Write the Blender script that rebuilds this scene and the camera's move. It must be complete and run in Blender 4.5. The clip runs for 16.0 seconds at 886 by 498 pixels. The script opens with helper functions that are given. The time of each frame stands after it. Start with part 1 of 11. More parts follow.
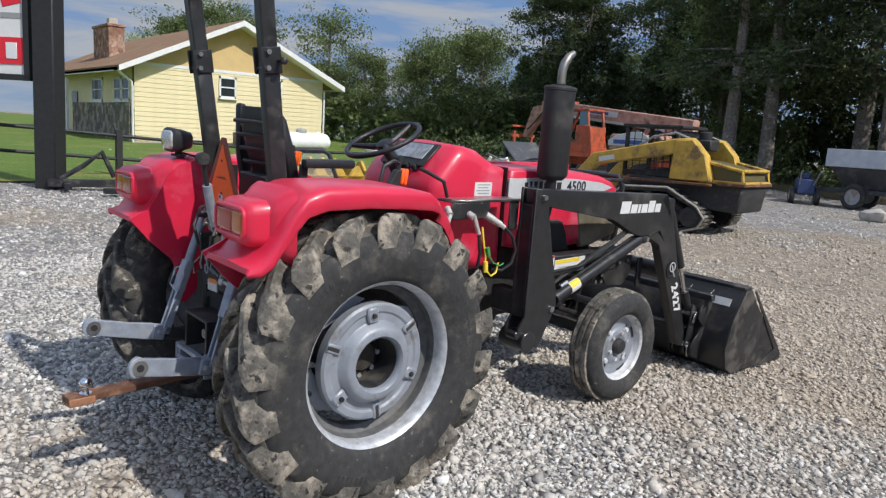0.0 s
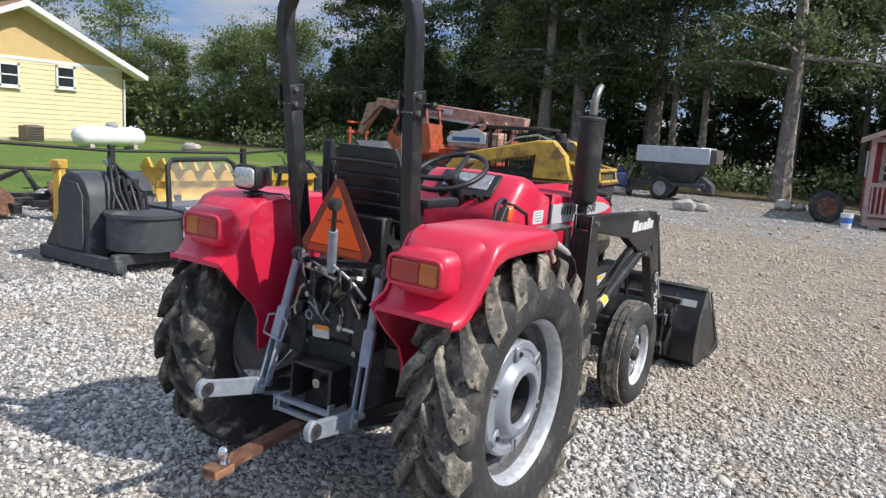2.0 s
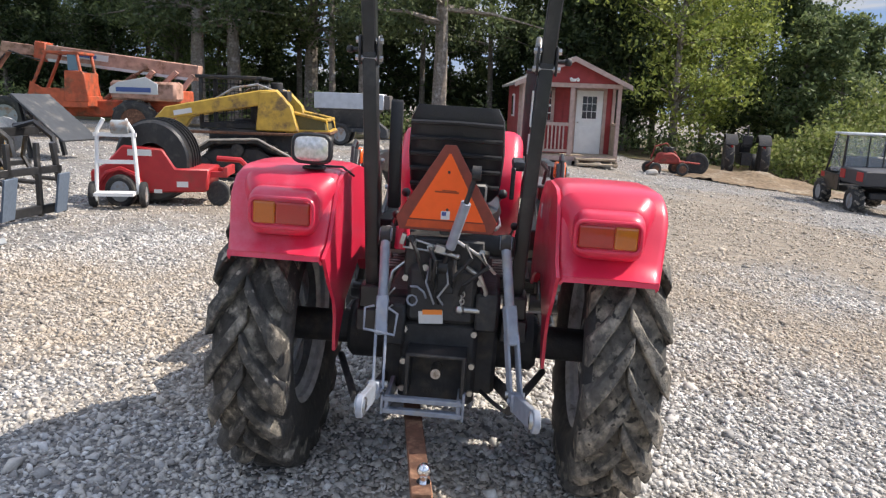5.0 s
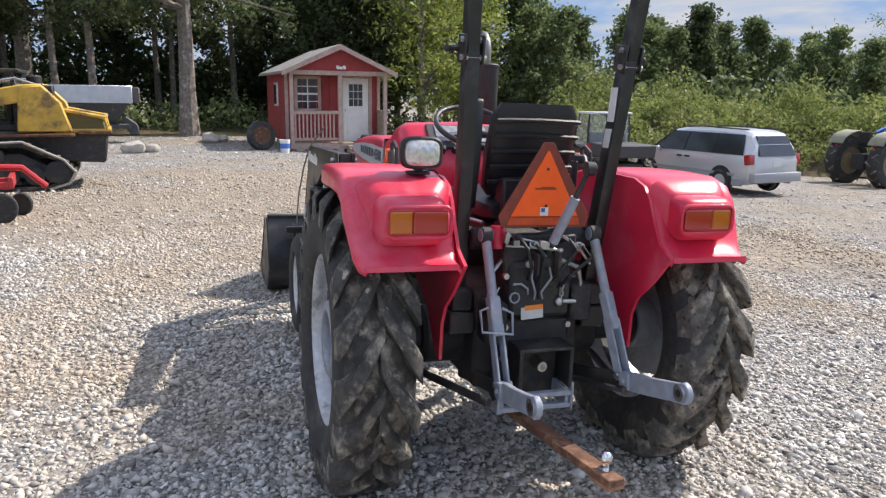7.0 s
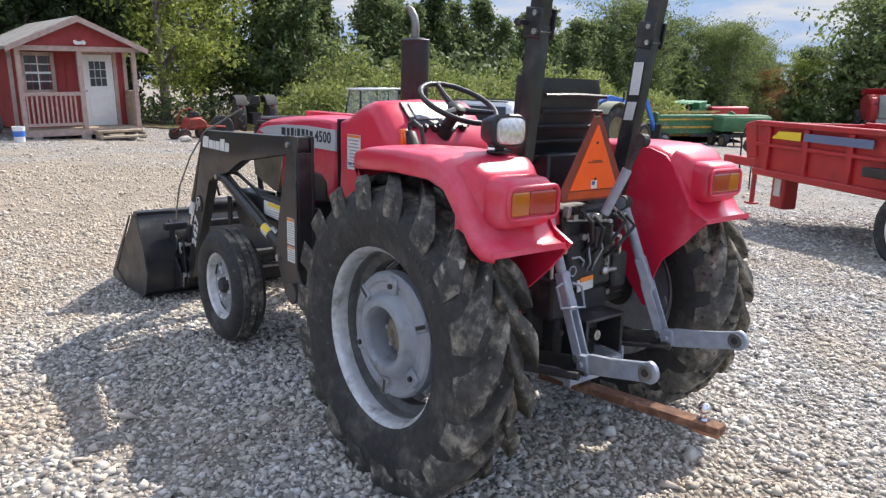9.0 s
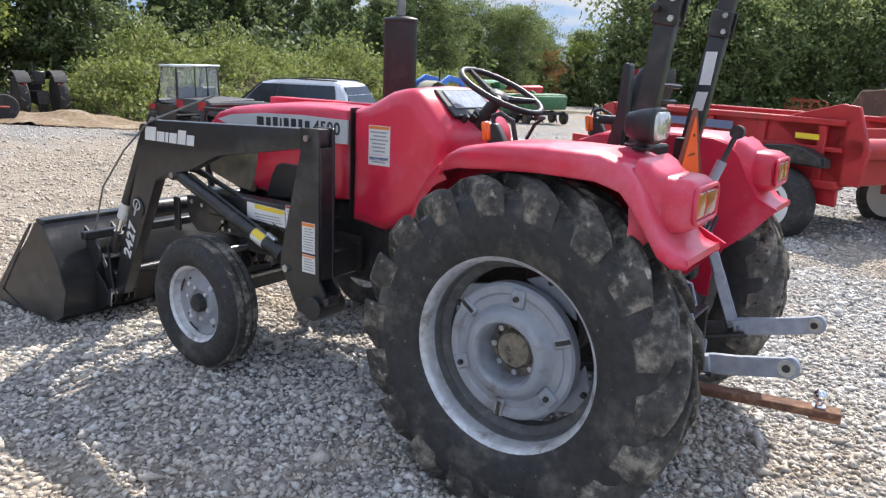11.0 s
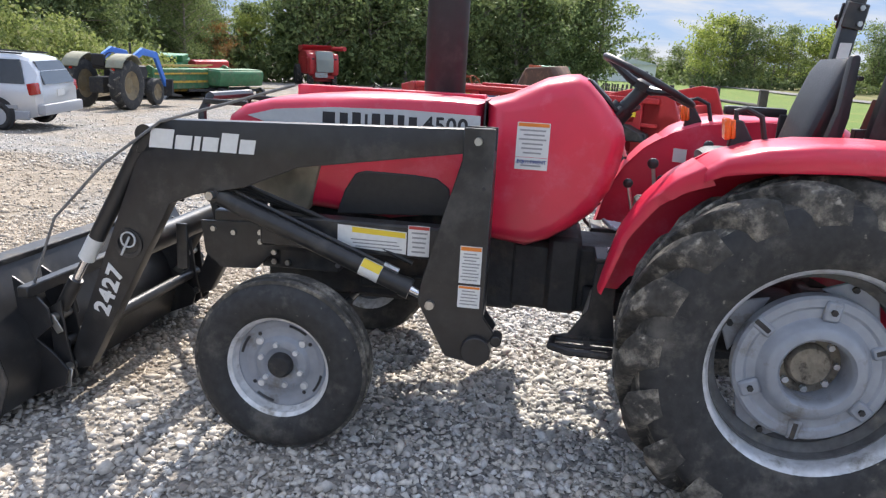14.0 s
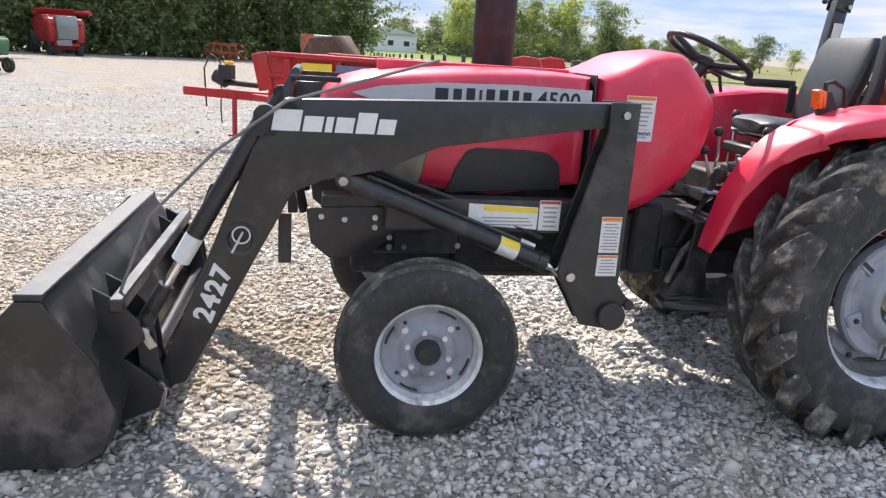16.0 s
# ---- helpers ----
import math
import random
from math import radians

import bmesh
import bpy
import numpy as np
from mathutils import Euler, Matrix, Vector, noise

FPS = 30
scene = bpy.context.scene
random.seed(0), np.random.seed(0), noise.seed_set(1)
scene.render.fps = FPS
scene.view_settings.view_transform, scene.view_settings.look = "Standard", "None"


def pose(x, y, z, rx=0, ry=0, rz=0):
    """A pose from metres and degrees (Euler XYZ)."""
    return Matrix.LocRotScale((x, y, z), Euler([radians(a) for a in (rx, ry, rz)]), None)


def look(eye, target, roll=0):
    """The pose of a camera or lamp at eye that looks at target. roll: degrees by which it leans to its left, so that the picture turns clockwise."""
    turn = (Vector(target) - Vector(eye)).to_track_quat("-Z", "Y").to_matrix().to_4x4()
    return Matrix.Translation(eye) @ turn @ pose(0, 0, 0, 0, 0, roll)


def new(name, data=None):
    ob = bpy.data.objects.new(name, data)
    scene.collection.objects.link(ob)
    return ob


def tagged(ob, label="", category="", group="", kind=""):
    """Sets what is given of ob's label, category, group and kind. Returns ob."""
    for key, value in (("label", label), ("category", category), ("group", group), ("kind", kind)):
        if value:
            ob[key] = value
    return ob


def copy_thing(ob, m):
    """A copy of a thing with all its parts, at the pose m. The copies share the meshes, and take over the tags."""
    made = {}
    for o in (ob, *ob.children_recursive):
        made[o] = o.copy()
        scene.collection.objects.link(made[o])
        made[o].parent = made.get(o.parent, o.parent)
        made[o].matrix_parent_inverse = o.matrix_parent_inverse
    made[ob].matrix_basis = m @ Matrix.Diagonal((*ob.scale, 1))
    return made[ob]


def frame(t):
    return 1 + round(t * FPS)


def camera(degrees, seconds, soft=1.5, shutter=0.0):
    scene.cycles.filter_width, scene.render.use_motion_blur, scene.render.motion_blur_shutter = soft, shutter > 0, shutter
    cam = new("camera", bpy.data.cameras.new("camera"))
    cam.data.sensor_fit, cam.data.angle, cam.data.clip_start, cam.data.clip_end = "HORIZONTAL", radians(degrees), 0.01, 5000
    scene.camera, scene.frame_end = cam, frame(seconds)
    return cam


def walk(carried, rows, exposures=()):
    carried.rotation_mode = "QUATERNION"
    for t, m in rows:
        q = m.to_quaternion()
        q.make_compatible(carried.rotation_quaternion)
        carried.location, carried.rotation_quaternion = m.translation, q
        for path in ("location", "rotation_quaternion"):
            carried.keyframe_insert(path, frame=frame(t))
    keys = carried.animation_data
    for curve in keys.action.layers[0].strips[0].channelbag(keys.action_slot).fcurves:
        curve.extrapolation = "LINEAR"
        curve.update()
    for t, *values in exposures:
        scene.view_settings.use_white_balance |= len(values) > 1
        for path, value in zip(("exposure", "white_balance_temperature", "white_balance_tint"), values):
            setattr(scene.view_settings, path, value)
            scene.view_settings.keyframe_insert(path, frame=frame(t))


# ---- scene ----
cam = camera(62.7, 16.0, soft=1.3)
PATH = [
    (0, (3.217, -1.796, 1.576), (1.737, -0.487, 1.267), 3.2),
    (0.5, (2.959, -2.105, 1.624), (1.572, -0.695, 1.324), 3.6),
    (1, (2.682, -2.315, 1.659), (1.378, -0.827, 1.366), 3.7),
    (1.5, (2.386, -2.542, 1.687), (1.192, -0.963, 1.402), 3.4),
    (2, (2.141, -2.788, 1.722), (1.075, -1.123, 1.416), 3.3),
    (2.5, (1.887, -2.923, 1.712), (0.956, -1.184, 1.386), 2.9),
    (3, (1.564, -3.012, 1.729), (0.791, -1.202, 1.376), 2.7),
    (3.5, (1.228, -3.127, 1.707), (0.622, -1.257, 1.339), 2.4),
    (4, (0.887, -3.219, 1.71), (0.447, -1.307, 1.321), 2.2),
    (4.2, (0.739, -3.226, 1.698), (0.367, -1.301, 1.301), 2.3),
    (6.3, (-0.776, -3.143, 1.67), (-0.458, -1.209, 1.272), 1.0),
    (6.5, (-0.933, -3.117, 1.668), (-0.535, -1.198, 1.267), 1.0),
    (7, (-1.29, -3.026, 1.693), (-0.696, -1.162, 1.277), 0.8),
    (7.5, (-1.608, -2.848, 1.681), (-0.839, -1.052, 1.253), 0.6),
    (8, (-1.903, -2.722, 1.696), (-0.976, -1.007, 1.247), -0.1),
    (8.5, (-2.188, -2.569, 1.698), (-1.113, -0.948, 1.232), -0.1),
    (8.7, (-2.268, -2.472, 1.683), (-1.137, -0.891, 1.213), -0.0),
    (10.8, (-2.96, -1.335, 1.671), (-1.395, -0.191, 1.178), 1.4),
    (11, (-2.989, -1.212, 1.697), (-1.404, -0.108, 1.178), 1.3),
    (11.5, (-3.133, -0.869, 1.675), (-1.478, 0.127, 1.156), 1.9),
    (12, (-3.206, -0.549, 1.692), (-1.491, 0.321, 1.143), 2.1),
    (12.5, (-3.28, -0.156, 1.692), (-1.495, 0.552, 1.132), 2.9),
    (13, (-3.3, 0.195, 1.638), (-1.472, 0.795, 1.09), 3.0),
    (13.5, (-3.3, 0.565, 1.667), (-1.431, 1.006, 1.109), 2.8),
    (14, (-3.246, 0.929, 1.657), (-1.344, 1.209, 1.105), 2.9),
    (14.5, (-3.305, 1.286, 1.659), (-1.391, 1.404, 1.091), 3.1),
    (15, (-3.324, 1.609, 1.655), (-1.409, 1.59, 1.078), 3.7),
    (15.5, (-3.236, 1.968, 1.662), (-1.338, 1.791, 1.056), 4.2),
    (16, (-3.237, 2.346, 1.596), (-1.357, 2.004, 1.004), 4.0),
]
walk(cam, [(t, look(eye, target, roll)) for t, eye, target, roll in PATH], exposures=((0, 0.26, 6400, 10), (1, 0.40, 6400, 10), (2.5, 0.59, 6550, 11), (4, 0.78, 6800, 12), (7, 0.89, 6850, 13), (8.7, 1.02, 6750, 12), (11, 1.16, 6650, 11), (14.5, 1.22, 6700, 12), (15.5, 1.42, 6850, 13), (16, 1.36, 6850, 13)))

# ---------------------------------------------------------------- light
SUN_AZ, SUN_EL = 79.0, 46.0
world = bpy.data.worlds.new("sky")
scene.world = world
world.use_nodes = True
wn = world.node_tree.nodes
wl = world.node_tree.links
sky = wn.new("ShaderNodeTexSky")
sky.sky_type = "NISHITA"
sky.sun_disc = False
sky.sun_elevation, sky.sun_rotation = radians(SUN_EL), radians(SUN_AZ)
sky.air_density, sky.dust_density, sky.ozone_density = 1.0, 0.5, 1.6
wn["Background"].inputs["Strength"].default_value = 0.15
# broken white cloud all over the sky
way = wn.new("ShaderNodeTexCoord")
puffs = wn.new("ShaderNodeTexNoise")
puffs.inputs["Scale"].default_value = 3.2
puffs.inputs["Detail"].default_value = 7.0
wl.new(way.outputs["Generated"], puffs.inputs["Vector"])
cover = wn.new("ShaderNodeMapRange")
cover.inputs["From Min"].default_value, cover.inputs["From Max"].default_value = 0.44, 0.62
wl.new(puffs.outputs["Fac"], cover.inputs["Value"])
both = wn.new("ShaderNodeMix")
both.data_type = "RGBA"
wl.new(cover.outputs[0], both.inputs["Factor"])
wl.new(sky.outputs[0], both.inputs["A"])
both.inputs["B"].default_value = (4.1, 4.4, 5.0, 1)
wl.new(both.outputs["Result"], wn["Background"].inputs["Color"])

sun_data = bpy.data.lights.new("sun", "SUN")
sun_data.energy, sun_data.angle, sun_data.color = 3.35, radians(0.53), (1.0, 0.955, 0.885)
sun = new("sun", sun_data)
az, el = radians(SUN_AZ), radians(SUN_EL)
sun_way = Vector((math.sin(az) * math.cos(el), math.cos(az) * math.cos(el), math.sin(el)))
sun.matrix_world = look(sun_way * 60, (0, 0, 0))


# ---------------------------------------------------------------- materials
def mat(name, color, rough=0.5, metal=0.0, bump=0.0, bump_scale=60.0, grain=0.0, grain_scale=30.0, wear=None, wear_amount=0.45,
        wear_scale=3.0, coat=0.0, alt=None, random_amount=0.0, trans=0.0, spec=0.5, detail=6.0, shift=False, fleck=None, fleck_scale=45.0, fleck_from=0.63):
    """A painted, cast, rubber or plastic surface: base colour with fine grain, broad wear patches of a second colour, and relief."""
    m = bpy.data.materials.new(name)
    m.use_nodes = True
    n, l = m.node_tree.nodes, m.node_tree.links
    p = n["Principled BSDF"]
    p.inputs["Roughness"].default_value = rough
    p.inputs["Metallic"].default_value = metal
    p.inputs["Coat Weight"].default_value = coat
    p.inputs["Coat Roughness"].default_value = 0.12
    p.inputs["Transmission Weight"].default_value = trans
    p.inputs["Specular IOR Level"].default_value = spec
    tc = n.new("ShaderNodeTexCoord")
    where = tc.outputs["Object"]
    if shift:
        oi = n.new("ShaderNodeObjectInfo")
        far = n.new("ShaderNodeVectorMath")
        far.operation = "MULTIPLY_ADD"
        far.inputs[1].default_value = (9.0, 7.0, 5.0)
        l.new(oi.outputs["Random"], far.inputs[0])
        l.new(where, far.inputs[2])
        where = far.outputs[0]
    col = n.new("ShaderNodeRGB")
    col.outputs[0].default_value = (*color, 1)
    out = col.outputs[0]
    if wear:
        t = n.new("ShaderNodeTexNoise")
        t.inputs["Scale"].default_value = wear_scale
        t.inputs["Detail"].default_value = 9.0
        t.inputs["Roughness"].default_value = 0.68
        l.new(where, t.inputs["Vector"])
        r = n.new("ShaderNodeMapRange")
        r.inputs["From Min"].default_value = 0.66 - 0.3 * wear_amount
        r.inputs["From Max"].default_value = 0.80 - 0.3 * wear_amount
        l.new(t.outputs["Fac"], r.inputs["Value"])
        x = n.new("ShaderNodeMix")
        x.data_type = "RGBA"
        l.new(r.outputs[0], x.inputs["Factor"])
        l.new(out, x.inputs["A"])
        x.inputs["B"].default_value = (*wear, 1)
        out = x.outputs["Result"]
        rr = n.new("ShaderNodeMapRange")
        rr.inputs["To Min"].default_value = rough
        rr.inputs["To Max"].default_value = min(1.0, rough + 0.35)
        l.new(r.outputs[0], rr.inputs["Value"])
        l.new(rr.outputs[0], p.inputs["Roughness"])
    if fleck:
        t = n.new("ShaderNodeTexNoise")
        t.inputs["Scale"].default_value = fleck_scale
        t.inputs["Detail"].default_value = 3.0
        l.new(where, t.inputs["Vector"])
        r = n.new("ShaderNodeMapRange")
        r.inputs["From Min"].default_value, r.inputs["From Max"].default_value = fleck_from, fleck_from + 0.05
        l.new(t.outputs["Fac"], r.inputs["Value"])
        x = n.new("ShaderNodeMix")
        x.data_type = "RGBA"
        l.new(r.outputs[0], x.inputs["Factor"])
        l.new(out, x.inputs["A"])
        x.inputs["B"].default_value = (*fleck, 1)
        out = x.outputs["Result"]
    if grain:
        t = n.new("ShaderNodeTexNoise")
        t.inputs["Scale"].default_value = grain_scale
        t.inputs["Detail"].default_value = detail
        l.new(tc.outputs["Object"], t.inputs["Vector"])
        r = n.new("ShaderNodeMapRange")
        r.inputs["From Min"].default_value, r.inputs["From Max"].default_value = 0.25, 0.75
        r.inputs["To Min"].default_value, r.inputs["To Max"].default_value = 1 - grain, 1 + grain
        l.new(t.outputs["Fac"], r.inputs["Value"])
        x = n.new("ShaderNodeVectorMath")
        x.operation = "SCALE"
        l.new(out, x.inputs[0])
        l.new(r.outputs[0], x.inputs["Scale"])
        out = x.outputs[0]
    if alt or random_amount:
        g = n.new("ShaderNodeObjectInfo") if random_amount < 0 else n.new("ShaderNodeNewGeometry")
        src = g.outputs["Random"] if random_amount < 0 else g.outputs["Random Per Island"]
        x = n.new("ShaderNodeMix")
        x.data_type = "RGBA"
        l.new(src, x.inputs["Factor"])
        l.new(out, x.inputs["A"])
        x.inputs["B"].default_value = (*(alt or color), 1)
        out = x.outputs["Result"]
    l.new(out, p.inputs["Base Color"])
    if bump:
        t = n.new("ShaderNodeTexNoise")
        t.inputs["Scale"].default_value = bump_scale
        t.inputs["Detail"].default_value = 8.0
        l.new(tc.outputs["Object"], t.inputs["Vector"])
        b = n.new("ShaderNodeBump")
        b.inputs["Strength"].default_value = bump
        b.inputs["Distance"].default_value = 0.01
        l.new(t.outputs["Fac"], b.inputs["Height"])
        l.new(b.outputs[0], p.inputs["Normal"])
    return m


def dust_cover(n, l, tc, amount):
    """How thickly tan dust lies: broad ragged patches, most of them in front of the shed, more far out."""
    big = n.new("ShaderNodeTexNoise")
    big.inputs["Scale"].default_value = 0.30
    big.inputs["Detail"].default_value = 8.0
    big.inputs["Roughness"].default_value = 0.66
    l.new(tc.outputs["Object"], big.inputs["Vector"])
    far = n.new("ShaderNodeVectorMath")
    far.operation = "DISTANCE"
    far.inputs[1].default_value = (1.6, 8.5, 0)
    l.new(tc.outputs["Object"], far.inputs[0])
    near = n.new("ShaderNodeMapRange")
    near.inputs["From Min"].default_value, near.inputs["From Max"].default_value = 2.5, 9.5
    near.inputs["To Min"].default_value, near.inputs["To Max"].default_value = 0.26, 0.0
    l.new(far.outputs["Value"], near.inputs["Value"])
    add = n.new("ShaderNodeMath")
    l.new(big.outputs["Fac"], add.inputs[0])
    l.new(near.outputs[0], add.inputs[1])
    away = n.new("ShaderNodeVectorMath")
    away.operation = "LENGTH"
    l.new(tc.outputs["Object"], away.inputs[0])
    far_dust = n.new("ShaderNodeMapRange")          # dust thickens with distance, toning down the far gravel
    far_dust.inputs["From Min"].default_value, far_dust.inputs["From Max"].default_value = 14.0, 34.0
    far_dust.inputs["To Min"].default_value, far_dust.inputs["To Max"].default_value = 0.0, 0.10
    l.new(away.outputs["Value"], far_dust.inputs["Value"])
    both = n.new("ShaderNodeMath")
    l.new(add.outputs[0], both.inputs[0])
    l.new(far_dust.outputs[0], both.inputs[1])
    add = both
    br = n.new("ShaderNodeMapRange")
    br.inputs["From Min"].default_value, br.inputs["From Max"].default_value = 0.515, 0.68
    br.inputs["To Max"].default_value = amount
    l.new(add.outputs[0], br.inputs["Value"])
    return br.outputs[0]


def stone_mat(name, colors, scale=38.0, rough=0.95, bump=0.9, dirt=(0.30, 0.235, 0.165), dirt_amount=0.5):
    """Crushed limestone: cells of many greys, joints between them, with tan dust in broad patches."""
    m = bpy.data.materials.new(name)
    m.use_nodes = True
    n, l = m.node_tree.nodes, m.node_tree.links
    p = n["Principled BSDF"]
    p.inputs["Roughness"].default_value = rough
    p.inputs["Specular IOR Level"].default_value = 0.1
    tc = n.new("ShaderNodeTexCoord")
    warp = n.new("ShaderNodeTexNoise")
    warp.inputs["Scale"].default_value = scale * 0.6
    l.new(tc.outputs["Object"], warp.inputs["Vector"])
    mixv = n.new("ShaderNodeMix")
    mixv.data_type = "VECTOR"
    mixv.inputs["Factor"].default_value = 0.012
    l.new(tc.outputs["Object"], mixv.inputs["A"])
    l.new(warp.outputs["Color"], mixv.inputs["B"])
    v = n.new("ShaderNodeTexVoronoi")
    v.inputs["Scale"].default_value = scale
    l.new(mixv.outputs["Result"], v.inputs["Vector"])
    ramp = n.new("ShaderNodeValToRGB")
    ramp.color_ramp.interpolation = "CONSTANT"
    els = ramp.color_ramp.elements
    els[0].position, els[0].color = 0.0, (*colors[0], 1)
    els[1].position, els[1].color = 1.0 / len(colors), (*colors[1], 1)
    for i, c in enumerate(colors[2:], 2):
        e = els.new(i / len(colors))
        e.color = (*c, 1)
    sep = n.new("ShaderNodeSeparateColor")
    l.new(v.outputs["Color"], sep.inputs[0])
    l.new(sep.outputs[0], ramp.inputs[0])
    x = n.new("ShaderNodeMix")
    x.data_type = "RGBA"
    l.new(dust_cover(n, l, tc, dirt_amount), x.inputs["Factor"])
    l.new(ramp.outputs[0], x.inputs["A"])
    x.inputs["B"].default_value = (*dirt, 1)
    out = x.outputs["Result"]
    for sc, lo, hi in ((7.0, 0.60, 1.32), (1.1, 0.80, 1.16)):
        t = n.new("ShaderNodeTexNoise")
        t.inputs["Scale"].default_value = sc
        t.inputs["Detail"].default_value = 6.0
        t.inputs["Roughness"].default_value = 0.7
        l.new(tc.outputs["Object"], t.inputs["Vector"])
        r = n.new("ShaderNodeMapRange")
        r.inputs["From Min"].default_value, r.inputs["From Max"].default_value = 0.32, 0.68
        r.inputs["To Min"].default_value, r.inputs["To Max"].default_value = lo, hi
        l.new(t.outputs["Fac"], r.inputs["Value"])
        s = n.new("ShaderNodeVectorMath")
        s.operation = "SCALE"
        l.new(out, s.inputs[0])
        l.new(r.outputs[0], s.inputs["Scale"])
        out = s.outputs[0]
    l.new(out, p.inputs["Base Color"])
    b = n.new("ShaderNodeBump")
    b.inputs["Strength"].default_value = bump
    b.inputs["Distance"].default_value = 0.02
    b.invert = True
    l.new(v.outputs["Distance"], b.inputs["Height"])
    l.new(b.outputs[0], p.inputs["Normal"])
    return m


def leaf_mat(name, a, b, c=None, rough=0.6):
    m = bpy.data.materials.new(name)
    m.use_nodes = True
    n, l = m.node_tree.nodes, m.node_tree.links
    p = n["Principled BSDF"]
    p.inputs["Roughness"].default_value = rough
    p.inputs["Specular IOR Level"].default_value = 0.3
    g = n.new("ShaderNodeNewGeometry")
    r = n.new("ShaderNodeValToRGB")
    r.color_ramp.elements[0].color = (*a, 1)
    r.color_ramp.elements[1].color = (*b, 1)
    if c:
        e = r.color_ramp.elements.new(0.86)
        e.color = (*b, 1)
        r.color_ramp.elements[-1].color = (*c, 1)
    l.new(g.outputs["Random Per Island"], r.inputs[0])
    o = n.new("ShaderNodeObjectInfo")
    mr = n.new("ShaderNodeMapRange")
    mr.inputs["To Min"].default_value, mr.inputs["To Max"].default_value = 0.8, 1.25
    l.new(o.outputs["Random"], mr.inputs["Value"])
    s = n.new("ShaderNodeVectorMath")
    s.operation = "SCALE"
    l.new(r.outputs[0], s.inputs[0])
    l.new(mr.outputs[0], s.inputs["Scale"])
    l.new(s.outputs[0], p.inputs["Base Color"])
    t = n.new("ShaderNodeBsdfTranslucent")
    l.new(s.outputs[0], t.inputs["Color"])
    mx = n.new("ShaderNodeMixShader")
    mx.inputs[0].default_value = 0.4
    l.new(p.outputs[0], mx.inputs[1])
    l.new(t.outputs[0], mx.inputs[2])
    l.new(mx.outputs[0], n["Material Output"].inputs[0])
    return m


def sheet_mat(name, color, cover):
    """Thin clear plastic: mostly see-through, with a soft sheen."""
    m = bpy.data.materials.new(name)
    m.use_nodes = True
    n, l = m.node_tree.nodes, m.node_tree.links
    p = n["Principled BSDF"]
    p.inputs["Base Color"].default_value = (*color, 1)
    p.inputs["Roughness"].default_value = 0.12
    t = n.new("ShaderNodeBsdfTransparent")
    x = n.new("ShaderNodeMixShader")
    x.inputs[0].default_value = cover
    l.new(t.outputs[0], x.inputs[1])
    l.new(p.outputs[0], x.inputs[2])
    l.new(x.outputs[0], n["Material Output"].inputs[0])
    return m


M_RED = mat("faded_red_paint", (0.62, 0.020, 0.058), 0.36, coat=0.25, grain=0.10, grain_scale=5, wear=(0.66, 0.10, 0.155), wear_amount=0.43, wear_scale=2.2, bump=0.03, bump_scale=14)
M_BLACK = mat("black_paint", (0.021, 0.021, 0.022), 0.34, grain=0.3, grain_scale=18, wear=(0.06, 0.056, 0.05), wear_amount=0.45, wear_scale=4, bump=0.04, bump_scale=40)
M_BLACK_WORN = mat("scuffed_black_steel", (0.018, 0.018, 0.019), 0.42, grain=0.3, grain_scale=14, wear=(0.085, 0.075, 0.065), wear_amount=0.55, wear_scale=5, bump=0.10, bump_scale=30)
M_CAST = mat("oily_dark_cast_iron", (0.022, 0.022, 0.023), 0.62, grain=0.4, grain_scale=25, wear=(0.07, 0.06, 0.05), wear_amount=0.5, wear_scale=7, bump=0.3, bump_scale=70)
M_TYRE = mat("worn_tyre_rubber", (0.036, 0.0355, 0.035), 0.75, grain=0.3, grain_scale=30, wear=(0.10, 0.093, 0.082), wear_amount=0.47, wear_scale=5, bump=0.25, bump_scale=55, spec=0.35, fleck=(0.17, 0.155, 0.13), fleck_scale=40, fleck_from=0.70)
# Darker tread colour with mud patches, used on the left wheels.
M_TREAD_DARK = mat("dark_tread_rubber", (0.062, 0.058, 0.052), 0.85, grain=0.45, grain_scale=30, wear=(0.25, 0.225, 0.185), wear_amount=0.56, wear_scale=10, shift=True, bump=1.0, bump_scale=38, spec=0.35, fleck=(0.34, 0.31, 0.26), fleck_scale=20, fleck_from=0.66)
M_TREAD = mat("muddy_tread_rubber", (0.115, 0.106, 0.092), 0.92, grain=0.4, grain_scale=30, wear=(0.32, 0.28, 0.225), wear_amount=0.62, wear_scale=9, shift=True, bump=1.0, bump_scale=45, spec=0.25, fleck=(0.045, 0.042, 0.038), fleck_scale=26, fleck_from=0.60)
M_RIM = mat("silver_rim_paint", (0.52, 0.53, 0.55), 0.42, metal=0.35, grain=0.25, grain_scale=26, wear=(0.25, 0.24, 0.22), wear_amount=0.42, wear_scale=7, bump=0.06, bump_scale=40)
M_FRONT_RIM = mat("pale_silver_rim_paint", (0.62, 0.62, 0.62), 0.42, metal=0.2, grain=0.22, grain_scale=26, wear=(0.33, 0.31, 0.28), wear_amount=0.40, wear_scale=9, bump=0.06, bump_scale=40)
M_DISC = mat("grey_blue_wheel_paint", (0.265, 0.285, 0.32), 0.42, metal=0.15, grain=0.15, grain_scale=16, wear=(0.17, 0.16, 0.15), wear_amount=0.36, wear_scale=6, bump=0.08, bump_scale=45)
M_LINK = mat("grey_linkage_paint", (0.27, 0.30, 0.355), 0.45, metal=0.1, grain=0.2, grain_scale=22, wear=(0.33, 0.33, 0.33), wear_amount=0.42, wear_scale=9, bump=0.12, bump_scale=50)
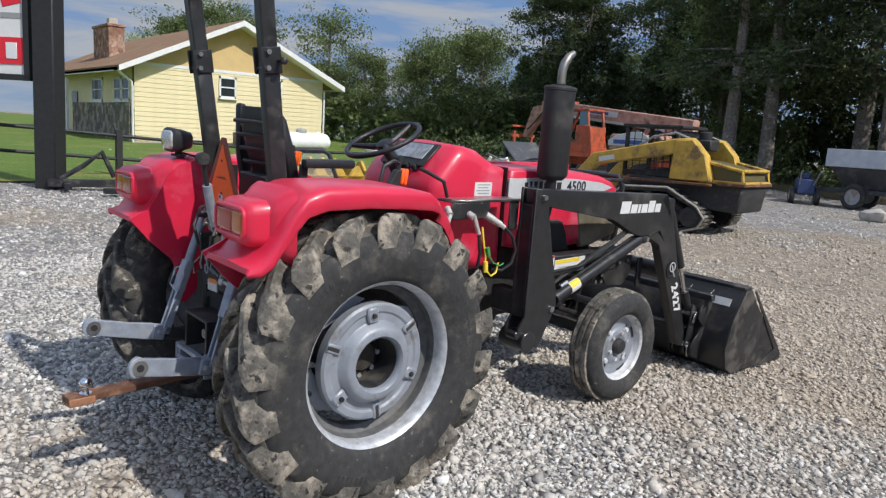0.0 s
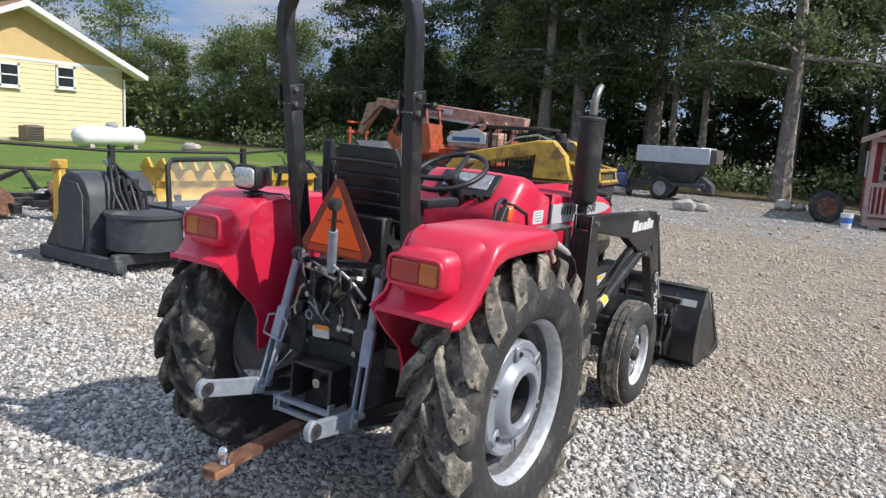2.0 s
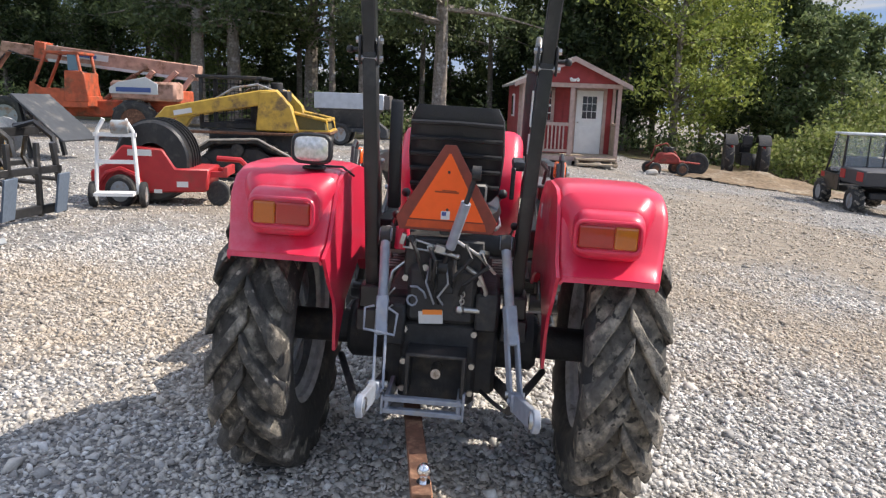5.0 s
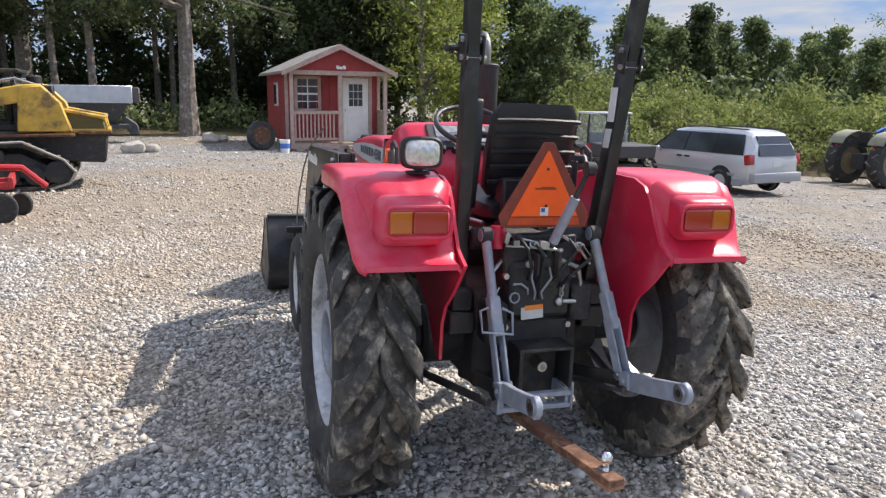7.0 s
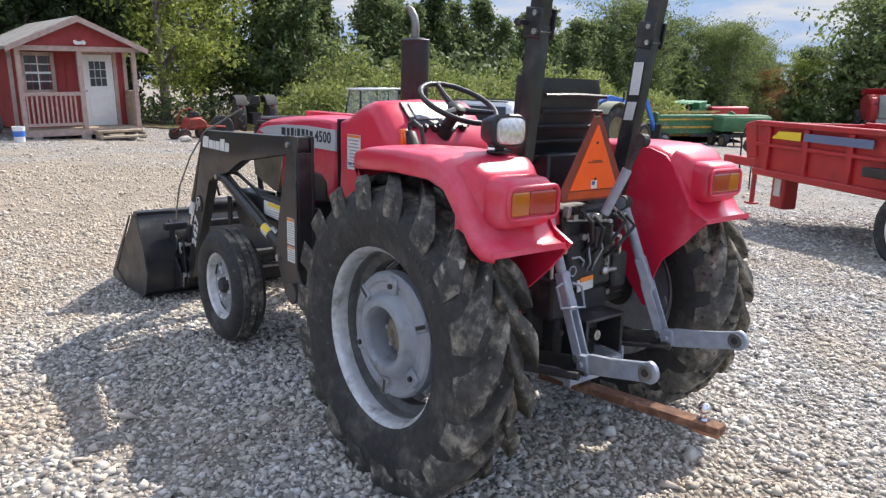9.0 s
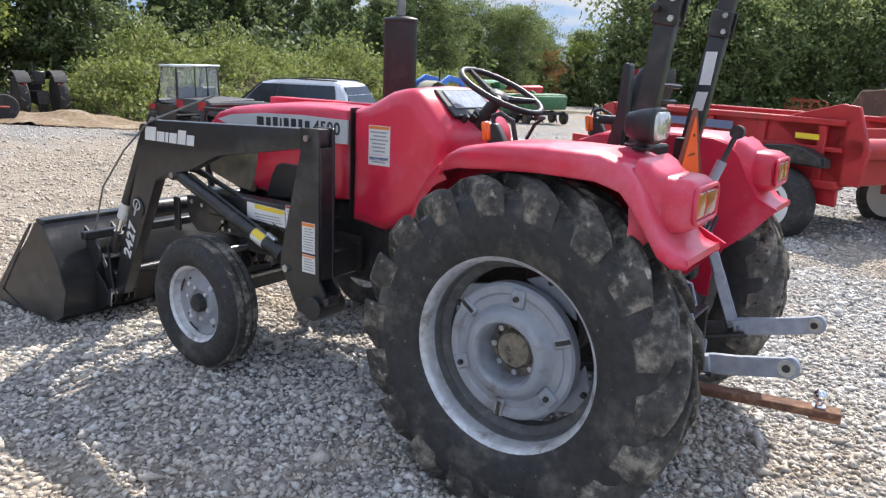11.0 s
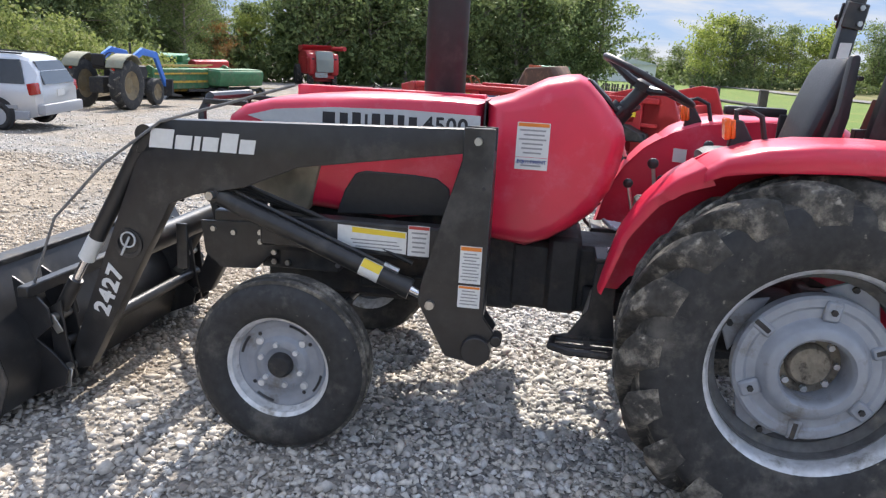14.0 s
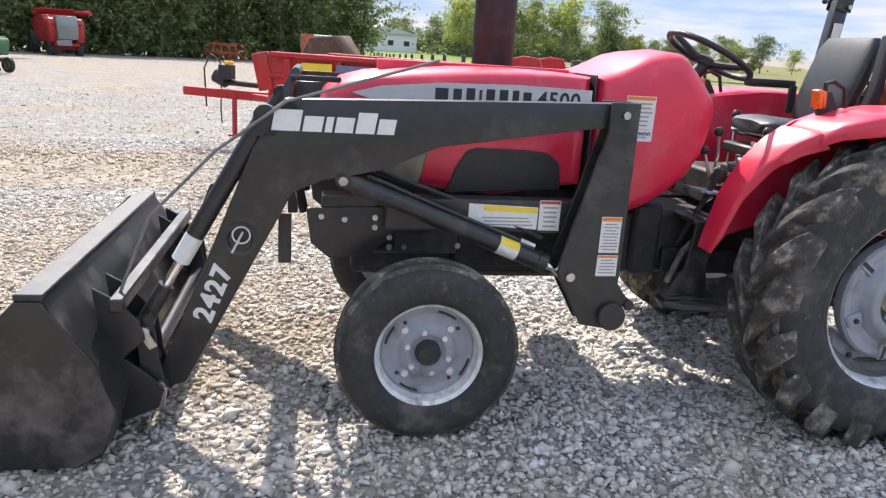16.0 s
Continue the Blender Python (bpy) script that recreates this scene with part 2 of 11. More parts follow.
M_STEEL = mat("bare_steel", (0.45, 0.45, 0.44), 0.32, metal=0.95, grain=0.2, grain_scale=30, wear=(0.22, 0.17, 0.12), wear_amount=0.3, wear_scale=20)
M_CHROME = mat("chrome", (0.75, 0.75, 0.76), 0.12, metal=1.0)
M_RUST = mat("rusty_steel", (0.115, 0.052, 0.030), 0.85, grain=0.35, grain_scale=22, wear=(0.27, 0.15, 0.09), wear_amount=0.5, wear_scale=9, bump=0.3, bump_scale=60)
M_VINYL = mat("black_vinyl", (0.016, 0.016, 0.018), 0.46, grain=0.2, grain_scale=60, bump=0.12, bump_scale=160)
M_PLASTIC = mat("black_plastic", (0.02, 0.02, 0.021), 0.5, grain=0.2, grain_scale=40, bump=0.06, bump_scale=120)
M_RUBBER = mat("black_rubber_hose", (0.014, 0.014, 0.014), 0.55, grain=0.2)
M_SMV = mat("fluorescent_orange_panel", (0.95, 0.115, 0.006), 0.5, grain=0.06, grain_scale=20)
M_SMV_RIM = mat("dark_red_reflective_border", (0.20, 0.035, 0.02), 0.45, grain=0.2)
M_LENS_RED = mat("red_lens", (0.36, 0.014, 0.010), 0.12, coat=0.8, grain=0.06, grain_scale=120)
M_LENS_AMBER = mat("amber_lens", (0.46, 0.105, 0.006), 0.12, coat=0.8, grain=0.06, grain_scale=120)
M_LENS_ORANGE = mat("orange_lens", (0.80, 0.13, 0.012), 0.25, coat=0.6, grain=0.1, grain_scale=120)
M_LENS_CLEAR = mat("headlight_glass", (0.62, 0.60, 0.56), 0.12, metal=0.45, coat=1.0, grain=0.35, grain_scale=55)
M_DECAL = mat("white_decal", (0.66, 0.66, 0.64), 0.45, grain=0.06, grain_scale=50)
M_DECAL_GREY = mat("grey_decal_stripe", (0.52, 0.53, 0.53), 0.38, grain=0.06, grain_scale=40)
M_INK = mat("dark_ink", (0.025, 0.025, 0.028), 0.5)
M_INK_SOFT = mat("grey_ink", (0.28, 0.28, 0.28), 0.5)
M_INK_BLUE = mat("blue_ink", (0.05, 0.09, 0.26), 0.5)
M_INK_RED = mat("red_ink", (0.45, 0.05, 0.04), 0.5)
M_INK_ORANGE = mat("orange_ink", (0.75, 0.22, 0.03), 0.5)
M_INK_YELLOW = mat("yellow_ink", (0.78, 0.56, 0.04), 0.5)
M_HOODGLASS = mat("smoked_grille_panel", (0.17, 0.15, 0.11), 0.3, coat=0.3, grain=0.5, grain_scale=9)


# ---------------------------------------------------------------- shape helpers
def turn(rx=0, ry=0, rz=0):
    return Euler((radians(rx), radians(ry), radians(rz))).to_matrix()


def along(d):
    return Vector(d).to_track_quat("Z", "Y").to_matrix()


def rounded(x0, x1, z0, z1, c, n=5):
    """Corner points of a rounded rectangle."""
    pts = []
    for cx, cz, a0 in ((x1 - c, z1 - c, 0), (x0 + c, z1 - c, 90), (x0 + c, z0 + c, 180), (x1 - c, z0 + c, 270)):
        for i in range(n):
            a = radians(a0 + 90 * i / (n - 1))
            pts.append((cx + c * math.cos(a), cz + c * math.sin(a)))
    return pts


class Shape:
    """A bmesh with a few solid primitives."""

    def __init__(self):
        self.bm = bmesh.new()

    def faces(self, verts, faces):
        vs = [self.bm.verts.new(v) for v in verts]
        for f in faces:
            self.bm.faces.new([vs[i] for i in f])
        return self

    def box(self, c, size, r=None):
        c, r = Vector(c), r or Matrix.Identity(3)
        v = [c + r @ Vector((size[0] * a / 2, size[1] * b / 2, size[2] * e / 2)) for a in (-1, 1) for b in (-1, 1) for e in (-1, 1)]
        return self.faces(v, [(0, 1, 3, 2), (4, 6, 7, 5), (0, 4, 5, 1), (2, 3, 7, 6), (0, 2, 6, 4), (1, 5, 7, 3)])

    def prism(self, pts, axis, a, b):
        """A polygon, given in the two other axes, drawn out along axis from a to b."""
        def put(p, h):
            return {"x": (h, p[0], p[1]), "y": (p[0], h, p[1]), "z": (p[0], p[1], h)}[axis]
        n = len(pts)
        v = [put(p, a) for p in pts] + [put(p, b) for p in pts]
        return self.faces(v, [tuple(range(n))[::-1], tuple(range(n, 2 * n))] + [(i, (i + 1) % n, n + (i + 1) % n, n + i) for i in range(n)])

    def loft(self, rings, caps=True, closed=True):
        n = len(rings[0])
        v = [p for ring in rings for p in ring]
        f = []
        for k in range(len(rings) - 1):
            for i in range(n if closed else n - 1):
                j = (i + 1) % n
                f.append((k * n + i, k * n + j, (k + 1) * n + j, (k + 1) * n + i))
        if caps:
            f.append(tuple(range(n))[::-1])
            f.append(tuple(range((len(rings) - 1) * n, len(rings) * n)))
        return self.faces(v, f)

    def cyl(self, p, q, r, r2=None, seg=16):
        p, q = Vector(p), Vector(q)
        m = along(q - p)
        r2 = r if r2 is None else r2
        ring = [Vector((math.cos(2 * math.pi * i / seg), math.sin(2 * math.pi * i / seg), 0)) for i in range(seg)]
        return self.loft([[p + m @ (c * r) for c in ring], [q + m @ (c * r2) for c in ring]])

    def tube(self, pts, r, seg=8, closed=False):
        pts = [Vector(p) for p in pts]
        n = len(pts)
        rings, up = [], None
        for i, p in enumerate(pts):
            a = pts[(i - 1) % n] if closed or i else p
            b = pts[(i + 1) % n] if closed or i < n - 1 else p
            d = (b - a).normalized()
            if up is None:
                up = d.orthogonal().normalized()
            up = (up - d * up.dot(d)).normalized()
            s = d.cross(up)
            rr = r[i] if isinstance(r, (list, tuple)) else r
            rings.append([p + (up * math.cos(2 * math.pi * k / seg) + s * math.sin(2 * math.pi * k / seg)) * rr for k in range(seg)])
        if closed:
            rings.append(rings[0])
            self.loft(rings, caps=False)
            bmesh.ops.remove_doubles(self.bm, verts=self.bm.verts, dist=1e-5)
            return self
        return self.loft(rings)

    def lathe(self, prof, o, axis, seg=32, closed=False, ref=None):
        """Turn (radius, height) pairs round an axis through o. closed: the profile is a ring section."""
        o, m = Vector(o), along(axis)
        rows = []
        for r, h in prof:
            rows.append([o + m @ Vector((r * math.cos(2 * math.pi * i / seg), r * math.sin(2 * math.pi * i / seg), h)) for i in range(seg)])
        if closed:
            n = len(rows)
            v = [p for row in rows for p in row]
            f = []
            for k in range(n):
                for i in range(seg):
                    j, kk = (i + 1) % seg, (k + 1) % n
                    f.append((k * seg + i, k * seg + j, kk * seg + j, kk * seg + i))
            return self.faces(v, f)
        return self.loft(rows, caps=True)

    def ball(self, c, r, seg=16, sq=(1, 1, 1)):
        c = Vector(c)
        rows = []
        k = seg // 2
        for a in range(1, k):
            t = math.pi * a / k
            rows.append([c + Vector((sq[0] * r * math.sin(t) * math.cos(2 * math.pi * i / seg), sq[1] * r * math.sin(t) * math.sin(2 * math.pi * i / seg), sq[2] * r * math.cos(t))) for i in range(seg)])
        return self.loft(rows)

    def bevel(self, w, seg=1, angle=30):
        bmesh.ops.recalc_face_normals(self.bm, faces=self.bm.faces)
        es = [e for e in self.bm.edges if len(e.link_faces) == 2 and e.calc_face_angle(0) > radians(angle)]
        bmesh.ops.bevel(self.bm, geom=es, offset=w, segments=seg, affect="EDGES", clamp_overlap=True, profile=0.6)
        return self

    def mesh(self, name, material, smooth=38):
        bmesh.ops.recalc_face_normals(self.bm, faces=self.bm.faces)
        me = bpy.data.meshes.new(name)
        self.bm.to_mesh(me)
        self.bm.free()
        for mm in material if isinstance(material, (list, tuple)) else [material]:
            me.materials.append(mm)
        if smooth:
            me.shade_smooth()
            me.set_sharp_from_angle(angle=radians(smooth))
        return me


def part(name, s, material, parent, label="", smooth=38):
    ob = new(name, s.mesh(name, material, smooth))
    ob.parent = parent
    return tagged(ob, label)


def thing(name, m, label, category, group="", kind=""):
    ob = new(name)
    ob.matrix_basis = m
    return tagged(ob, label, category, group, kind)


def solo(name, s, material, label, category, m=None, group="", kind="", smooth=38):
    ob = new(name, s.mesh(name, material, smooth))
    if m:
        ob.matrix_basis = m
    return tagged(ob, label, category, group, kind)


def lettering(name, text, size, m, material, parent, depth=0.002, shear=0.0, bold=0.0):
    """Letters of the built-in font as a mesh, reading along the pose's x with its y upward."""
    c = bpy.data.curves.new(name, "FONT")
    c.body, c.size, c.extrude, c.shear, c.offset = text, size, depth, shear, bold
    c.align_x, c.align_y = "CENTER", "CENTER"
    c.resolution_u = 3
    tmp = new("lettering", c)
    me = bpy.data.meshes.new_from_object(tmp.evaluated_get(bpy.context.evaluated_depsgraph_get()))
    bpy.data.objects.remove(tmp)
    bpy.data.curves.remove(c)
    me.materials.clear()
    me.materials.append(material)
    ob = new(name, me)
    ob.parent = parent
    ob.matrix_basis = m
    return ob


# ---------------------------------------------------------------- ground
GX = [-400, -60, -35, -24, -12, -6, 0, 3, 7, 12, 20, 60, 120, 400, 1600]
GZ = [1.2, 0.7, 0.28, 0.45, 0.26, 0.07, 0.0, -0.15, -0.42, -0.88, -1.15, -3.25, -5.9, -9.9, -22.0]


GS = [1.2, 0.7, 0.28, 0.45, 0.26, 0.07, 0.0, -0.10, -0.20, -0.30, -0.62, -2.5, -5.0, -9.5, -22.0]     # along the verge


def ground_levels(x, y):
    w = np.clip((5.0 - np.asarray(y, float)) / 6.5, 0, 1)
    w = w * w * (3 - 2 * w)
    rise = 0.035 * np.exp(-((np.asarray(y, float) - 1.75) / 1.0) ** 2) * np.exp(-(np.asarray(x, float) / 2.2) ** 4)     # raised to meet the front wheels, which are set to fit the view
    return np.interp(x, GX, GZ) * (1 - w) + np.interp(x, GX, GS) * w + rise


def ground_z(x, y=10.0):
    return float(ground_levels(x, y))


# ---------------------------------------------------------------- the red tractor with its front loader
tractor = thing("tractor", pose(-0.034, 0, 0, 0, 1.72, 0) @ Matrix.Diagonal((0.95, 1, 1, 1)), "faded red farm tractor with a black front loader, parked on gravel", "tractor")


# Dark colour stands for the shade deep inside the rim.
M_WELL = mat("shade_dark_rim_steel", (0.115, 0.115, 0.115), 0.7, metal=0.1, grain=0.35, grain_scale=26, wear=(0.20, 0.185, 0.16), wear_amount=0.4, wear_scale=8, bump=0.1)


def rear_wheel(side):
    """Rim, dished disc, hub and lugged tyre, standing at the rear axle on that side (-1 left, 1 right)."""
    o = Vector((0, 0, 0))
    ax = Vector((side, 0, 0))
    holder = Vector((side * 0.772, 0, 0.62))
    rim = Shape()
    rim.lathe([(0.390, 0.152), (0.390, 0.138), (0.372, 0.134), (0.368, 0.122), (0.361, 0.120), (0.358, 0.108), (0.354, 0.004), (0.322, -0.020), (0.322, -0.070), (0.352, -0.09), (0.352, -0.125), (0.388, -0.15),
               (0.380, -0.15), (0.344, -0.12), (0.344, -0.095), (0.314, -0.072), (0.314, -0.014), (0.345, 0.006), (0.348, 0.114), (0.360, 0.136), (0.378, 0.150)], o, ax, 64, closed=True)
    wheel = part("rear_wheel", rim, M_RIM, tractor, "silver-painted rear wheel rim with scuffs")
    wheel.location = holder
    wheel.scale = (0.88, 1, 1)
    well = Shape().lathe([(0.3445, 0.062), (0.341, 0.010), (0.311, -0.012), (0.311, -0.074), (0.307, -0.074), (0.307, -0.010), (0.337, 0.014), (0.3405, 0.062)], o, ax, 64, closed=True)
    part("rim_well", well, M_WELL, wheel, "grey inside of the rim, darkened in colour for shade")
    tyre = Shape()
    prof = [(0.372, 0.150), (0.40, 0.166), (0.45, 0.182), (0.51, 0.187), (0.552, 0.178), (0.578, 0.155), (0.596, 0.11), (0.606, 0.05), (0.608, 0.0)]
    prof = prof + [(r, -h) for r, h in prof[-2::-1]] + [(0.355, -0.11), (0.345, 0.0), (0.355, 0.11)]
    tyre.lathe(prof, o, ax, 72, closed=True)
    part("tyre", tyre, M_TYRE, wheel, "black tyre sidewall with dust")
    band = [(0.580, 0.153), (0.598, 0.110), (0.608, 0.050), (0.610, 0.0), (0.608, -0.050), (0.598, -0.110), (0.580, -0.153)]
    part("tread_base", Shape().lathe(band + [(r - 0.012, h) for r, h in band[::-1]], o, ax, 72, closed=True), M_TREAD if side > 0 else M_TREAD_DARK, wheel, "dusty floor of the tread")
    # chevron lugs
    count = 18
    for s in (-1, 1):
        lug_mesh = None
        for i in range(count):
            base = 2 * math.pi * (i + (0.5 if s > 0 else 0.0)) / count
            if lug_mesh:
                lug = new("tread_lug", lug_mesh)
                lug.parent = wheel
                lug.rotation_euler = (2 * math.pi * i / count, 0, 0)
                continue
            lugs = Shape()
            rings = []
            for k in range(8):
                u = k / 7
                h = s * (-0.012 + 0.197 * u)
                th = base + 0.42 * u ** 0.9
                drop = 0.0 if u < 0.66 else (u - 0.66) ** 2 * 0.20
                rt = 0.660 - 0.008 * u - drop + 0.004 * math.sin(7 * u + 2 * s)
                rb = 0.592 - (0.0 if u < 0.7 else (u - 0.7) * 0.30)
                wt = (0.030 + 0.026 * u) / 0.65 * (1 + 0.10 * math.sin(9 * u + s))
                wb = wt + 0.018
                ring = []
                for rr, w in ((rb, -wb), (rt, -wt), (rt, wt), (rb, wb)):
                    a = th + w
                    ring.append(Vector((h, rr * math.cos(a), rr * math.sin(a))))
                rings.append(ring)
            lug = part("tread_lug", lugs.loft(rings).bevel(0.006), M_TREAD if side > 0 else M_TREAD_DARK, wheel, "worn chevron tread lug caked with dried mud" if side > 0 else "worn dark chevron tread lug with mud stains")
            lug_mesh = lug.data
    disc = Shape()
    d, dp = 0.066, (0.115 if side > 0 else 0.05)     # the disc stands near the outer rim edge
    disc.lathe([(0.262, d - 0.05), (0.262, d - 0.016), (0.262, d), (0.252, d + 0.012), (0.226, d + 0.012), (0.216, d + 0.004), (0.186, d + 0.006), (0.178, d + 0.014), (0.164, d + 0.050), (0.150, d + 0.060), (0.126, d + 0.060), (0.116, d + 0.048),
                (0.112, d + 0.030), (0.110, d - 0.055 - dp), (0.128, d - 0.055 - dp), (0.132, d - 0.05)], o, ax, 56, closed=True)
    # Thin dark ring that covers the bore wall, right wheel only.
    if side > 0:
        part("bore_ring", Shape().lathe([(0.1095, d + 0.026), (0.1075, d - 0.05 - dp), (0.1055, d - 0.05 - dp), (0.1075, d + 0.026)], o, ax, 40, closed=True), M_CAST, wheel, "dark hub bore wall")
    wd = part("wheel_disc", disc, M_DISC, wheel, "grey-blue cast wheel disc")
    # slots, raised pads and the brackets which carry the rim
    for i in range(6):
        a = 2 * math.pi * i / 6 + 0.12
        rot = Euler((a, 0, 0)).to_matrix()
        if i % 2 == 0:
            p = Shape().box(rot @ Vector((side * (d + 0.014), 0, 0.214)), (0.026, 0.056, 0.070), rot).bevel(0.008)
            q = part("clamp_pad", p, M_DISC, wheel)
            b = Shape().cyl(rot @ Vector((side * (d + 0.02), 0, 0.214)), rot @ Vector((side * (d + 0.040), 0, 0.214)), 0.011, seg=6)
            part("bolt", b, M_CAST, wheel)
        else:
            part("slot_rim", Shape().box(rot @ Vector((side * (d + 0.008), 0, 0.226)), (0.020, 0.044, 0.074), rot).bevel(0.007), M_DISC, wheel)
            p = Shape().box(rot @ Vector((side * (d + 0.013), 0, 0.230)), (0.014, 0.021, 0.062), rot).bevel(0.004)
            part("slot", p, M_CAST, wheel, "dark slot")
    for i in range(4):
        a = 2 * math.pi * i / 4 + 0.5
        rot = Euler((a, 0, 0)).to_matrix()
        p = Shape().prism([(-0.12, 0.235), (0.12, 0.235), (0.05, 0.318), (-0.05, 0.318)], "x", d - 0.100, d - 0.086)
        for v in p.bm.verts:
            v.co = rot @ Vector((v.co.x * side, v.co.y, v.co.z))
        part("rim_bracket", p.bevel(0.004), M_DISC, wheel)
        b = Shape().cyl(rot @ Vector((side * (d - 0.09), 0.03, 0.295)), rot @ Vector((side * (d - 0.07), 0.03, 0.295)), 0.012, seg=6)
        part("bracket_bolt", b, M_CAST, wheel)
    deep = 0.115 if side > 0 else 0.05
    hub = Shape().lathe([(r, h + d - deep) for r, h in ((0.114, -0.050), (0.112, -0.022), (0.076, -0.018), (0.073, 0.012), (0.064, 0.022), (0.0001, 0.025), (0.0001, -0.034))], o, ax, 32)
    # The right hub gets a much darker colour than the left.
    part("hub", hub, mat("hub_grease_%d" % (side + 2), (0.055, 0.048, 0.04) if side > 0 else (0.24, 0.21, 0.165), 0.55, metal=0.4, grain=0.4, grain_scale=40, wear=(0.06, 0.05, 0.04), wear_amount=0.5, wear_scale=20), wheel, "greasy axle hub")
    for i in range(8):
        a = 2 * math.pi * i / 8
        c = Vector((side * (d - 0.020 - deep), 0.093 * math.cos(a), 0.093 * math.sin(a)))
        part("wheel_nut", Shape().cyl(c, c + Vector((side * 0.022, 0, 0)), 0.012, seg=6), M_RIM, wheel)
    # axle stub to the housing
    part("axle_stub", Shape().cyl((side * (d - deep - 0.04), 0, 0), (side * -0.40, 0, 0), 0.075, seg=20), M_CAST, wheel, "black axle casing")
    # moulded marks on the sidewall
    for i in range(3):
        a = 2.1 * i + 0.6
        for j in range(7):
            aa = a + j * 0.05
            rot = Euler((aa, 0, 0)).to_matrix()
            part("sidewall_mark", Shape().box(rot @ Vector((side * 0.1855, 0, 0.492)), (0.004, 0.014, 0.030), rot), M_TYRE, wheel)
    return wheel


rear_wheel(-1)
rear_wheel(1)


def front_wheel(side):
    o, ax = Vector((0, 0, 0)), Vector((side, 0, 0))
    rim = Shape().lathe([(0.224, 0.078), (0.224, 0.070), (0.206, 0.062), (0.200, 0.030), (0.180, 0.010), (0.180, -0.02), (0.200, -0.05), (0.224, -0.078),
                         (0.216, -0.078), (0.192, -0.048), (0.172, -0.02), (0.172, 0.008), (0.192, 0.028), (0.198, 0.064), (0.214, 0.078)], o, ax, 48, closed=True)
    wheel = part("front_wheel", rim, M_FRONT_RIM, tractor, "silver-painted front wheel rim")
    wheel.location = (side * 0.712, 1.922, 0.373)
    wheel.scale = (1.02, 0.975, 0.975)
    prof = [(0.214, 0.082), (0.24, 0.096), (0.28, 0.102), (0.318, 0.096), (0.338, 0.078), (0.346, 0.062)]
    rib = []
    for c in (0.044, 0.0, -0.044):
        rib += [(0.362 - abs(c) * 0.10, c + 0.017), (0.362 - abs(c) * 0.10, c - 0.013), (0.347, c - 0.018), (0.347, c - 0.026)]
    prof = prof + rib[:-2] + [(0.346, -0.062), (0.338, -0.078), (0.318, -0.096), (0.28, -0.102), (0.24, -0.096), (0.214, -0.082), (0.20, -0.04), (0.20, 0.04)]
    part("tyre", Shape().lathe(prof, o, ax, 64, closed=True), M_TYRE, wheel, "three-rib black tyre with dusty tread", smooth=50)
    band = [(0.3485, 0.063)] + [(r + 0.0025, h) for r, h in rib[:-2]] + [(0.3485, -0.063), (0.338, -0.060), (0.338, 0.060)]
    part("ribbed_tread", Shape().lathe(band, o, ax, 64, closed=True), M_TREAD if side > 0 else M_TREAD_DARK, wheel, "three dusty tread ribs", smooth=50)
    disc = Shape().lathe([(0.192, 0.020), (0.178, 0.030), (0.150, 0.018), (0.118, 0.022), (0.105, 0.036), (0.074, 0.040), (0.062, 0.032), (0.0001, 0.03), (0.0001, 0.0), (0.18, 0.0)], o, ax, 40)
    part("wheel_disc", disc.bevel(0.002), M_DISC, wheel, "grey pressed wheel disc")
    for i in range(4):
        a = 2 * math.pi * i / 4 + 0.2
        arc = [Vector((side * 0.030, 0.170 * math.cos(a + k * 0.09), 0.170 * math.sin(a + k * 0.09))) for k in range(6)]
        part("disc_slot", Shape().tube(arc, 0.0055, 6), M_INK, wheel, "dark curved slot")
    for i in range(4):
        a = 2 * math.pi * i / 4 + 0.75
        c = Vector((side * 0.022, 0.128 * math.cos(a), 0.128 * math.sin(a)))
        part("disc_boss", Shape().cyl(c, c + Vector((side * 0.012, 0, 0)), 0.017, 0.013, seg=14), M_FRONT_RIM, wheel)
    part("hub_cap", Shape().lathe([(0.052, 0.025), (0.050, 0.055), (0.040, 0.068), (0.0001, 0.070), (0.0001, 0.02)], o, ax, 24), M_CAST, wheel, "dark greasy hub cap")
    for i in range(6):
        a = 2 * math.pi * i / 6 + 0.3
        c = Vector((side * 0.034, 0.086 * math.cos(a), 0.086 * math.sin(a)))
        part("wheel_nut", Shape().cyl(c, c + Vector((side * 0.018, 0, 0)), 0.011, seg=6), M_FRONT_RIM, wheel)
    for i in range(4):
        a = 2 * math.pi * i / 4 + 0.9
        c = Vector((side * 0.0215, 0.150 * math.cos(a), 0.150 * math.sin(a)))
        part("disc_hole", Shape().cyl(c, c + Vector((side * 0.003, 0, 0)), 0.008, seg=10), M_INK, wheel, "dark hole")
    return wheel


front_wheel(-1)
front_wheel(1)


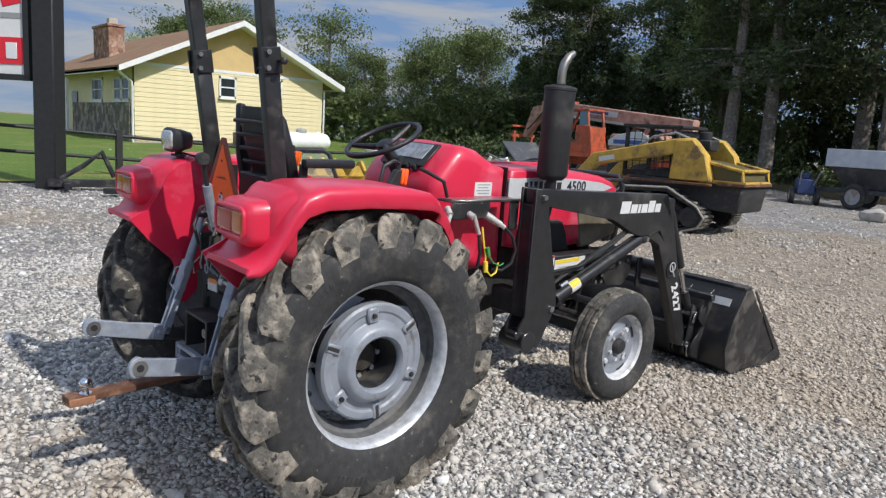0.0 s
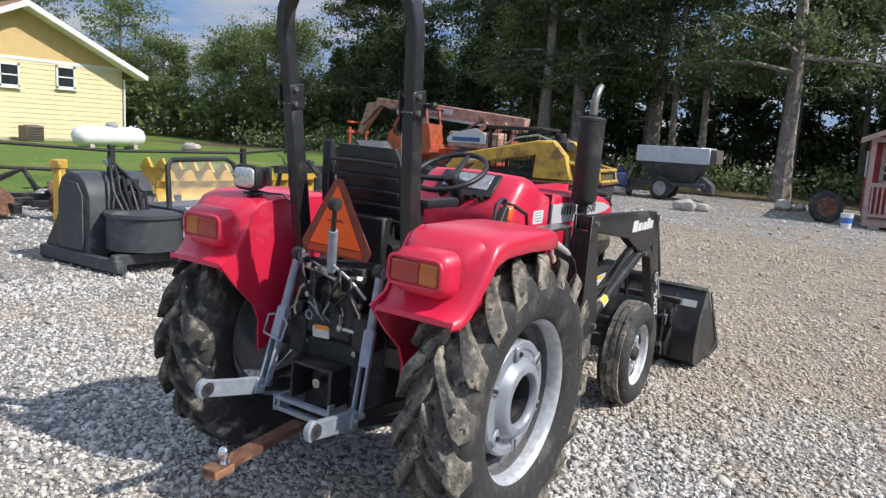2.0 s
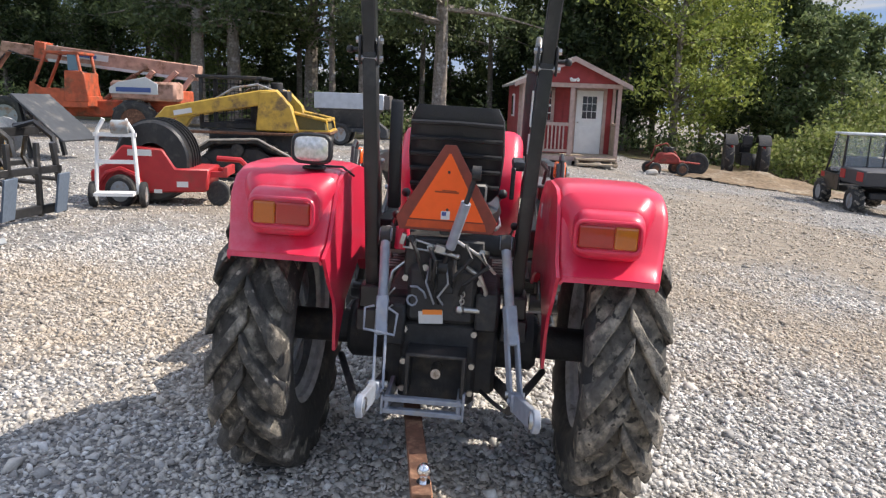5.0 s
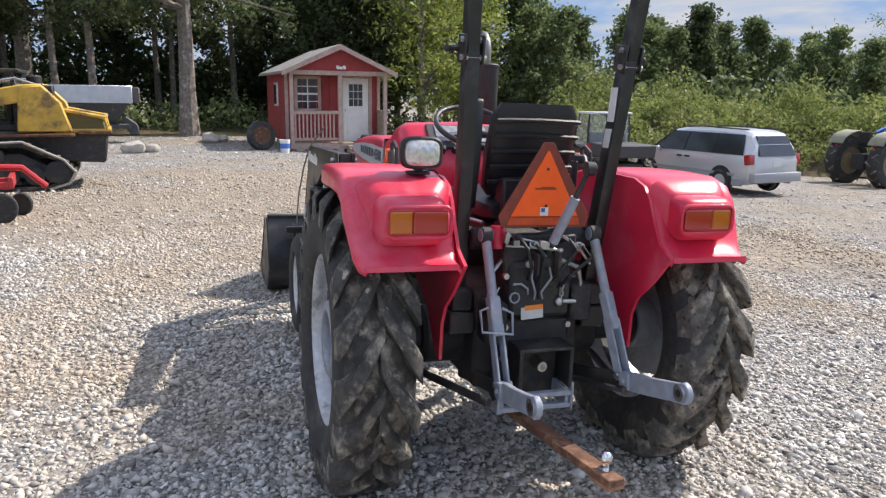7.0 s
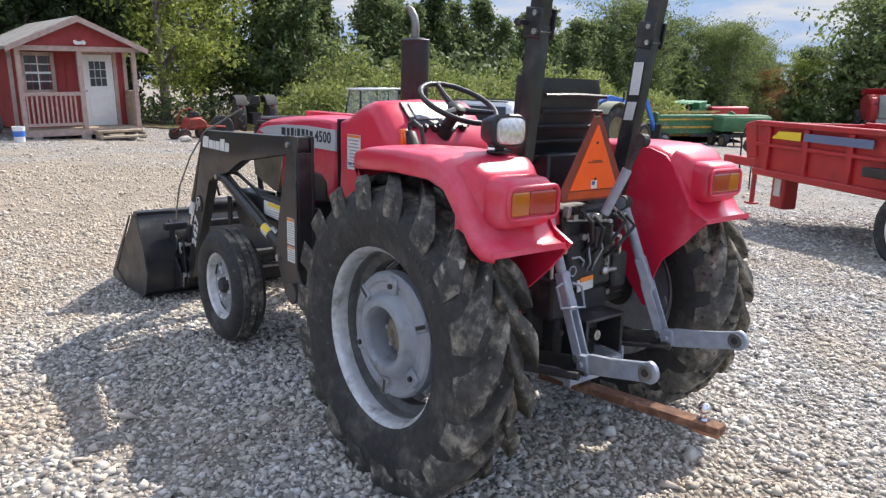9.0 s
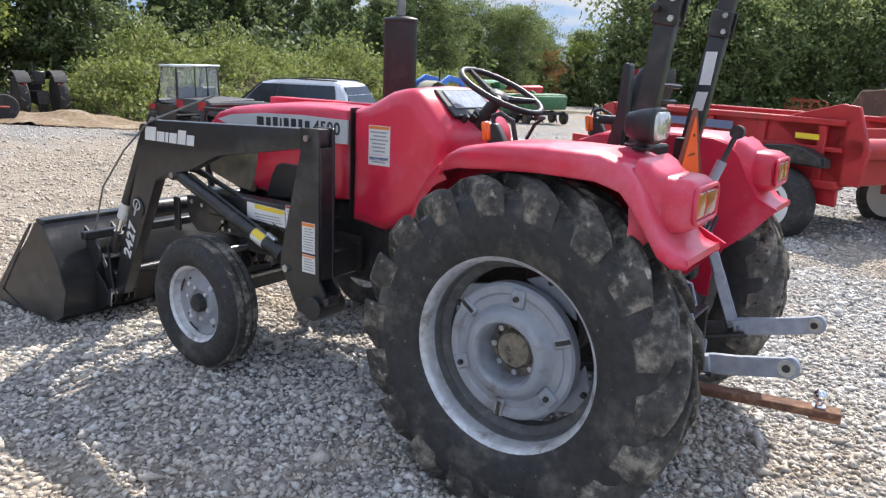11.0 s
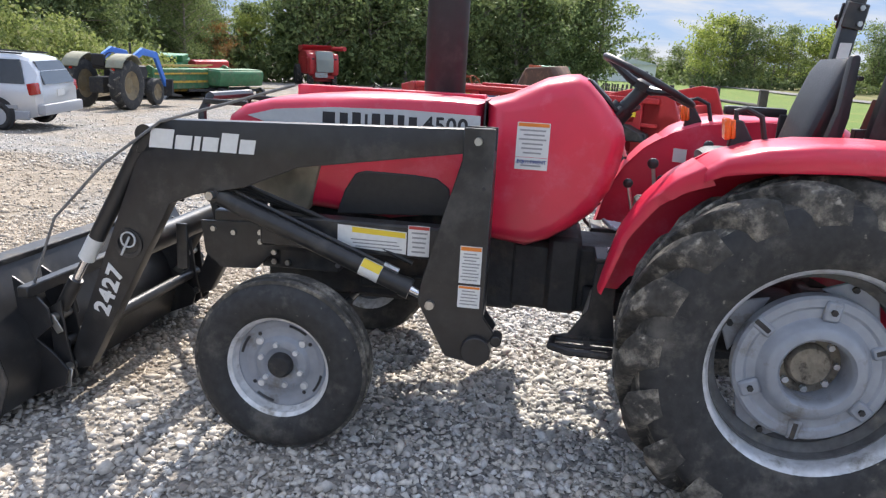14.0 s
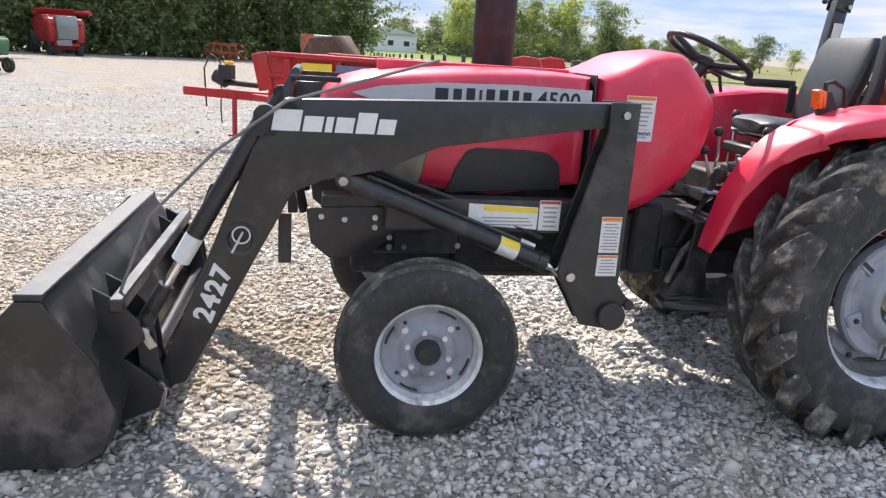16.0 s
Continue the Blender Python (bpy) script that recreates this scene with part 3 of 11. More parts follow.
# ---- fenders with the tail lamps
def fender(side):
    sx = lambda x: side * x
    # deck profile along the tractor: y, z
    deck = [(0.415, 1.262), (0.36, 1.305), (0.26, 1.345), (0.10, 1.372), (-0.10, 1.380), (-0.30, 1.376), (-0.385, 1.350), (-0.43, 1.300), (-0.475, 1.215), (-0.515, 1.135), (-0.555, 1.092), (-0.605, 1.076)]
    th = 0.010
    s = Shape()
    ring_rows = []
    for y, z in deck:
        drop = 0.055
        k = max(0.0, (-0.43 - y) / 0.175)
        row = [(0.462, z - 0.055), (0.464, z - 0.022), (0.478, z - 0.006), (0.50, z), (0.56, z + 0.004), (0.66, z + 0.006), (0.80, z + 0.005), (0.870, z + 0.001), (0.888, z - 0.008), (0.896, z - 0.026), (0.897, z - drop - 0.02)]
        q = max(0.0, (y - 0.12) / 0.295) ** 1.6
        row = [(a - (0.05 * k + 0.16 * q) * (a - 0.46) / 0.43, max(b, z - 0.075 + 0.052 * k + 0.035 * q)) for a, b in row]
        outer = [Vector((sx(a), y, b)) for a, b in row]
        inner = [Vector((sx(a - 0.008 if a > 0.65 else a + 0.008), y + 0.004, b - th)) for a, b in row[::-1]]
        ring_rows.append(outer + inner)
    s.loft(ring_rows)
    f = part("fender", s, M_RED, tractor, "faded red rounded fender with scratches", smooth=55)
    # inner panel, a thick sheet between seat and wheel
    poly = [(0.712, 0.735), (0.70, 0.80), (0.655, 0.98), (0.58, 1.12), (0.48, 1.225), (0.38, 1.29), (0.26, 1.335), (0.0, 1.368), (-0.30, 1.366), (-0.385, 1.34), (-0.43, 1.29), (-0.475, 1.205), (-0.53, 1.12), (-0.62, 1.075),
            (-0.52, 0.96), (-0.41, 0.86), (-0.375, 0.78), (-0.37, 0.63), (-0.33, 0.63), (-0.18, 0.80), (0.1, 0.92), (0.40, 0.86), (0.60, 0.79), (0.64, 0.735)]
    p = Shape().prism([(a, b) for a, b in poly], "x", sx(0.450), sx(0.464))
    part("inner_panel", p, M_RED, f)
    # narrow flange running down the front edge
    edge = [(0.42, 1.268), (0.50, 1.215), (0.585, 1.12), (0.66, 0.985), (0.705, 0.80), (0.718, 0.735)]
    rows = []
    for i in range(19):
        u = i / 18 * 5
        at_u = lambda vals: float(np.interp(u, range(6), vals))
        y, z, w = at_u([e[0] for e in edge]), at_u([e[1] for e in edge]), at_u((0.280, 0.235, 0.19, 0.155, 0.125, 0.10))
        lip = 0.060 * (1 - u / 5) ** 1.5 + 0.014
        back = Vector((0, -0.55, -0.83)) if u < 1.5 else Vector((0, -0.9, -0.43))
        top = [Vector((sx(0.450), y, z)), Vector((sx(0.450 + w - 0.014), y, z)), Vector((sx(0.450 + w - 0.003), y, z)) + back * 0.008, Vector((sx(0.450 + w), y, z)) + back * lip]
        rows.append(top + [Vector((sx(0.450 + w - 0.008), y, z)) + back * lip, Vector((sx(0.450 + w - 0.012), y, z)) + back * 0.014, Vector((sx(0.450), y, z)) + back * 0.012])
    part("front_flange", Shape().loft(rows), M_RED, f, smooth=50)
    # down-turned tail flange under the lamp
    t = Shape().prism([(-0.603, 1.080), (-0.608, 1.058), (-0.600, 1.058), (-0.594, 1.076)], "x", sx(0.477), sx(0.845))
    part("tail_lip", t, M_RED, f)
    # lamp housing: a tapered box that grows out of the sloping tail
    rings = []
    for y, x0, x1, z0, z1 in ((-0.385, 0.520, 0.805, 1.15, 1.315), (-0.47, 0.510, 0.795, 1.128, 1.320), (-0.55, 0.514, 0.782, 1.140, 1.314), (-0.572, 0.524, 0.772, 1.150, 1.304), (-0.583, 0.540, 0.758, 1.166, 1.290)):
        rings.append([Vector((sx(a), y, b)) for a, b in rounded(x0, x1, z0, z1, 0.05)])
    h = part("lamp_housing", Shape().loft(rings), M_RED, f)
    rings = []
    for y, g in ((-0.405, 0.050), (-0.440, 0.034), (-0.460, 0.016), (-0.49, 0.0)):
        x0, x1, z0, z1 = 0.508 - g, 0.800 + g, 1.12 - g, 1.318 + g
        rings.append([Vector((sx(a), y, b)) for a, b in rounded(x0, x1, z0, z1, 0.06)])
    part("lamp_surround", Shape().loft(rings), M_RED, f, smooth=60)
    part("lamp_bezel", Shape().tube([Vector((sx(a), -0.584, b)) for a, b in rounded(0.510, 0.764, 1.174, 1.286, 0.030)], 0.008, 8, closed=True), M_RED, f, "red rim round the lens")
    part("tail_lens", Shape().box((sx(0.592), -0.579, 1.230), (0.138, 0.022, 0.086)).bevel(0.010, 3), M_LENS_RED, f, "red tail lens")
    part("indicator_lens", Shape().box((sx(0.706), -0.579, 1.230), (0.090, 0.022, 0.086)).bevel(0.010, 3), M_LENS_AMBER, f, "amber turn-signal lens")
    return f


fender(-1)
fender(1)


# ---- hood and cowl: side profiles pillowed across the width
def pillow(profile, half, k=5, edge=0.055, nose=None):
    """A rounded solid from a side profile (y, z), half-width half; the profile shrinks near the sides by edge."""
    cy = sum(p[0] for p in profile) / len(profile)
    cz = sum(p[1] for p in profile) / len(profile)
    rings = []
    xs = [-half, -half + 0.006, -half + 0.025, -half + 0.06, -half * 0.5, 0.0, half * 0.5, half - 0.06, half - 0.025, half - 0.006, half]
    ins = [edge, edge * 0.62, edge * 0.28, edge * 0.06, 0.0, -0.008, 0.0, edge * 0.06, edge * 0.28, edge * 0.62, edge]
    for x, g in zip(xs, ins):
        ring = []
        for y, z in profile:
            v = Vector((y - cy, z - cz))
            ln = max(v.length, 1e-4)
            v = v * (ln - g) / ln
            ring.append(Vector((x, cy + v.x, cz + v.y)))
        rings.append(ring)
    return Shape().loft(rings)


hood_prof = [(1.222, 0.96), (1.222, 1.30), (1.222, 1.415), (1.40, 1.425), (1.60, 1.424), (1.80, 1.416), (2.00, 1.398), (2.15, 1.378), (2.26, 1.345), (2.325, 1.295), (2.345, 1.22), (2.33, 1.12), (2.31, 1.00), (2.05, 0.93), (1.60, 0.90)]
hood = part("hood", pillow(hood_prof, 0.335, edge=0.075), M_RED, tractor, "sloping faded red engine hood")
cowl_prof = [(1.216, 0.86), (1.216, 1.15), (1.216, 1.420), (1.13, 1.444), (1.06, 1.478), (0.985, 1.516), (0.905, 1.534), (0.855, 1.538), (0.815, 1.520), (0.755, 1.460), (0.700, 1.395), (0.666, 1.35), (0.652, 1.30), (0.662, 1.20), (0.692, 1.10), (0.752, 1.00), (0.840, 0.925), (0.930, 0.868), (1.02, 0.835)]
cowl = part("cowl", pillow(cowl_prof, 0.352, edge=0.085), M_RED, tractor, "bulged red dashboard cowl")
part("hood_seam", Shape().prism([(1.2165, 0.87), (1.2215, 0.87), (1.2215, 1.424), (1.2165, 1.424)], "x", -0.336, 0.336), M_INK, hood, "dark gap between hood and cowl")
for s in (-1, 1):
    x0, x1 = s * 0.330, s * 0.3415
    a, b = min(x0, x1), max(x0, x1)
    stripe = [(1.235, 1.245), (1.235, 1.362), (1.55, 1.368), (1.85, 1.360), (2.10, 1.338), (2.22, 1.306), (2.12, 1.278), (1.85, 1.258), (1.55, 1.246)]
    st = part("side_stripe", Shape().prism(stripe, "x", a, b), M_DECAL_GREY, hood, "pale grey decal stripe with dark lettering")
    panel = [(1.33, 0.945), (1.345, 1.06), (1.40, 1.098), (1.50, 1.106), (1.70, 1.108), (1.745, 1.095), (1.79, 1.02), (1.825, 0.915)]
    part("side_vent_panel", Shape().prism(panel, "x", min(s * 0.328, s * 0.345), max(s * 0.328, s * 0.345)).bevel(0.006), M_PLASTIC, hood, "black plastic side vent panel")
    grille = [(1.945, 0.92), (1.885, 1.16), (1.93, 1.205), (2.25, 1.205), (2.325, 1.13), (2.30, 1.00), (2.05, 0.93)]
    part("grille_side", Shape().prism(grille, "x", min(s * 0.30, s * 0.343), max(s * 0.30, s * 0.343)).bevel(0.008), M_HOODGLASS, hood, "smoked dark headlight and grille panel")
    # the dark lettering on the stripe: a maker's mark as plain strokes, then the number
    face = s * 0.3418
    flip = pose(face, 1.375 if s < 0 else 1.845, 1.312, 90, 0, 90 if s > 0 else -90)
    for i, ch in enumerate("4500"):
        lettering("figure", ch, 0.088, flip @ Matrix.Translation((0.047 * (i - 1.5), 0, 0)), M_INK, hood, 0.0012, bold=0.002)
    w = [(0.062, "m"), (0.04, "o"), (0.042, "l"), (0.014, "i"), (0.042, "l"), (0.042, "l"), (0.032, "l"), (0.040, "o")]
    y = 1.895 if s < 0 else 1.700
    for wd, kd in w:
        wd = wd if s < 0 else wd * 0.78
        sb = Shape().box((face, y - wd / 2, 1.318), (0.002, wd * 0.86, 0.046 if kd != "l" else 0.056))
        part("maker_mark_bar", sb, M_INK, hood)
        y -= wd + 0.013
part("grille_front", Shape().prism([(-0.26, 0.98), (0.26, 0.98), (0.27, 1.18), (0.24, 1.225), (-0.24, 1.225), (-0.27, 1.18)], "y", 2.325, 2.352).bevel(0.006), M_HOODGLASS, hood, "dark front grille")
part("hood_peak_rib", Shape().prism([(-0.055, 1.25), (0.055, 1.25), (0.045, 2.1), (-0.045, 2.1)], "z", 1.38, 1.434).bevel(0.004), M_RED, hood)

# instrument panel on the sloping rear of the cowl
rot = turn(-49, 0, 0)
dash = part("instrument_panel", Shape().box((0, 0.757, 1.468), (0.40, 0.016, 0.175), turn(-47, 0, 0)).bevel(0.005), M_PLASTIC, tractor, "black instrument panel with gauges")
part("gauge_glass", Shape().box((0, 0.762, 1.484), (0.31, 0.012, 0.115), turn(-47, 0, 0)).bevel(0.003), mat("gauge_face", (0.30, 0.32, 0.34), 0.1, coat=1.0, grain=0.4, grain_scale=30), dash, "glazed gauge cluster")
col = part("steering_column", Shape().cyl((0, 0.70, 1.36), (0, 0.565, 1.515), 0.032).cyl((0, 0.70, 1.36), (0, 0.655, 1.42), 0.05), M_PLASTIC, tractor)
for x in (-0.13, -0.06, 0.07, 0.14):
    c = Vector((x, 0.692, 1.392))
    part("dash_knob", Shape().cyl(c, c + Vector((0, -0.024, 0.026)), 0.017, 0.014, seg=14), M_PLASTIC, dash, "black dash knob")
# steering wheel: ring, hub and three spokes
sc, sn = Vector((0, 0.565, 1.535)), Vector((0, -0.44, 0.90)).normalized()
sm = along(sn)
ring = [sc + sm @ Vector((0.208 * math.cos(2 * math.pi * i / 40), 0.208 * math.sin(2 * math.pi * i / 40), 0)) for i in range(40)]
sw = part("steering_wheel", Shape().tube(ring, 0.0145, 10, closed=True), M_VINYL, tractor, "black three-spoke steering wheel")
for i in range(3):
    a = 2 * math.pi * i / 3 + math.pi / 2
    sp = [sc - sn * 0.035, sc - sn * 0.03 + sm @ Vector((0.07 * math.cos(a), 0.07 * math.sin(a), 0)), sc + sm @ Vector((0.204 * math.cos(a), 0.204 * math.sin(a), 0))]
    part("spoke", Shape().tube(sp, [0.022, 0.018, 0.012], 8), M_VINYL, sw)
part("wheel_boss", Shape().lathe([(0.045, -0.05), (0.05, -0.02), (0.035, -0.008), (0.0001, -0.005), (0.0001, -0.05)], sc, sn, 20), M_VINYL, sw)

# decals on the cowl: a warning sheet above a dealer's sheet
def sheet(parent, side, x, y0, y1, z0, z1, head=None, lines=7, name="warning_decal", label="white warning decal with small print", foot=None, slope=0.0):
    """A paper decal in a plane of constant x, with a coloured head band and lines of unreadable print."""
    d = part(name, Shape().prism([(y0, z0), (y1, z0), (y1, z1), (y0, z1)], "x", min(x, x + side * 0.0022), max(x, x + side * 0.0022)), M_DECAL, parent, label)
    xf = x + side * 0.0029
    hgt, wid = z1 - z0, abs(y1 - y0)
    ym = (y0 + y1) / 2
    top = z1 - 0.006
    if head:
        part("head_band", Shape().box((xf, ym, z1 - hgt * 0.07), (0.0014, wid * 0.94, hgt * 0.10)), head, d)
        top = z1 - hgt * 0.16
    rng = random.Random(int(1000 * abs(y0 + z0)))
    step = (top - z0 - 0.008) / lines
    pr = Shape()
    for i in range(lines):
        w = wid * rng.uniform(0.55, 0.84)
        pr.box((xf, ym + rng.uniform(-0.03, 0.03) * wid, top - step * (i + 0.5)), (0.0014, w, step * 0.36))
    part("small_print", pr, M_INK_SOFT, d)
    if foot:
        part("foot_band", Shape().box((xf + side * 0.0006, ym, z0 + hgt * 0.12), (0.0014, wid * 0.82, hgt * 0.10)), foot, d)
    return d


sheet(cowl, -1, -0.3535, 0.955, 1.085, 1.215, 1.352, M_INK_ORANGE, 6, slope=0)
sheet(cowl, -1, -0.3535, 0.955, 1.085, 1.165, 1.213, None, 2, "dealer_decal", "white dealer decal", None)
for i, ch in enumerate("EQUIPMENT"):
    lettering("letter", ch, 0.0195, pose(-0.3572, 1.02 - 0.0132 * (i - 4), 1.196, 90, 0, -90), M_INK_BLUE, cowl, 0.0005, bold=0.0006)
sheet(cowl, 1, 0.3515, 0.955, 1.085, 1.265, 1.342, None, 4)

# ---- engine, gearbox, front axle
eng = part("engine_block", Shape().box((0, 1.62, 0.72), (0.34, 1.15, 0.42)).box((0.02, 1.50, 0.54), (0.24, 0.6, 0.12)).box((-0.19, 1.5, 0.66), (0.06, 0.5, 0.2)).bevel(0.015), M_CAST, tractor, "oily black engine block")
part("fan_shroud", Shape().box((0, 2.10, 0.97), (0.52, 0.10, 0.34)).bevel(0.01), M_BLACK, eng)
part("injector_lines", Shape().tube([(-0.23, 1.3, 0.86), (-0.26, 1.45, 0.83), (-0.24, 1.6, 0.85), (-0.22, 1.75, 0.82)], 0.008).tube([(-0.24, 1.25, 0.70), (-0.26, 1.4, 0.65), (-0.23, 1.6, 0.62)], 0.012), M_RUBBER, eng)
gear = part("gearbox_housing", Shape().box((0, 0.50, 0.68), (0.36, 1.16, 0.30)).box((0, 0.85, 0.70), (0.44, 0.14, 0.34)).box((0, 0.0, 0.66), (0.52, 0.50, 0.44)).cyl((-0.45, 0, 0.62), (0.45, 0, 0.62), 0.13, seg=20).bevel(0.02), M_CAST, tractor, "black cast gearbox and rear axle housing")
part("side_cover", Shape().box((-0.19, 0.55, 0.60), (0.06, 0.42, 0.12)).bevel(0.01), M_CAST, gear)
axle = part("front_axle", Shape().box((0, 1.935, 0.42), (1.16, 0.09, 0.09)).box((0, 1.93, 0.50), (0.20, 0.24, 0.14)).bevel(0.012), M_BLACK, tractor, "black front axle beam")
for s in (-1, 1):
    part("king_pin", Shape().cyl((s * 0.60, 1.935, 0.30), (s * 0.60, 1.935, 0.55), 0.035).cyl((s * 0.58, 1.935, 0.357), (s * 0.72, 1.935, 0.357), 0.03), M_CAST, axle)
    part("steering_arm", Shape().tube([(s * 0.60, 1.935, 0.53), (s * 0.55, 1.80, 0.53), (s * 0.40, 1.74, 0.55)], 0.018), M_CAST, axle)
part("tie_rod", Shape().cyl((-0.55, 1.79, 0.50), (0.55, 1.79, 0.50), 0.016), M_STEEL, axle)
# platform, step and levers on the left
for s in (-1, 1):
    plat = part("foot_platform", Shape().box((s * 0.31, 0.52, 0.83), (0.22, 0.42, 0.02)).bevel(0.004), M_BLACK_WORN, tractor, "worn black foot platform")
    for k in range(6):
        part("grip_bar", Shape().box((s * 0.31, 0.36 + 0.062 * k, 0.843), (0.18, 0.012, 0.008)).bevel(0.002), M_STEEL, plat, "bare worn grip bar")
for s in (-1, 1):
    st = part("step", Shape().tube([(s * x, y, 0.50) for x, y in ((0.41, 0.62), (0.41, 0.80), (0.46, 0.87), (0.55, 0.88), (0.60, 0.81), (0.60, 0.66), (0.55, 0.60))], 0.016, 8, closed=True), M_BLACK_WORN, tractor, "black looped mounting step")
    for x in (0.47, 0.535):
        part("step_slat", Shape().box((s * x, 0.735, 0.502), (0.022, 0.25, 0.012)).bevel(0.003), M_BLACK_WORN, st)
    part("step_slat", Shape().box((s * 0.50, 0.735, 0.498), (0.18, 0.025, 0.012)).bevel(0.003), M_BLACK_WORN, st)
    part("step_bracket", Shape().prism([(0.62, 0.50), (0.82, 0.50), (0.74, 0.62), (0.72, 0.82), (0.64, 0.82), (0.64, 0.62)], "x", min(s * 0.40, s * 0.42), max(s * 0.40, s * 0.42)).bevel(0.003), M_BLACK_WORN, st)
part("clutch_pedal", Shape().tube([(-0.26, 0.72, 0.70), (-0.30, 0.66, 0.86), (-0.30, 0.60, 1.00)], 0.012).box((-0.30, 0.59, 1.02), (0.08, 0.02, 0.06), turn(30, 0, 0)), M_CAST, tractor, "black clutch pedal")
part("rocker_link", Shape().tube([(-0.28, 0.75, 0.52), (-0.33, 0.72, 0.68), (-0.30, 0.62, 0.76), (-0.22, 0.58, 0.76)], 0.014), M_STEEL, tractor, "grey bent pedal rod")
for i, (p, q, c) in enumerate((((-0.14, 0.40, 0.98), (-0.26, 0.36, 1.22), M_STEEL), ((-0.05, 0.48, 0.98), (-0.12, 0.52, 1.20), M_STEEL), ((0.16, 0.30, 1.0), (0.24, 0.24, 1.26), M_STEEL))):
    lv = part("gear_lever", Shape().tube([p, ((p[0] + q[0]) / 2 - 0.02, (p[1] + q[1]) / 2, (p[2] + q[2]) / 2), q], 0.008), c, tractor)
    part("knob", Shape().ball(q, 0.024, 12), M_PLASTIC, lv, "black lever knob")
part("control_console", Shape().box((-0.02, 0.38, 0.94), (0.42, 0.34, 0.16)).box((-0.22, 0.46, 1.02), (0.10, 0.12, 0.10)).bevel(0.012), M_CAST, tractor, "greasy lever console under the seat")
part("valve_block", Shape().box((-0.28, 0.30, 0.98), (0.10, 0.16, 0.09)).cyl((-0.33, 0.27, 0.99), (-0.33, 0.27, 1.06), 0.018).cyl((-0.30, 0.36, 1.0), (-0.36, 0.36, 1.0), 0.016).bevel(0.004), M_STEEL, tractor, "bare metal hydraulic valve block")

# rods, hoses and small levers between the platform and the seat
for x, y0, z0, y1, z1 in ((-0.33, 0.46, 0.86, 0.40, 1.10), (-0.30, 0.55, 0.86, 0.50, 1.04), (-0.22, 0.60, 0.86, 0.62, 1.12), (0.30, 0.48, 0.86, 0.42, 1.08)):
    lv = part("hand_lever", Shape().tube([(x, y0, z0), (x - 0.01, y0 - 0.01, (z0 + z1) / 2), (x + 0.02, y1, z1)], 0.0075, 8), M_STEEL, tractor, "bare steel hand lever")
    part("knob", Shape().ball((x + 0.02, y1, z1), 0.021, 12), M_PLASTIC, lv, "black lever knob")
for k, (x, dz) in enumerate(((-0.27, 0.0), (-0.24, 0.03), (-0.20, -0.02))):
    part("control_hose", Shape().tube([(x, 0.22, 1.02 + dz), (x - 0.05, 0.32, 1.06 + dz), (x - 0.06, 0.44, 0.99 + dz), (x - 0.02, 0.55, 0.90), (x + 0.04, 0.62, 0.82)], 0.009, 8), M_RUBBER, tractor, "greasy black control hose")
part("platform_label", Shape().prism([(0.298, 1.150), (0.362, 1.154), (0.362, 1.220), (0.298, 1.216)], "x", 0.4475, 0.4495), M_DECAL, tractor, "small white warning label on the fender")

# silver valve block and rods under the seat's front
vk = part("valve_block", Shape().box((-0.20, 0.40, 1.035), (0.16, 0.14, 0.055)).box((-0.24, 0.43, 1.075), (0.07, 0.07, 0.04)).bevel(0.006), M_LINK, tractor, "greasy silver valve block under the seat")
for i in range(4):
    part("spool_end", Shape().cyl((-0.27 + 0.045 * i, 0.46, 1.03), (-0.27 + 0.045 * i, 0.51, 1.028), 0.015, seg=12).cyl((-0.27 + 0.045 * i, 0.51, 1.028), (-0.27 + 0.045 * i, 0.53, 1.026), 0.008, seg=8), M_STEEL, vk)
    part("pipe_fitting", Shape().cyl((-0.27 + 0.045 * i, 0.38 + 0.012 * i, 1.06), (-0.275 + 0.045 * i, 0.38 + 0.012 * i, 1.10), 0.012, seg=6), M_STEEL, vk)
part("link_rod", Shape().tube([(-0.29, 0.50, 0.99), (-0.26, 0.44, 1.10), (-0.20, 0.37, 1.155), (-0.10, 0.33, 1.15)], 0.009, 8).tube([(-0.30, 0.36, 1.00), (-0.28, 0.48, 0.985), (-0.22, 0.56, 0.97)], 0.008, 8), M_STEEL, vk, "bent steel link rods")
part("platform_plate", Shape().box((-0.28, 0.60, 0.945), (0.16, 0.17, 0.012), turn(8, 0, 10)).box((-0.28, 0.69, 0.958), (0.15, 0.014, 0.016), turn(0, 0, 10)).bevel(0.003), M_LINK, vk, "bare metal cover plate")

# ---- seat
seat = thing("seat", pose(0.012, -0.07, -0.012), "", "")
seat.parent = tractor
cush = []
for y, z, w, h in ((-0.09, 1.210, 0.19, 0.045), (-0.05, 1.212, 0.215, 0.058), (0.12, 1.212, 0.228, 0.064), (0.29, 1.232, 0.222, 0.058), (0.35, 1.238, 0.195, 0.046), (0.385, 1.240, 0.14, 0.026)):
    cush.append([Vector((w * math.cos(2 * math.pi * i / 20) * (1 if abs(math.cos(2 * math.pi * i / 20)) < 0.7 else 0.98), y, z + h * math.copysign(abs(math.sin(2 * math.pi * i / 20)) ** 0.6, math.sin(2 * math.pi * i / 20)))) for i in range(20)])
part("cushion", Shape().loft(cush), M_VINYL, seat, "black vinyl seat cushion")
back = []
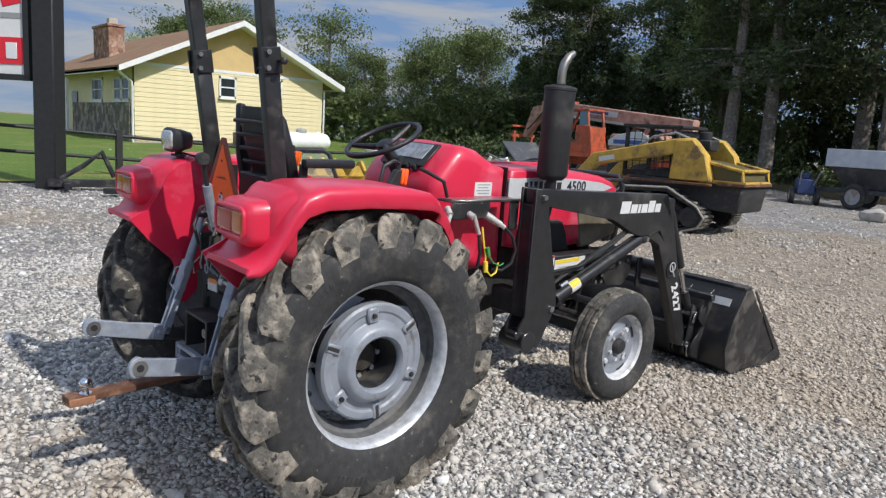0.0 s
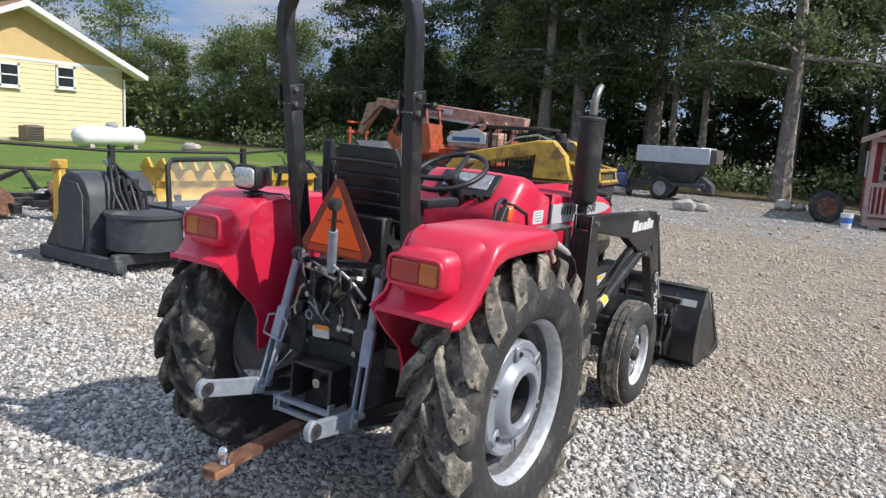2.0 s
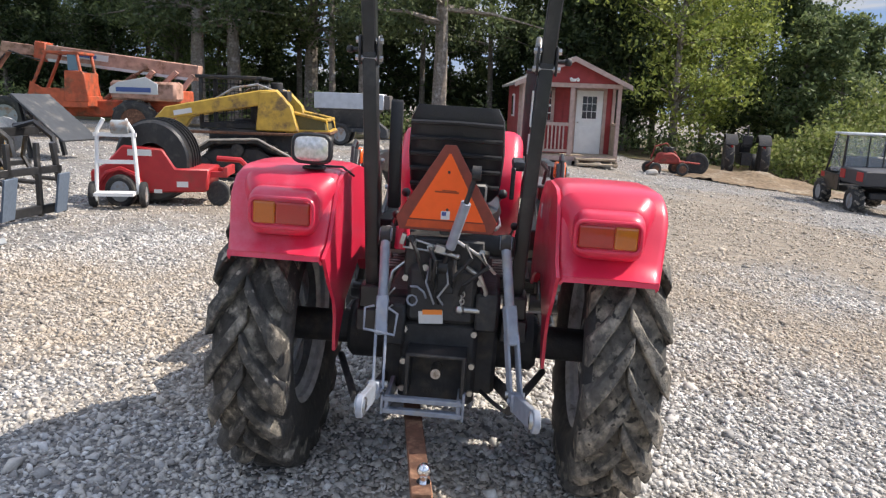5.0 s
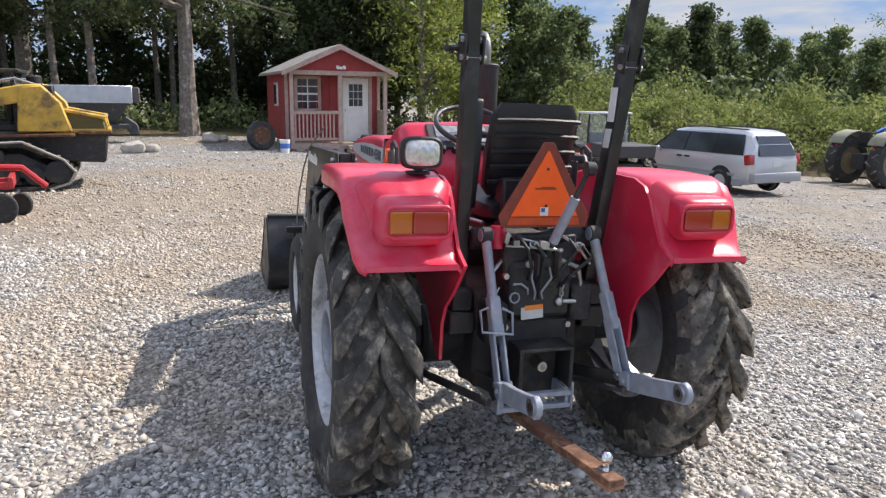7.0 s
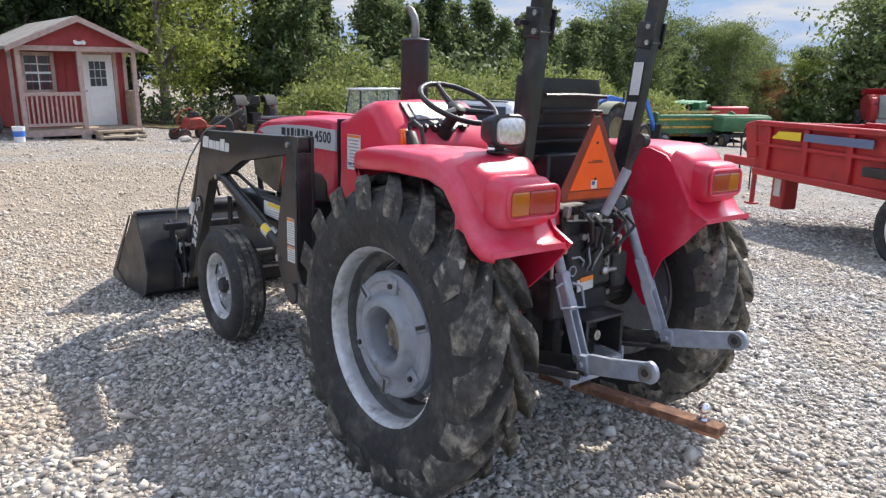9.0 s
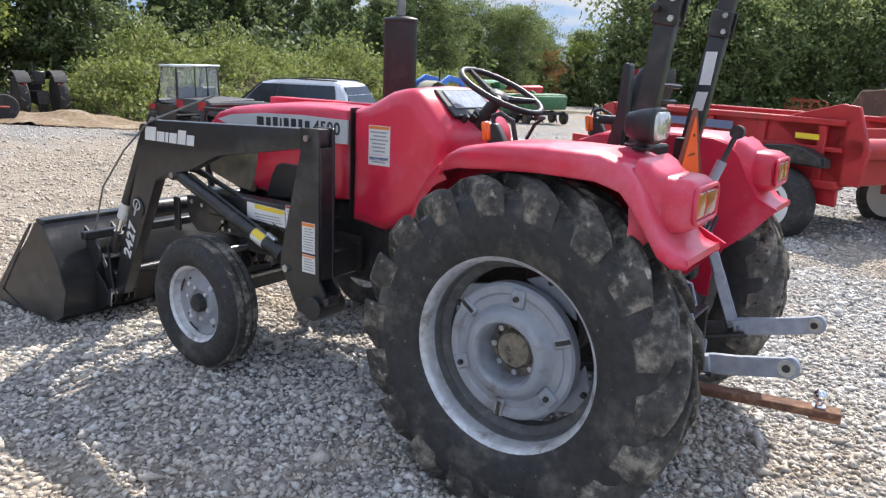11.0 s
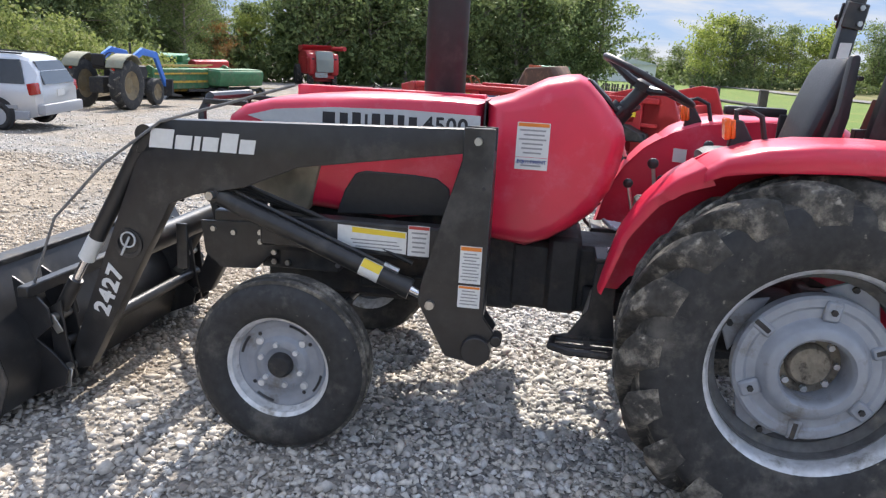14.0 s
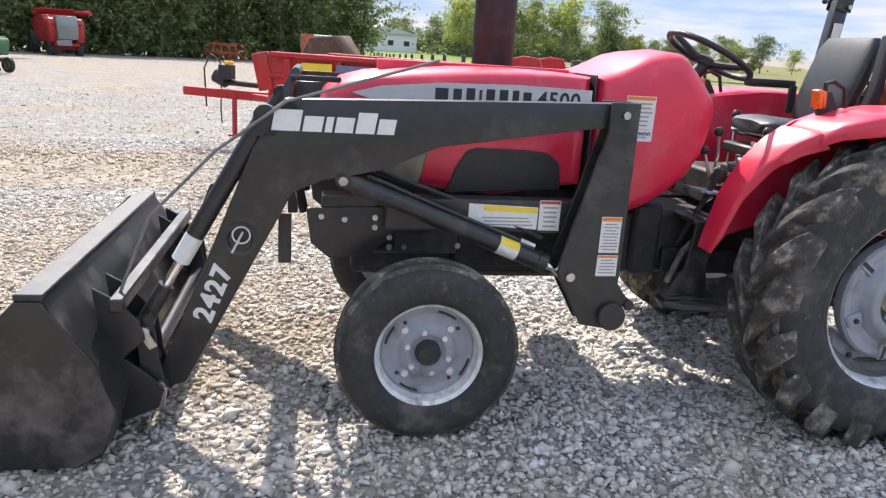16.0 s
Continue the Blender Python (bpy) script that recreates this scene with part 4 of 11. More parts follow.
for z, y, w, d in ((1.27, 0.02, 0.17, 0.035), (1.31, 0.005, 0.205, 0.045), (1.48, -0.045, 0.215, 0.05), (1.62, -0.085, 0.205, 0.045), (1.672, -0.10, 0.175, 0.028)):
    back.append([Vector((w * math.copysign(abs(math.cos(2 * math.pi * i / 20)) ** 0.55, math.cos(2 * math.pi * i / 20)), y + d * math.copysign(abs(math.sin(2 * math.pi * i / 20)) ** 0.7, math.sin(2 * math.pi * i / 20)), z)) for i in range(20)])
part("backrest", Shape().loft(back), M_VINYL, seat, "black vinyl backrest")
for i in range(5):
    z = 1.34 + 0.065 * i
    part("backrest_rib", Shape().tube([(-0.20, -0.062 - 0.018 * i, z), (0, -0.068 - 0.018 * i, z + 0.004), (0.20, -0.062 - 0.018 * i, z)], 0.010, 6), M_VINYL, seat)
part("cushion_rim", Shape().tube([(-0.20, -0.04, 1.158), (-0.222, 0.12, 1.152), (-0.212, 0.29, 1.178), (-0.15, 0.365, 1.205), (0.15, 0.365, 1.205), (0.212, 0.29, 1.178), (0.222, 0.12, 1.152), (0.20, -0.04, 1.158)], 0.008, 6), M_STEEL, seat, "pale metal rim under the cushion")
part("seat_pan", Shape().box((0, 0.2, 1.12), (0.34, 0.40, 0.05)).box((0, 0.2, 1.06), (0.2, 0.3, 0.1)).bevel(0.01), M_PLASTIC, seat)
part("seat_side_pad", Shape().prism([(0.02, 1.22), (-0.045, 1.22), (-0.085, 1.45), (-0.088, 1.67), (-0.080, 1.685), (-0.055, 1.68), (-0.042, 1.48)], "x", -0.30, -0.245).bevel(0.010, 2), M_VINYL, seat, "black upright side pad")
part("armrest", Shape().box((0.285, 0.12, 1.435), (0.055, 0.27, 0.042)).bevel(0.014, 2), M_VINYL, seat, "black padded armrest")
part("armrest_post", Shape().box((0.262, 0.0, 1.36), (0.02, 0.04, 0.14)).bevel(0.004), M_PLASTIC, seat)
part("seat_mount", Shape().box((0, -0.08, 1.22), (0.30, 0.10, 0.28)).bevel(0.01), M_PLASTIC, seat)

# ---- roll bar: two posts with folding joints and an arch on top
rops = thing("roll_bar", pose(0, 0, 0), "", "")
rops.parent = tractor
for s in (-1, 1):
    jx = s * 0.361
    lo = [(s * 0.325, -0.17, 0.86), (jx, -0.307, 1.85)]
    d = (Vector(lo[1]) - Vector(lo[0]))
    c = (Vector(lo[0]) + Vector(lo[1])) / 2
    tilt = math.degrees(math.atan2(d.y, d.z))
    part("lower_post", Shape().box(c, (0.060, 0.076, d.length), turn(-tilt, math.degrees(math.atan2(d.x, d.z)), 0)).bevel(0.010, 2), M_BLACK, rops, "black square roll-bar post")
    tx = s * 0.378
    up = [(jx, -0.300, 1.80), (jx + 0.5 * (tx - jx), -0.328, 2.00), (tx, -0.350, 2.16), (tx - s * 0.012, -0.360, 2.235), (tx - s * 0.045, -0.367, 2.29), (tx - s * 0.095, -0.371, 2.318), (tx - s * 0.16, -0.373, 2.325), (-0.029, -0.373, 2.326)]
    rings = []
    for i, p in enumerate(up):
        a = Vector(up[max(0, i - 1)])
        b = Vector(up[min(len(up) - 1, i + 1)])
        dd = (b - a).normalized()
        yv = Vector((0, 1, 0))
        yv = (yv - dd * yv.dot(dd)).normalized()
        xv = dd.cross(yv)
        rings.append([Vector(p) + xv * q * 0.029 + yv * w * 0.035 for q, w in ((-1, -0.8), (-0.8, -1), (0.8, -1), (1, -0.8), (1, 0.8), (0.8, 1), (-0.8, 1), (-1, 0.8))])
    part("upper_arch", Shape().loft(rings), M_BLACK, rops)
    j = Vector((jx, -0.31, 1.855))
    for e in (-1, 1):
        part("hinge_plate", Shape().box(j + Vector((e * 0.038, 0, 0)), (0.010, 0.092, 0.11), turn(8, 0, 0)).bevel(0.004), M_BLACK, rops)
    for dz in (-0.033, 0.033):
        part("hinge_bolt", Shape().cyl(j + Vector((-0.056, -0.02, dz)), j + Vector((0.056, -0.02, dz)), 0.012, seg=6), M_STEEL, rops)
    part("hinge_knob", Shape().cyl(j + Vector((s * 0.04, 0.03, 0.0)), j + Vector((s * 0.085, 0.03, 0.0)), 0.009).ball(j + Vector((s * 0.09, 0.03, 0.0)), 0.017, 10), M_PLASTIC, rops)
    part("post_foot", Shape().box((s * 0.325, -0.17, 0.84), (0.10, 0.16, 0.10)).box((s * 0.325, -0.16, 0.74), (0.12, 0.20, 0.10)).bevel(0.008), M_BLACK, rops)
    if s > 0:
        for z0, z1, y in ((1.60, 1.74, -0.275), (1.49, 1.57, -0.255)):
            part("post_decal", Shape().prism([(y - 0.026 + 0.0, z0), (y + 0.022, z0), (y + 0.008, z1), (y - 0.040, z1)], "x", 0.3160, 0.3215), M_DECAL, rops, "white warning strip")

# ---- slow-vehicle triangle
smv = thing("warning_triangle", pose(-0.002, -0.335, 1.168), "", "")
smv.parent = tractor
def tri_poly(h, w, cut):
    return [(-w / 2 + cut * 0.3, -0.005), (w / 2 - cut * 0.3, -0.005), (w / 2, cut * 0.75), (cut * 0.42, h), (-cut * 0.42, h), (-w / 2, cut * 0.75)]
part("border", Shape().prism([(x, z) for x, z in tri_poly(0.342, 0.43, 0.056)], "y", -0.006, 0.0).bevel(0.002), M_SMV_RIM, smv, "dark red reflective border")
part("panel", Shape().prism([(-0.158, 0.042), (0.158, 0.042), (0.004, 0.308), (-0.004, 0.308)], "y", -0.0095, -0.0055), M_SMV, smv, "fluorescent orange triangle")
part("lower_band", Shape().prism([(-0.172, 0.006), (0.172, 0.006), (0.162, 0.036), (-0.162, 0.036)], "y", -0.0085, -0.0055), mat("weathered_orange_band", (0.52, 0.07, 0.01), 0.55, grain=0.2, grain_scale=30), smv)
part("scuff", Shape().box((-0.004, -0.0105, 0.155), (0.10, 0.0016, 0.006)).box((0.006, -0.0105, 0.161), (0.06, 0.0016, 0.004)), mat("dark_scuff", (0.30, 0.05, 0.01), 0.7), smv)
for x, z in ((0, 0.235), (0.002, 0.085)):
    part("screw", Shape().cyl((x, -0.013, z), (x, -0.006, z), 0.006, seg=8), M_CAST, smv)
part("maker_label", Shape().box((-0.005, -0.0105, 0.062), (0.038, 0.002, 0.034)), M_DECAL, smv, "small pale maker's label")
part("maker_label_patch", Shape().box((-0.011, -0.0118, 0.068), (0.018, 0.002, 0.016)), M_INK_BLUE, smv)
part("bracket", Shape().box((0, 0.03, 0.10), (0.05, 0.06, 0.24)).bevel(0.004), M_BLACK, smv)

# ---- work lamp on the left fender, flashers on both
wl_ob = thing("work_lamp", pose(-0.575, -0.335, 1.395), "", "")
wl_ob.parent = tractor
rings = []
for y, w, h in ((-0.055, 0.082, 0.056), (-0.045, 0.088, 0.062), (0.0, 0.080, 0.056), (0.05, 0.055, 0.042), (0.065, 0.03, 0.025)):
    rings.append([Vector((w * math.copysign(abs(math.cos(2 * math.pi * i / 20)) ** 0.5, math.cos(2 * math.pi * i / 20)), y, 0.066 + h * math.copysign(abs(math.sin(2 * math.pi * i / 20)) ** 0.5, math.sin(2 * math.pi * i / 20)))) for i in range(20)])
part("shell", Shape().loft(rings), M_PLASTIC, wl_ob, "black lamp shell")
rings = []
for y, k in ((-0.054, 0.90), (-0.064, 0.86), (-0.070, 0.70)):
    rings.append([Vector((0.08 * k * math.copysign(abs(math.cos(2 * math.pi * i / 20)) ** 0.5, math.cos(2 * math.pi * i / 20)), y, 0.066 + 0.055 * k * math.copysign(abs(math.sin(2 * math.pi * i / 20)) ** 0.5, math.sin(2 * math.pi * i / 20)))) for i in range(20)])
part("lens", Shape().loft(rings), M_LENS_CLEAR, wl_ob, "clear ribbed lamp lens")
part("foot", Shape().cyl((0, 0.0, -0.02), (0, 0.0, 0.02), 0.018).box((0, 0, -0.012), (0.09, 0.05, 0.012)).bevel(0.003), M_PLASTIC, wl_ob)
part("lamp_cable", Shape().tube([(0.0, 0.02, 0.0), (0.04, 0.06, -0.01), (0.10, 0.10, -0.012), (0.15, 0.12, -0.05)], 0.005, 6), M_RUBBER, wl_ob)
for s in (-1, 1):
    fl = thing("flasher_lamp", pose(s * 0.52, 0.30, 1.335), "", "")
    fl.parent = tractor
    part("lens", Shape().box((0, 0.03, 0.052), (0.06, 0.022, 0.078), turn(-8, 0, 0)).box((0, 0.012, 0.052), (0.055, 0.02, 0.07), turn(-8, 0, 0)).bevel(0.006), M_LENS_ORANGE, fl, "orange flasher lens")
    part("mount", Shape().prism([(-0.085, -0.02), (0.02, -0.012), (0.008, 0.085), (-0.02, 0.085)], "x", -0.02, 0.02).bevel(0.005), M_PLASTIC, fl)
    part("grab_handle", Shape().tube([(0.0, 0.0, 0.08), (0.0, 0.005, 0.115), (0.0, -0.03, 0.125), (0.0, -0.085, 0.10), (0.0, -0.105, 0.02)], 0.010, 8), M_PLASTIC, fl, "black grab handle")


# ---- exhaust stack on the right of the hood
ex = thing("exhaust_stack", pose(0.43, 1.50, 0), "", "")
ex.parent = tractor
M_STACK = mat("flat_black_muffler", (0.018, 0.018, 0.019), 0.55, grain=0.25, grain_scale=20, wear=(0.05, 0.045, 0.042), wear_amount=0.4, wear_scale=5, bump=0.05)
rings = []
for z, w, d in ((1.365, 0.045, 0.075), (1.385, 0.060, 0.096), (1.40, 0.066, 0.103), (1.875, 0.066, 0.103), (1.880, 0.070, 0.107), (1.893, 0.070, 0.107), (1.900, 0.064, 0.100), (1.908, 0.036, 0.06)):
    rings.append([Vector((a, b, z)) for a, b in rounded(-w, w, -d, d, 0.92 * w)])
part("muffler", Shape().loft(rings), M_STACK, ex, "flat black muffler can")
part("inlet_pipe", Shape().tube([(0, 0, 1.40), (0, 0, 1.25), (-0.03, 0, 1.12), (-0.14, 0, 1.08)], 0.032, 12), M_STACK, ex)
tip = [Vector((0, 0, 1.915)), Vector((0, 0, 1.985)), Vector((0.0, 0.015, 2.035)), Vector((0.0, 0.05, 2.075)), Vector((0.0, 0.085, 2.095))]
part("curved_tip", Shape().tube(tip, [0.026, 0.026, 0.026, 0.024, 0.018], 14), mat("burnt_steel_pipe", (0.24, 0.235, 0.22), 0.45, metal=0.8, grain=0.2, wear=(0.25, 0.20, 0.15), wear_amount=0.4, wear_scale=15), ex, "pale bare-metal curved exhaust tip")

# ---- loader
loader = thing("front_loader", pose(0, 0, 0), "", "")
loader.parent = tractor
ARM = [(1.155, 1.335), (2.465, 1.290), (2.575, 1.115), (2.925, 0.245), (2.895, 0.185), (2.83, 0.205), (2.435, 0.955), (2.33, 1.00), (2.12, 1.045), (1.90, 1.14), (1.16, 1.255)]
TOWER = [(1.145, 1.338), (1.145, 0.62), (1.10, 0.56), (1.16, 0.425), (1.285, 0.445), (1.405, 0.66), (1.395, 0.735), (1.262, 1.22), (1.262, 1.338)]


def ring_plate(pts, axis, a, b, parent, name, material, w=0.006, label=""):
    return part(name, Shape().prism(pts, axis, min(a, b), max(a, b)).bevel(w, 2), material, parent, label)


def bolt_row(parent, x, side, spots, r=0.013):
    for y, z in spots:
        part("bolt_head", Shape().cyl((x, y, z), (x + side * 0.012, y, z), r, seg=6), M_STEEL, parent)


for s in (-1, 1):
    X = lambda v: s * v
    arm = ring_plate(ARM, "x", X(0.555), X(0.625), loader, "loader_arm", M_BLACK, 0.008, "black boxed loader arm with white marks")
    # weld seam of the folded plates
    tower = Shape().prism(TOWER, "x", X(0.632), X(0.650)).prism(TOWER, "x", X(0.530), X(0.548))
    tower.prism([(1.145, 1.25), (1.145, 0.62), (1.157, 0.62), (1.157, 1.25)], "x", X(0.548), X(0.632))
    tw = part("tower", tower.bevel(0.003), M_BLACK, loader, "black loader tower plates")
    part("pivot_pin", Shape().cyl((X(0.51), 1.205, 1.292), (X(0.672), 1.205, 1.292), 0.0145, seg=16), M_STEEL, tw, "bright pivot pin")
    part("lower_pin", Shape().cyl((X(0.51), 1.355, 0.652), (X(0.668), 1.355, 0.652), 0.018, seg=16), M_STEEL, tw)
    for z in (1.19, 1.12):
        part("pin_hole", Shape().cyl((X(0.6495), 1.175, z), (X(0.6525), 1.175, z), 0.0075, seg=12), M_INK, tw, "dark open pin hole")
    part("parking_foot", Shape().cyl((X(0.49), 1.165, 0.487), (X(0.68), 1.165, 0.487), 0.058, seg=28).cyl((X(0.58), 1.09, 0.53), (X(0.66), 1.09, 0.53), 0.022).bevel(0.004), M_BLACK, tw, "round black tube end")
    part("cross_bar_end", Shape().box((X(0.44), 1.21, 0.68), (0.20, 0.10, 0.14)).bevel(0.01), M_BLACK, tw)
    # lift cylinder
    a, b = Vector((X(0.590), 2.255, 1.005)), Vector((X(0.590), 1.355, 0.652))
    d = (b - a)
    cyl = part("lift_cylinder", Shape().cyl(a + d * 0.02, a + d * 0.90, 0.037, seg=20).cyl(a + d * 0.86, a + d * 0.90, 0.042, seg=20), M_BLACK, loader, "black lift cylinder with a yellow label")
    part("cylinder_rod", Shape().cyl(a + d * 0.90, b, 0.019).cyl(a + d * 0.985 + Vector((-0.03, 0, 0)), a + d * 0.985 + Vector((0.03, 0, 0)), 0.032), M_CHROME, cyl, "chrome rod")
    part("cylinder_eye", Shape().cyl(a + Vector((-0.035, 0, 0)), a + Vector((0.035, 0, 0)), 0.030), M_BLACK, cyl)
    part("pin_head", Shape().cyl(a + Vector((s * 0.035, 0, 0)), a + Vector((s * 0.062, 0, 0)), 0.018, seg=6), M_STEEL, cyl)
    e = a + d * 0.70
    m = along(d)
    part("caution_label", Shape().lathe([(0.0378, -0.042), (0.0378, 0.042), (0.037, 0.042), (0.037, -0.042)], e + d * 0.02, d, 24, closed=True), M_DECAL, cyl, "white and yellow caution label")
    cap = [m @ Vector((0.0386 * math.cos(t), 0.0386 * math.sin(t), 0)) for t in np.linspace(0, 2 * math.pi, 25)]
    cap = [v for v in cap if v.x * s > 0.004 and v.dot(Vector((0, -0.34, 0.94))) > 0.004]
    if len(cap) > 2:
        w = d.normalized() * 0.040
        part("yellow_band", Shape().loft([[e + d * 0.02 + v - w, e + d * 0.02 + v + w, e + d * 0.02 + v * 0.97 + w, e + d * 0.02 + v * 0.97 - w] for v in cap]), M_INK_YELLOW, cyl, "yellow band of the caution label")
    part("feed_tube", Shape().tube([a + d * 0.10 + Vector((0, 0.0, 0.05)), a + d * 0.5 + Vector((0, 0.01, 0.052)), a + d * 0.80 + Vector((0, 0.0, 0.05)), a + d * 0.83 + Vector((0, 0, 0.02))], 0.008, 8), M_BLACK, cyl)
    part("feed_fitting", Shape().cyl(a + d * 0.78 + Vector((0, 0, 0.05)), a + d * 0.845 + Vector((0, 0, 0.05)), 0.013, seg=6), M_STEEL, cyl)
    # curl cylinder in front of the arm
    a, b = Vector((X(0.590), 2.535, 1.225)), Vector((X(0.590), 2.985, 0.425))
    d = b - a
    cc = part("curl_cylinder", Shape().cyl(a, a + d * 0.56, 0.034, seg=20).cyl(a + Vector((-0.03, 0, 0)), a + Vector((0.03, 0, 0)), 0.04), M_BLACK, loader, "black curl cylinder")
    part("cylinder_rod", Shape().cyl(a + d * 0.56, a + d * 0.86, 0.018), M_CHROME, cc, "bright rod")
    part("rod_sleeve", Shape().cyl(a + d * 0.56, a + d * 0.68, 0.0345, seg=20), M_DECAL, cc, "pale label band") if s < 0 else None
    part("rod_end", Shape().cyl(a + d * 0.80, b, 0.030, seg=16).cyl(b + Vector((-0.03, 0, 0)), b + Vector((0.03, 0, 0)), 0.036), M_BLACK, cc)
    part("knee_bracket", Shape().prism([(2.40, 1.255), (2.45, 1.295), (2.55, 1.22), (2.575, 1.15), (2.50, 1.15)], "x", X(0.555), X(0.625)).bevel(0.005), M_BLACK, arm)
    # links down to the bucket
    for x in (0.545, 0.635):
        part("bucket_link", Shape().prism([(2.94, 0.50), (3.00, 0.46), (2.985, 0.20), (2.93, 0.12), (2.885, 0.16), (2.92, 0.32)], "x", X(x), X(x + 0.014)).bevel(0.003), M_BLACK, loader, "black quick-hitch link plate")
    part("link_pin", Shape().cyl((X(0.53), 2.965, 0.425), (X(0.67), 2.965, 0.425), 0.020), M_STEEL, loader)
    part("link_pin", Shape().cyl((X(0.53), 2.915, 0.205), (X(0.67), 2.915, 0.205), 0.020), M_STEEL, loader)
    part("link_flag", Shape().box((X(0.668), 2.955, 0.40), (0.008, 0.035, 0.085), turn(-30, 0, 0)).bevel(0.003), M_STEEL, loader, "bright pin keeper")
    part("link_flag", Shape().box((X(0.668), 2.912, 0.16), (0.008, 0.030, 0.09), turn(10, 0, 0)).bevel(0.003), M_STEEL, loader)
    # mounting frame along the engine
    fr = ring_plate([(1.28, 0.88), (1.28, 0.78), (2.05, 0.76), (2.14, 0.67), (2.30, 0.66), (2.37, 0.72), (2.39, 0.86), (2.05, 0.875), (1.95, 0.85)], "x", X(0.435), X(0.452), loader, "side_frame", M_BLACK, 0.003, "black bolted side frame")
    part("frame_web", Shape().box((X(0.38), 2.18, 0.80), (0.12, 0.30, 0.22)).box((X(0.40), 1.95, 0.74), (0.08, 0.34, 0.12)).bevel(0.006), M_BLACK, fr)
    part("side_rail", Shape().box((X(0.49), 1.66, 0.865), (0.10, 0.86, 0.13)).bevel(0.008), M_BLACK, fr)
    bolt_row(fr, X(0.452), s, ((2.12, 0.83), (2.12, 0.79), (2.24, 0.82), (2.33, 0.83), (2.0, 0.71), (2.06, 0.71), (2.06, 0.75), (1.78, 0.72)), 0.012)
    part("drop_plate", Shape().box((X(0.46), 2.47, 0.74), (0.02, 0.05, 0.20)).bevel(0.004), M_BLACK, fr)
    # decals
    if s < 0:
        sheet(tw, s, X(0.651), 1.165, 1.248, 0.752, 0.898, M_INK_ORANGE, 9)
        sheet(tw, s, X(0.651), 1.163, 1.248, 0.655, 0.742, M_INK_ORANGE, 5)
    else:
        for k in range(2):
            part("loader_hose", Shape().tube([(0.575 + 0.03 * k, 1.20, 0.98), (0.60, 1.35, 0.83 + 0.02 * k), (0.605 + 0.02 * k, 1.62, 0.86 + 0.02 * k), (0.60, 1.95, 0.99 + 0.02 * k), (0.59, 2.20, 1.10 + 0.02 * k)], 0.010, 8), M_RUBBER, loader, "black hydraulic hose")
    d1 = part("operation_decal", Shape().prism([(1.478, 0.815), (1.76, 0.830), (1.76, 0.915), (1.478, 0.905)], "x", min(X(0.5405), X(0.5425)), max(X(0.5405), X(0.5425))), M_DECAL, fr, "white decal with a yellow band")
    part("yellow_band", Shape().prism([(1.482, 0.880), (1.70, 0.888), (1.70, 0.910), (1.482, 0.902)], "x", min(X(0.5425), X(0.5435)), max(X(0.5425), X(0.5435))), M_INK_YELLOW, d1)
    pr = Shape()
    for i in range(3):
        pr.box((X(0.543), 1.59 + 0.01 * i, 0.832 + 0.014 * i), (0.001, 0.19, 0.005))
    part("small_print", pr, M_INK_SOFT, d1)
    sheet(fr, s, X(0.5405), 1.385, 1.472, 0.812, 0.935, M_INK_RED, 5)
    # white marks on the arm: the maker's mark as plain block shapes, the model number in figures
    face = X(0.6262)
    y, marks = (2.512 if s < 0 else 1.95), ((0.098, 0.075), (0.068, 0.055), (0.026, 0.055), (0.064, 0.055), (0.068, 0.075), (0.062, 0.055))
    lean = 0.012
    for i, (w, h) in enumerate(marks):
        b = Shape()
        z0, g = 1.178, 0.014
        sg = -1 if s < 0 else 1
        def quad(y0, y1, za, zb):
            l0, l1 = lean * (za - z0) / 0.07, lean * (zb - z0) / 0.07
            b.prism([(y + sg * (y0 + l0), za), (y + sg * (y1 + l0), za), (y + sg * (y1 + l1), zb), (y + sg * (y0 + l1), zb)], "x", min(face, face + s * 0.0016), max(face, face + s * 0.0016))
        quad(0, w, z0, z0 + h)
        part("maker_mark_block", b, M_DECAL, arm)
        y += sg * (w + 0.010)
    ang = math.degrees(math.atan2(0.87, 0.35))
    if s < 0:
        m = Matrix.Translation((face - 0.0008, 2.722, 0.562)) @ Matrix.Rotation(radians(-90), 4, "Z") @ Matrix.Rotation(radians(90), 4, "X") @ Matrix.Rotation(radians(ang), 4, "Z")
    else:
        m = Matrix.Translation((face + 0.0008, 2.722, 0.562)) @ Matrix.Rotation(radians(90), 4, "Z") @ Matrix.Rotation(radians(90), 4, "X") @ Matrix.Rotation(radians(-ang), 4, "Z")
    for i, ch in enumerate("2427"):
        lettering("figure", ch, 0.098, m @ Matrix.Translation((0.058 * (i - 1.5), 0, 0)), M_DECAL, arm, 0.001, bold=0.004)
    # torque tube end seen as a ringed hole in the arm
    c = Vector((X(0.620), 2.622, 0.775))
    part("torque_tube_end", Shape().lathe([(0.062, 0.0), (0.062, 0.012), (0.046, 0.012), (0.042, 0.004), (0.0001, 0.004), (0.0001, 0.0)], c, (s, 0, 0), 28), M_BLACK_WORN, arm, "dark ringed tube end")
    part("indicator_ring", Shape().lathe([(0.034, 0.014), (0.034, 0.020), (0.028, 0.020), (0.028, 0.014)], c + Vector((0, -0.004, 0.018)), (s, 0, 0), 24, closed=True), M_DECAL_GREY, arm, "pale indicator ring")
    part("indicator_rod", Shape().cyl(c + Vector((s * 0.016, 0.03, -0.05)), c + Vector((s * 0.016, -0.01, 0.03)), 0.005, seg=6), M_DECAL_GREY, arm)

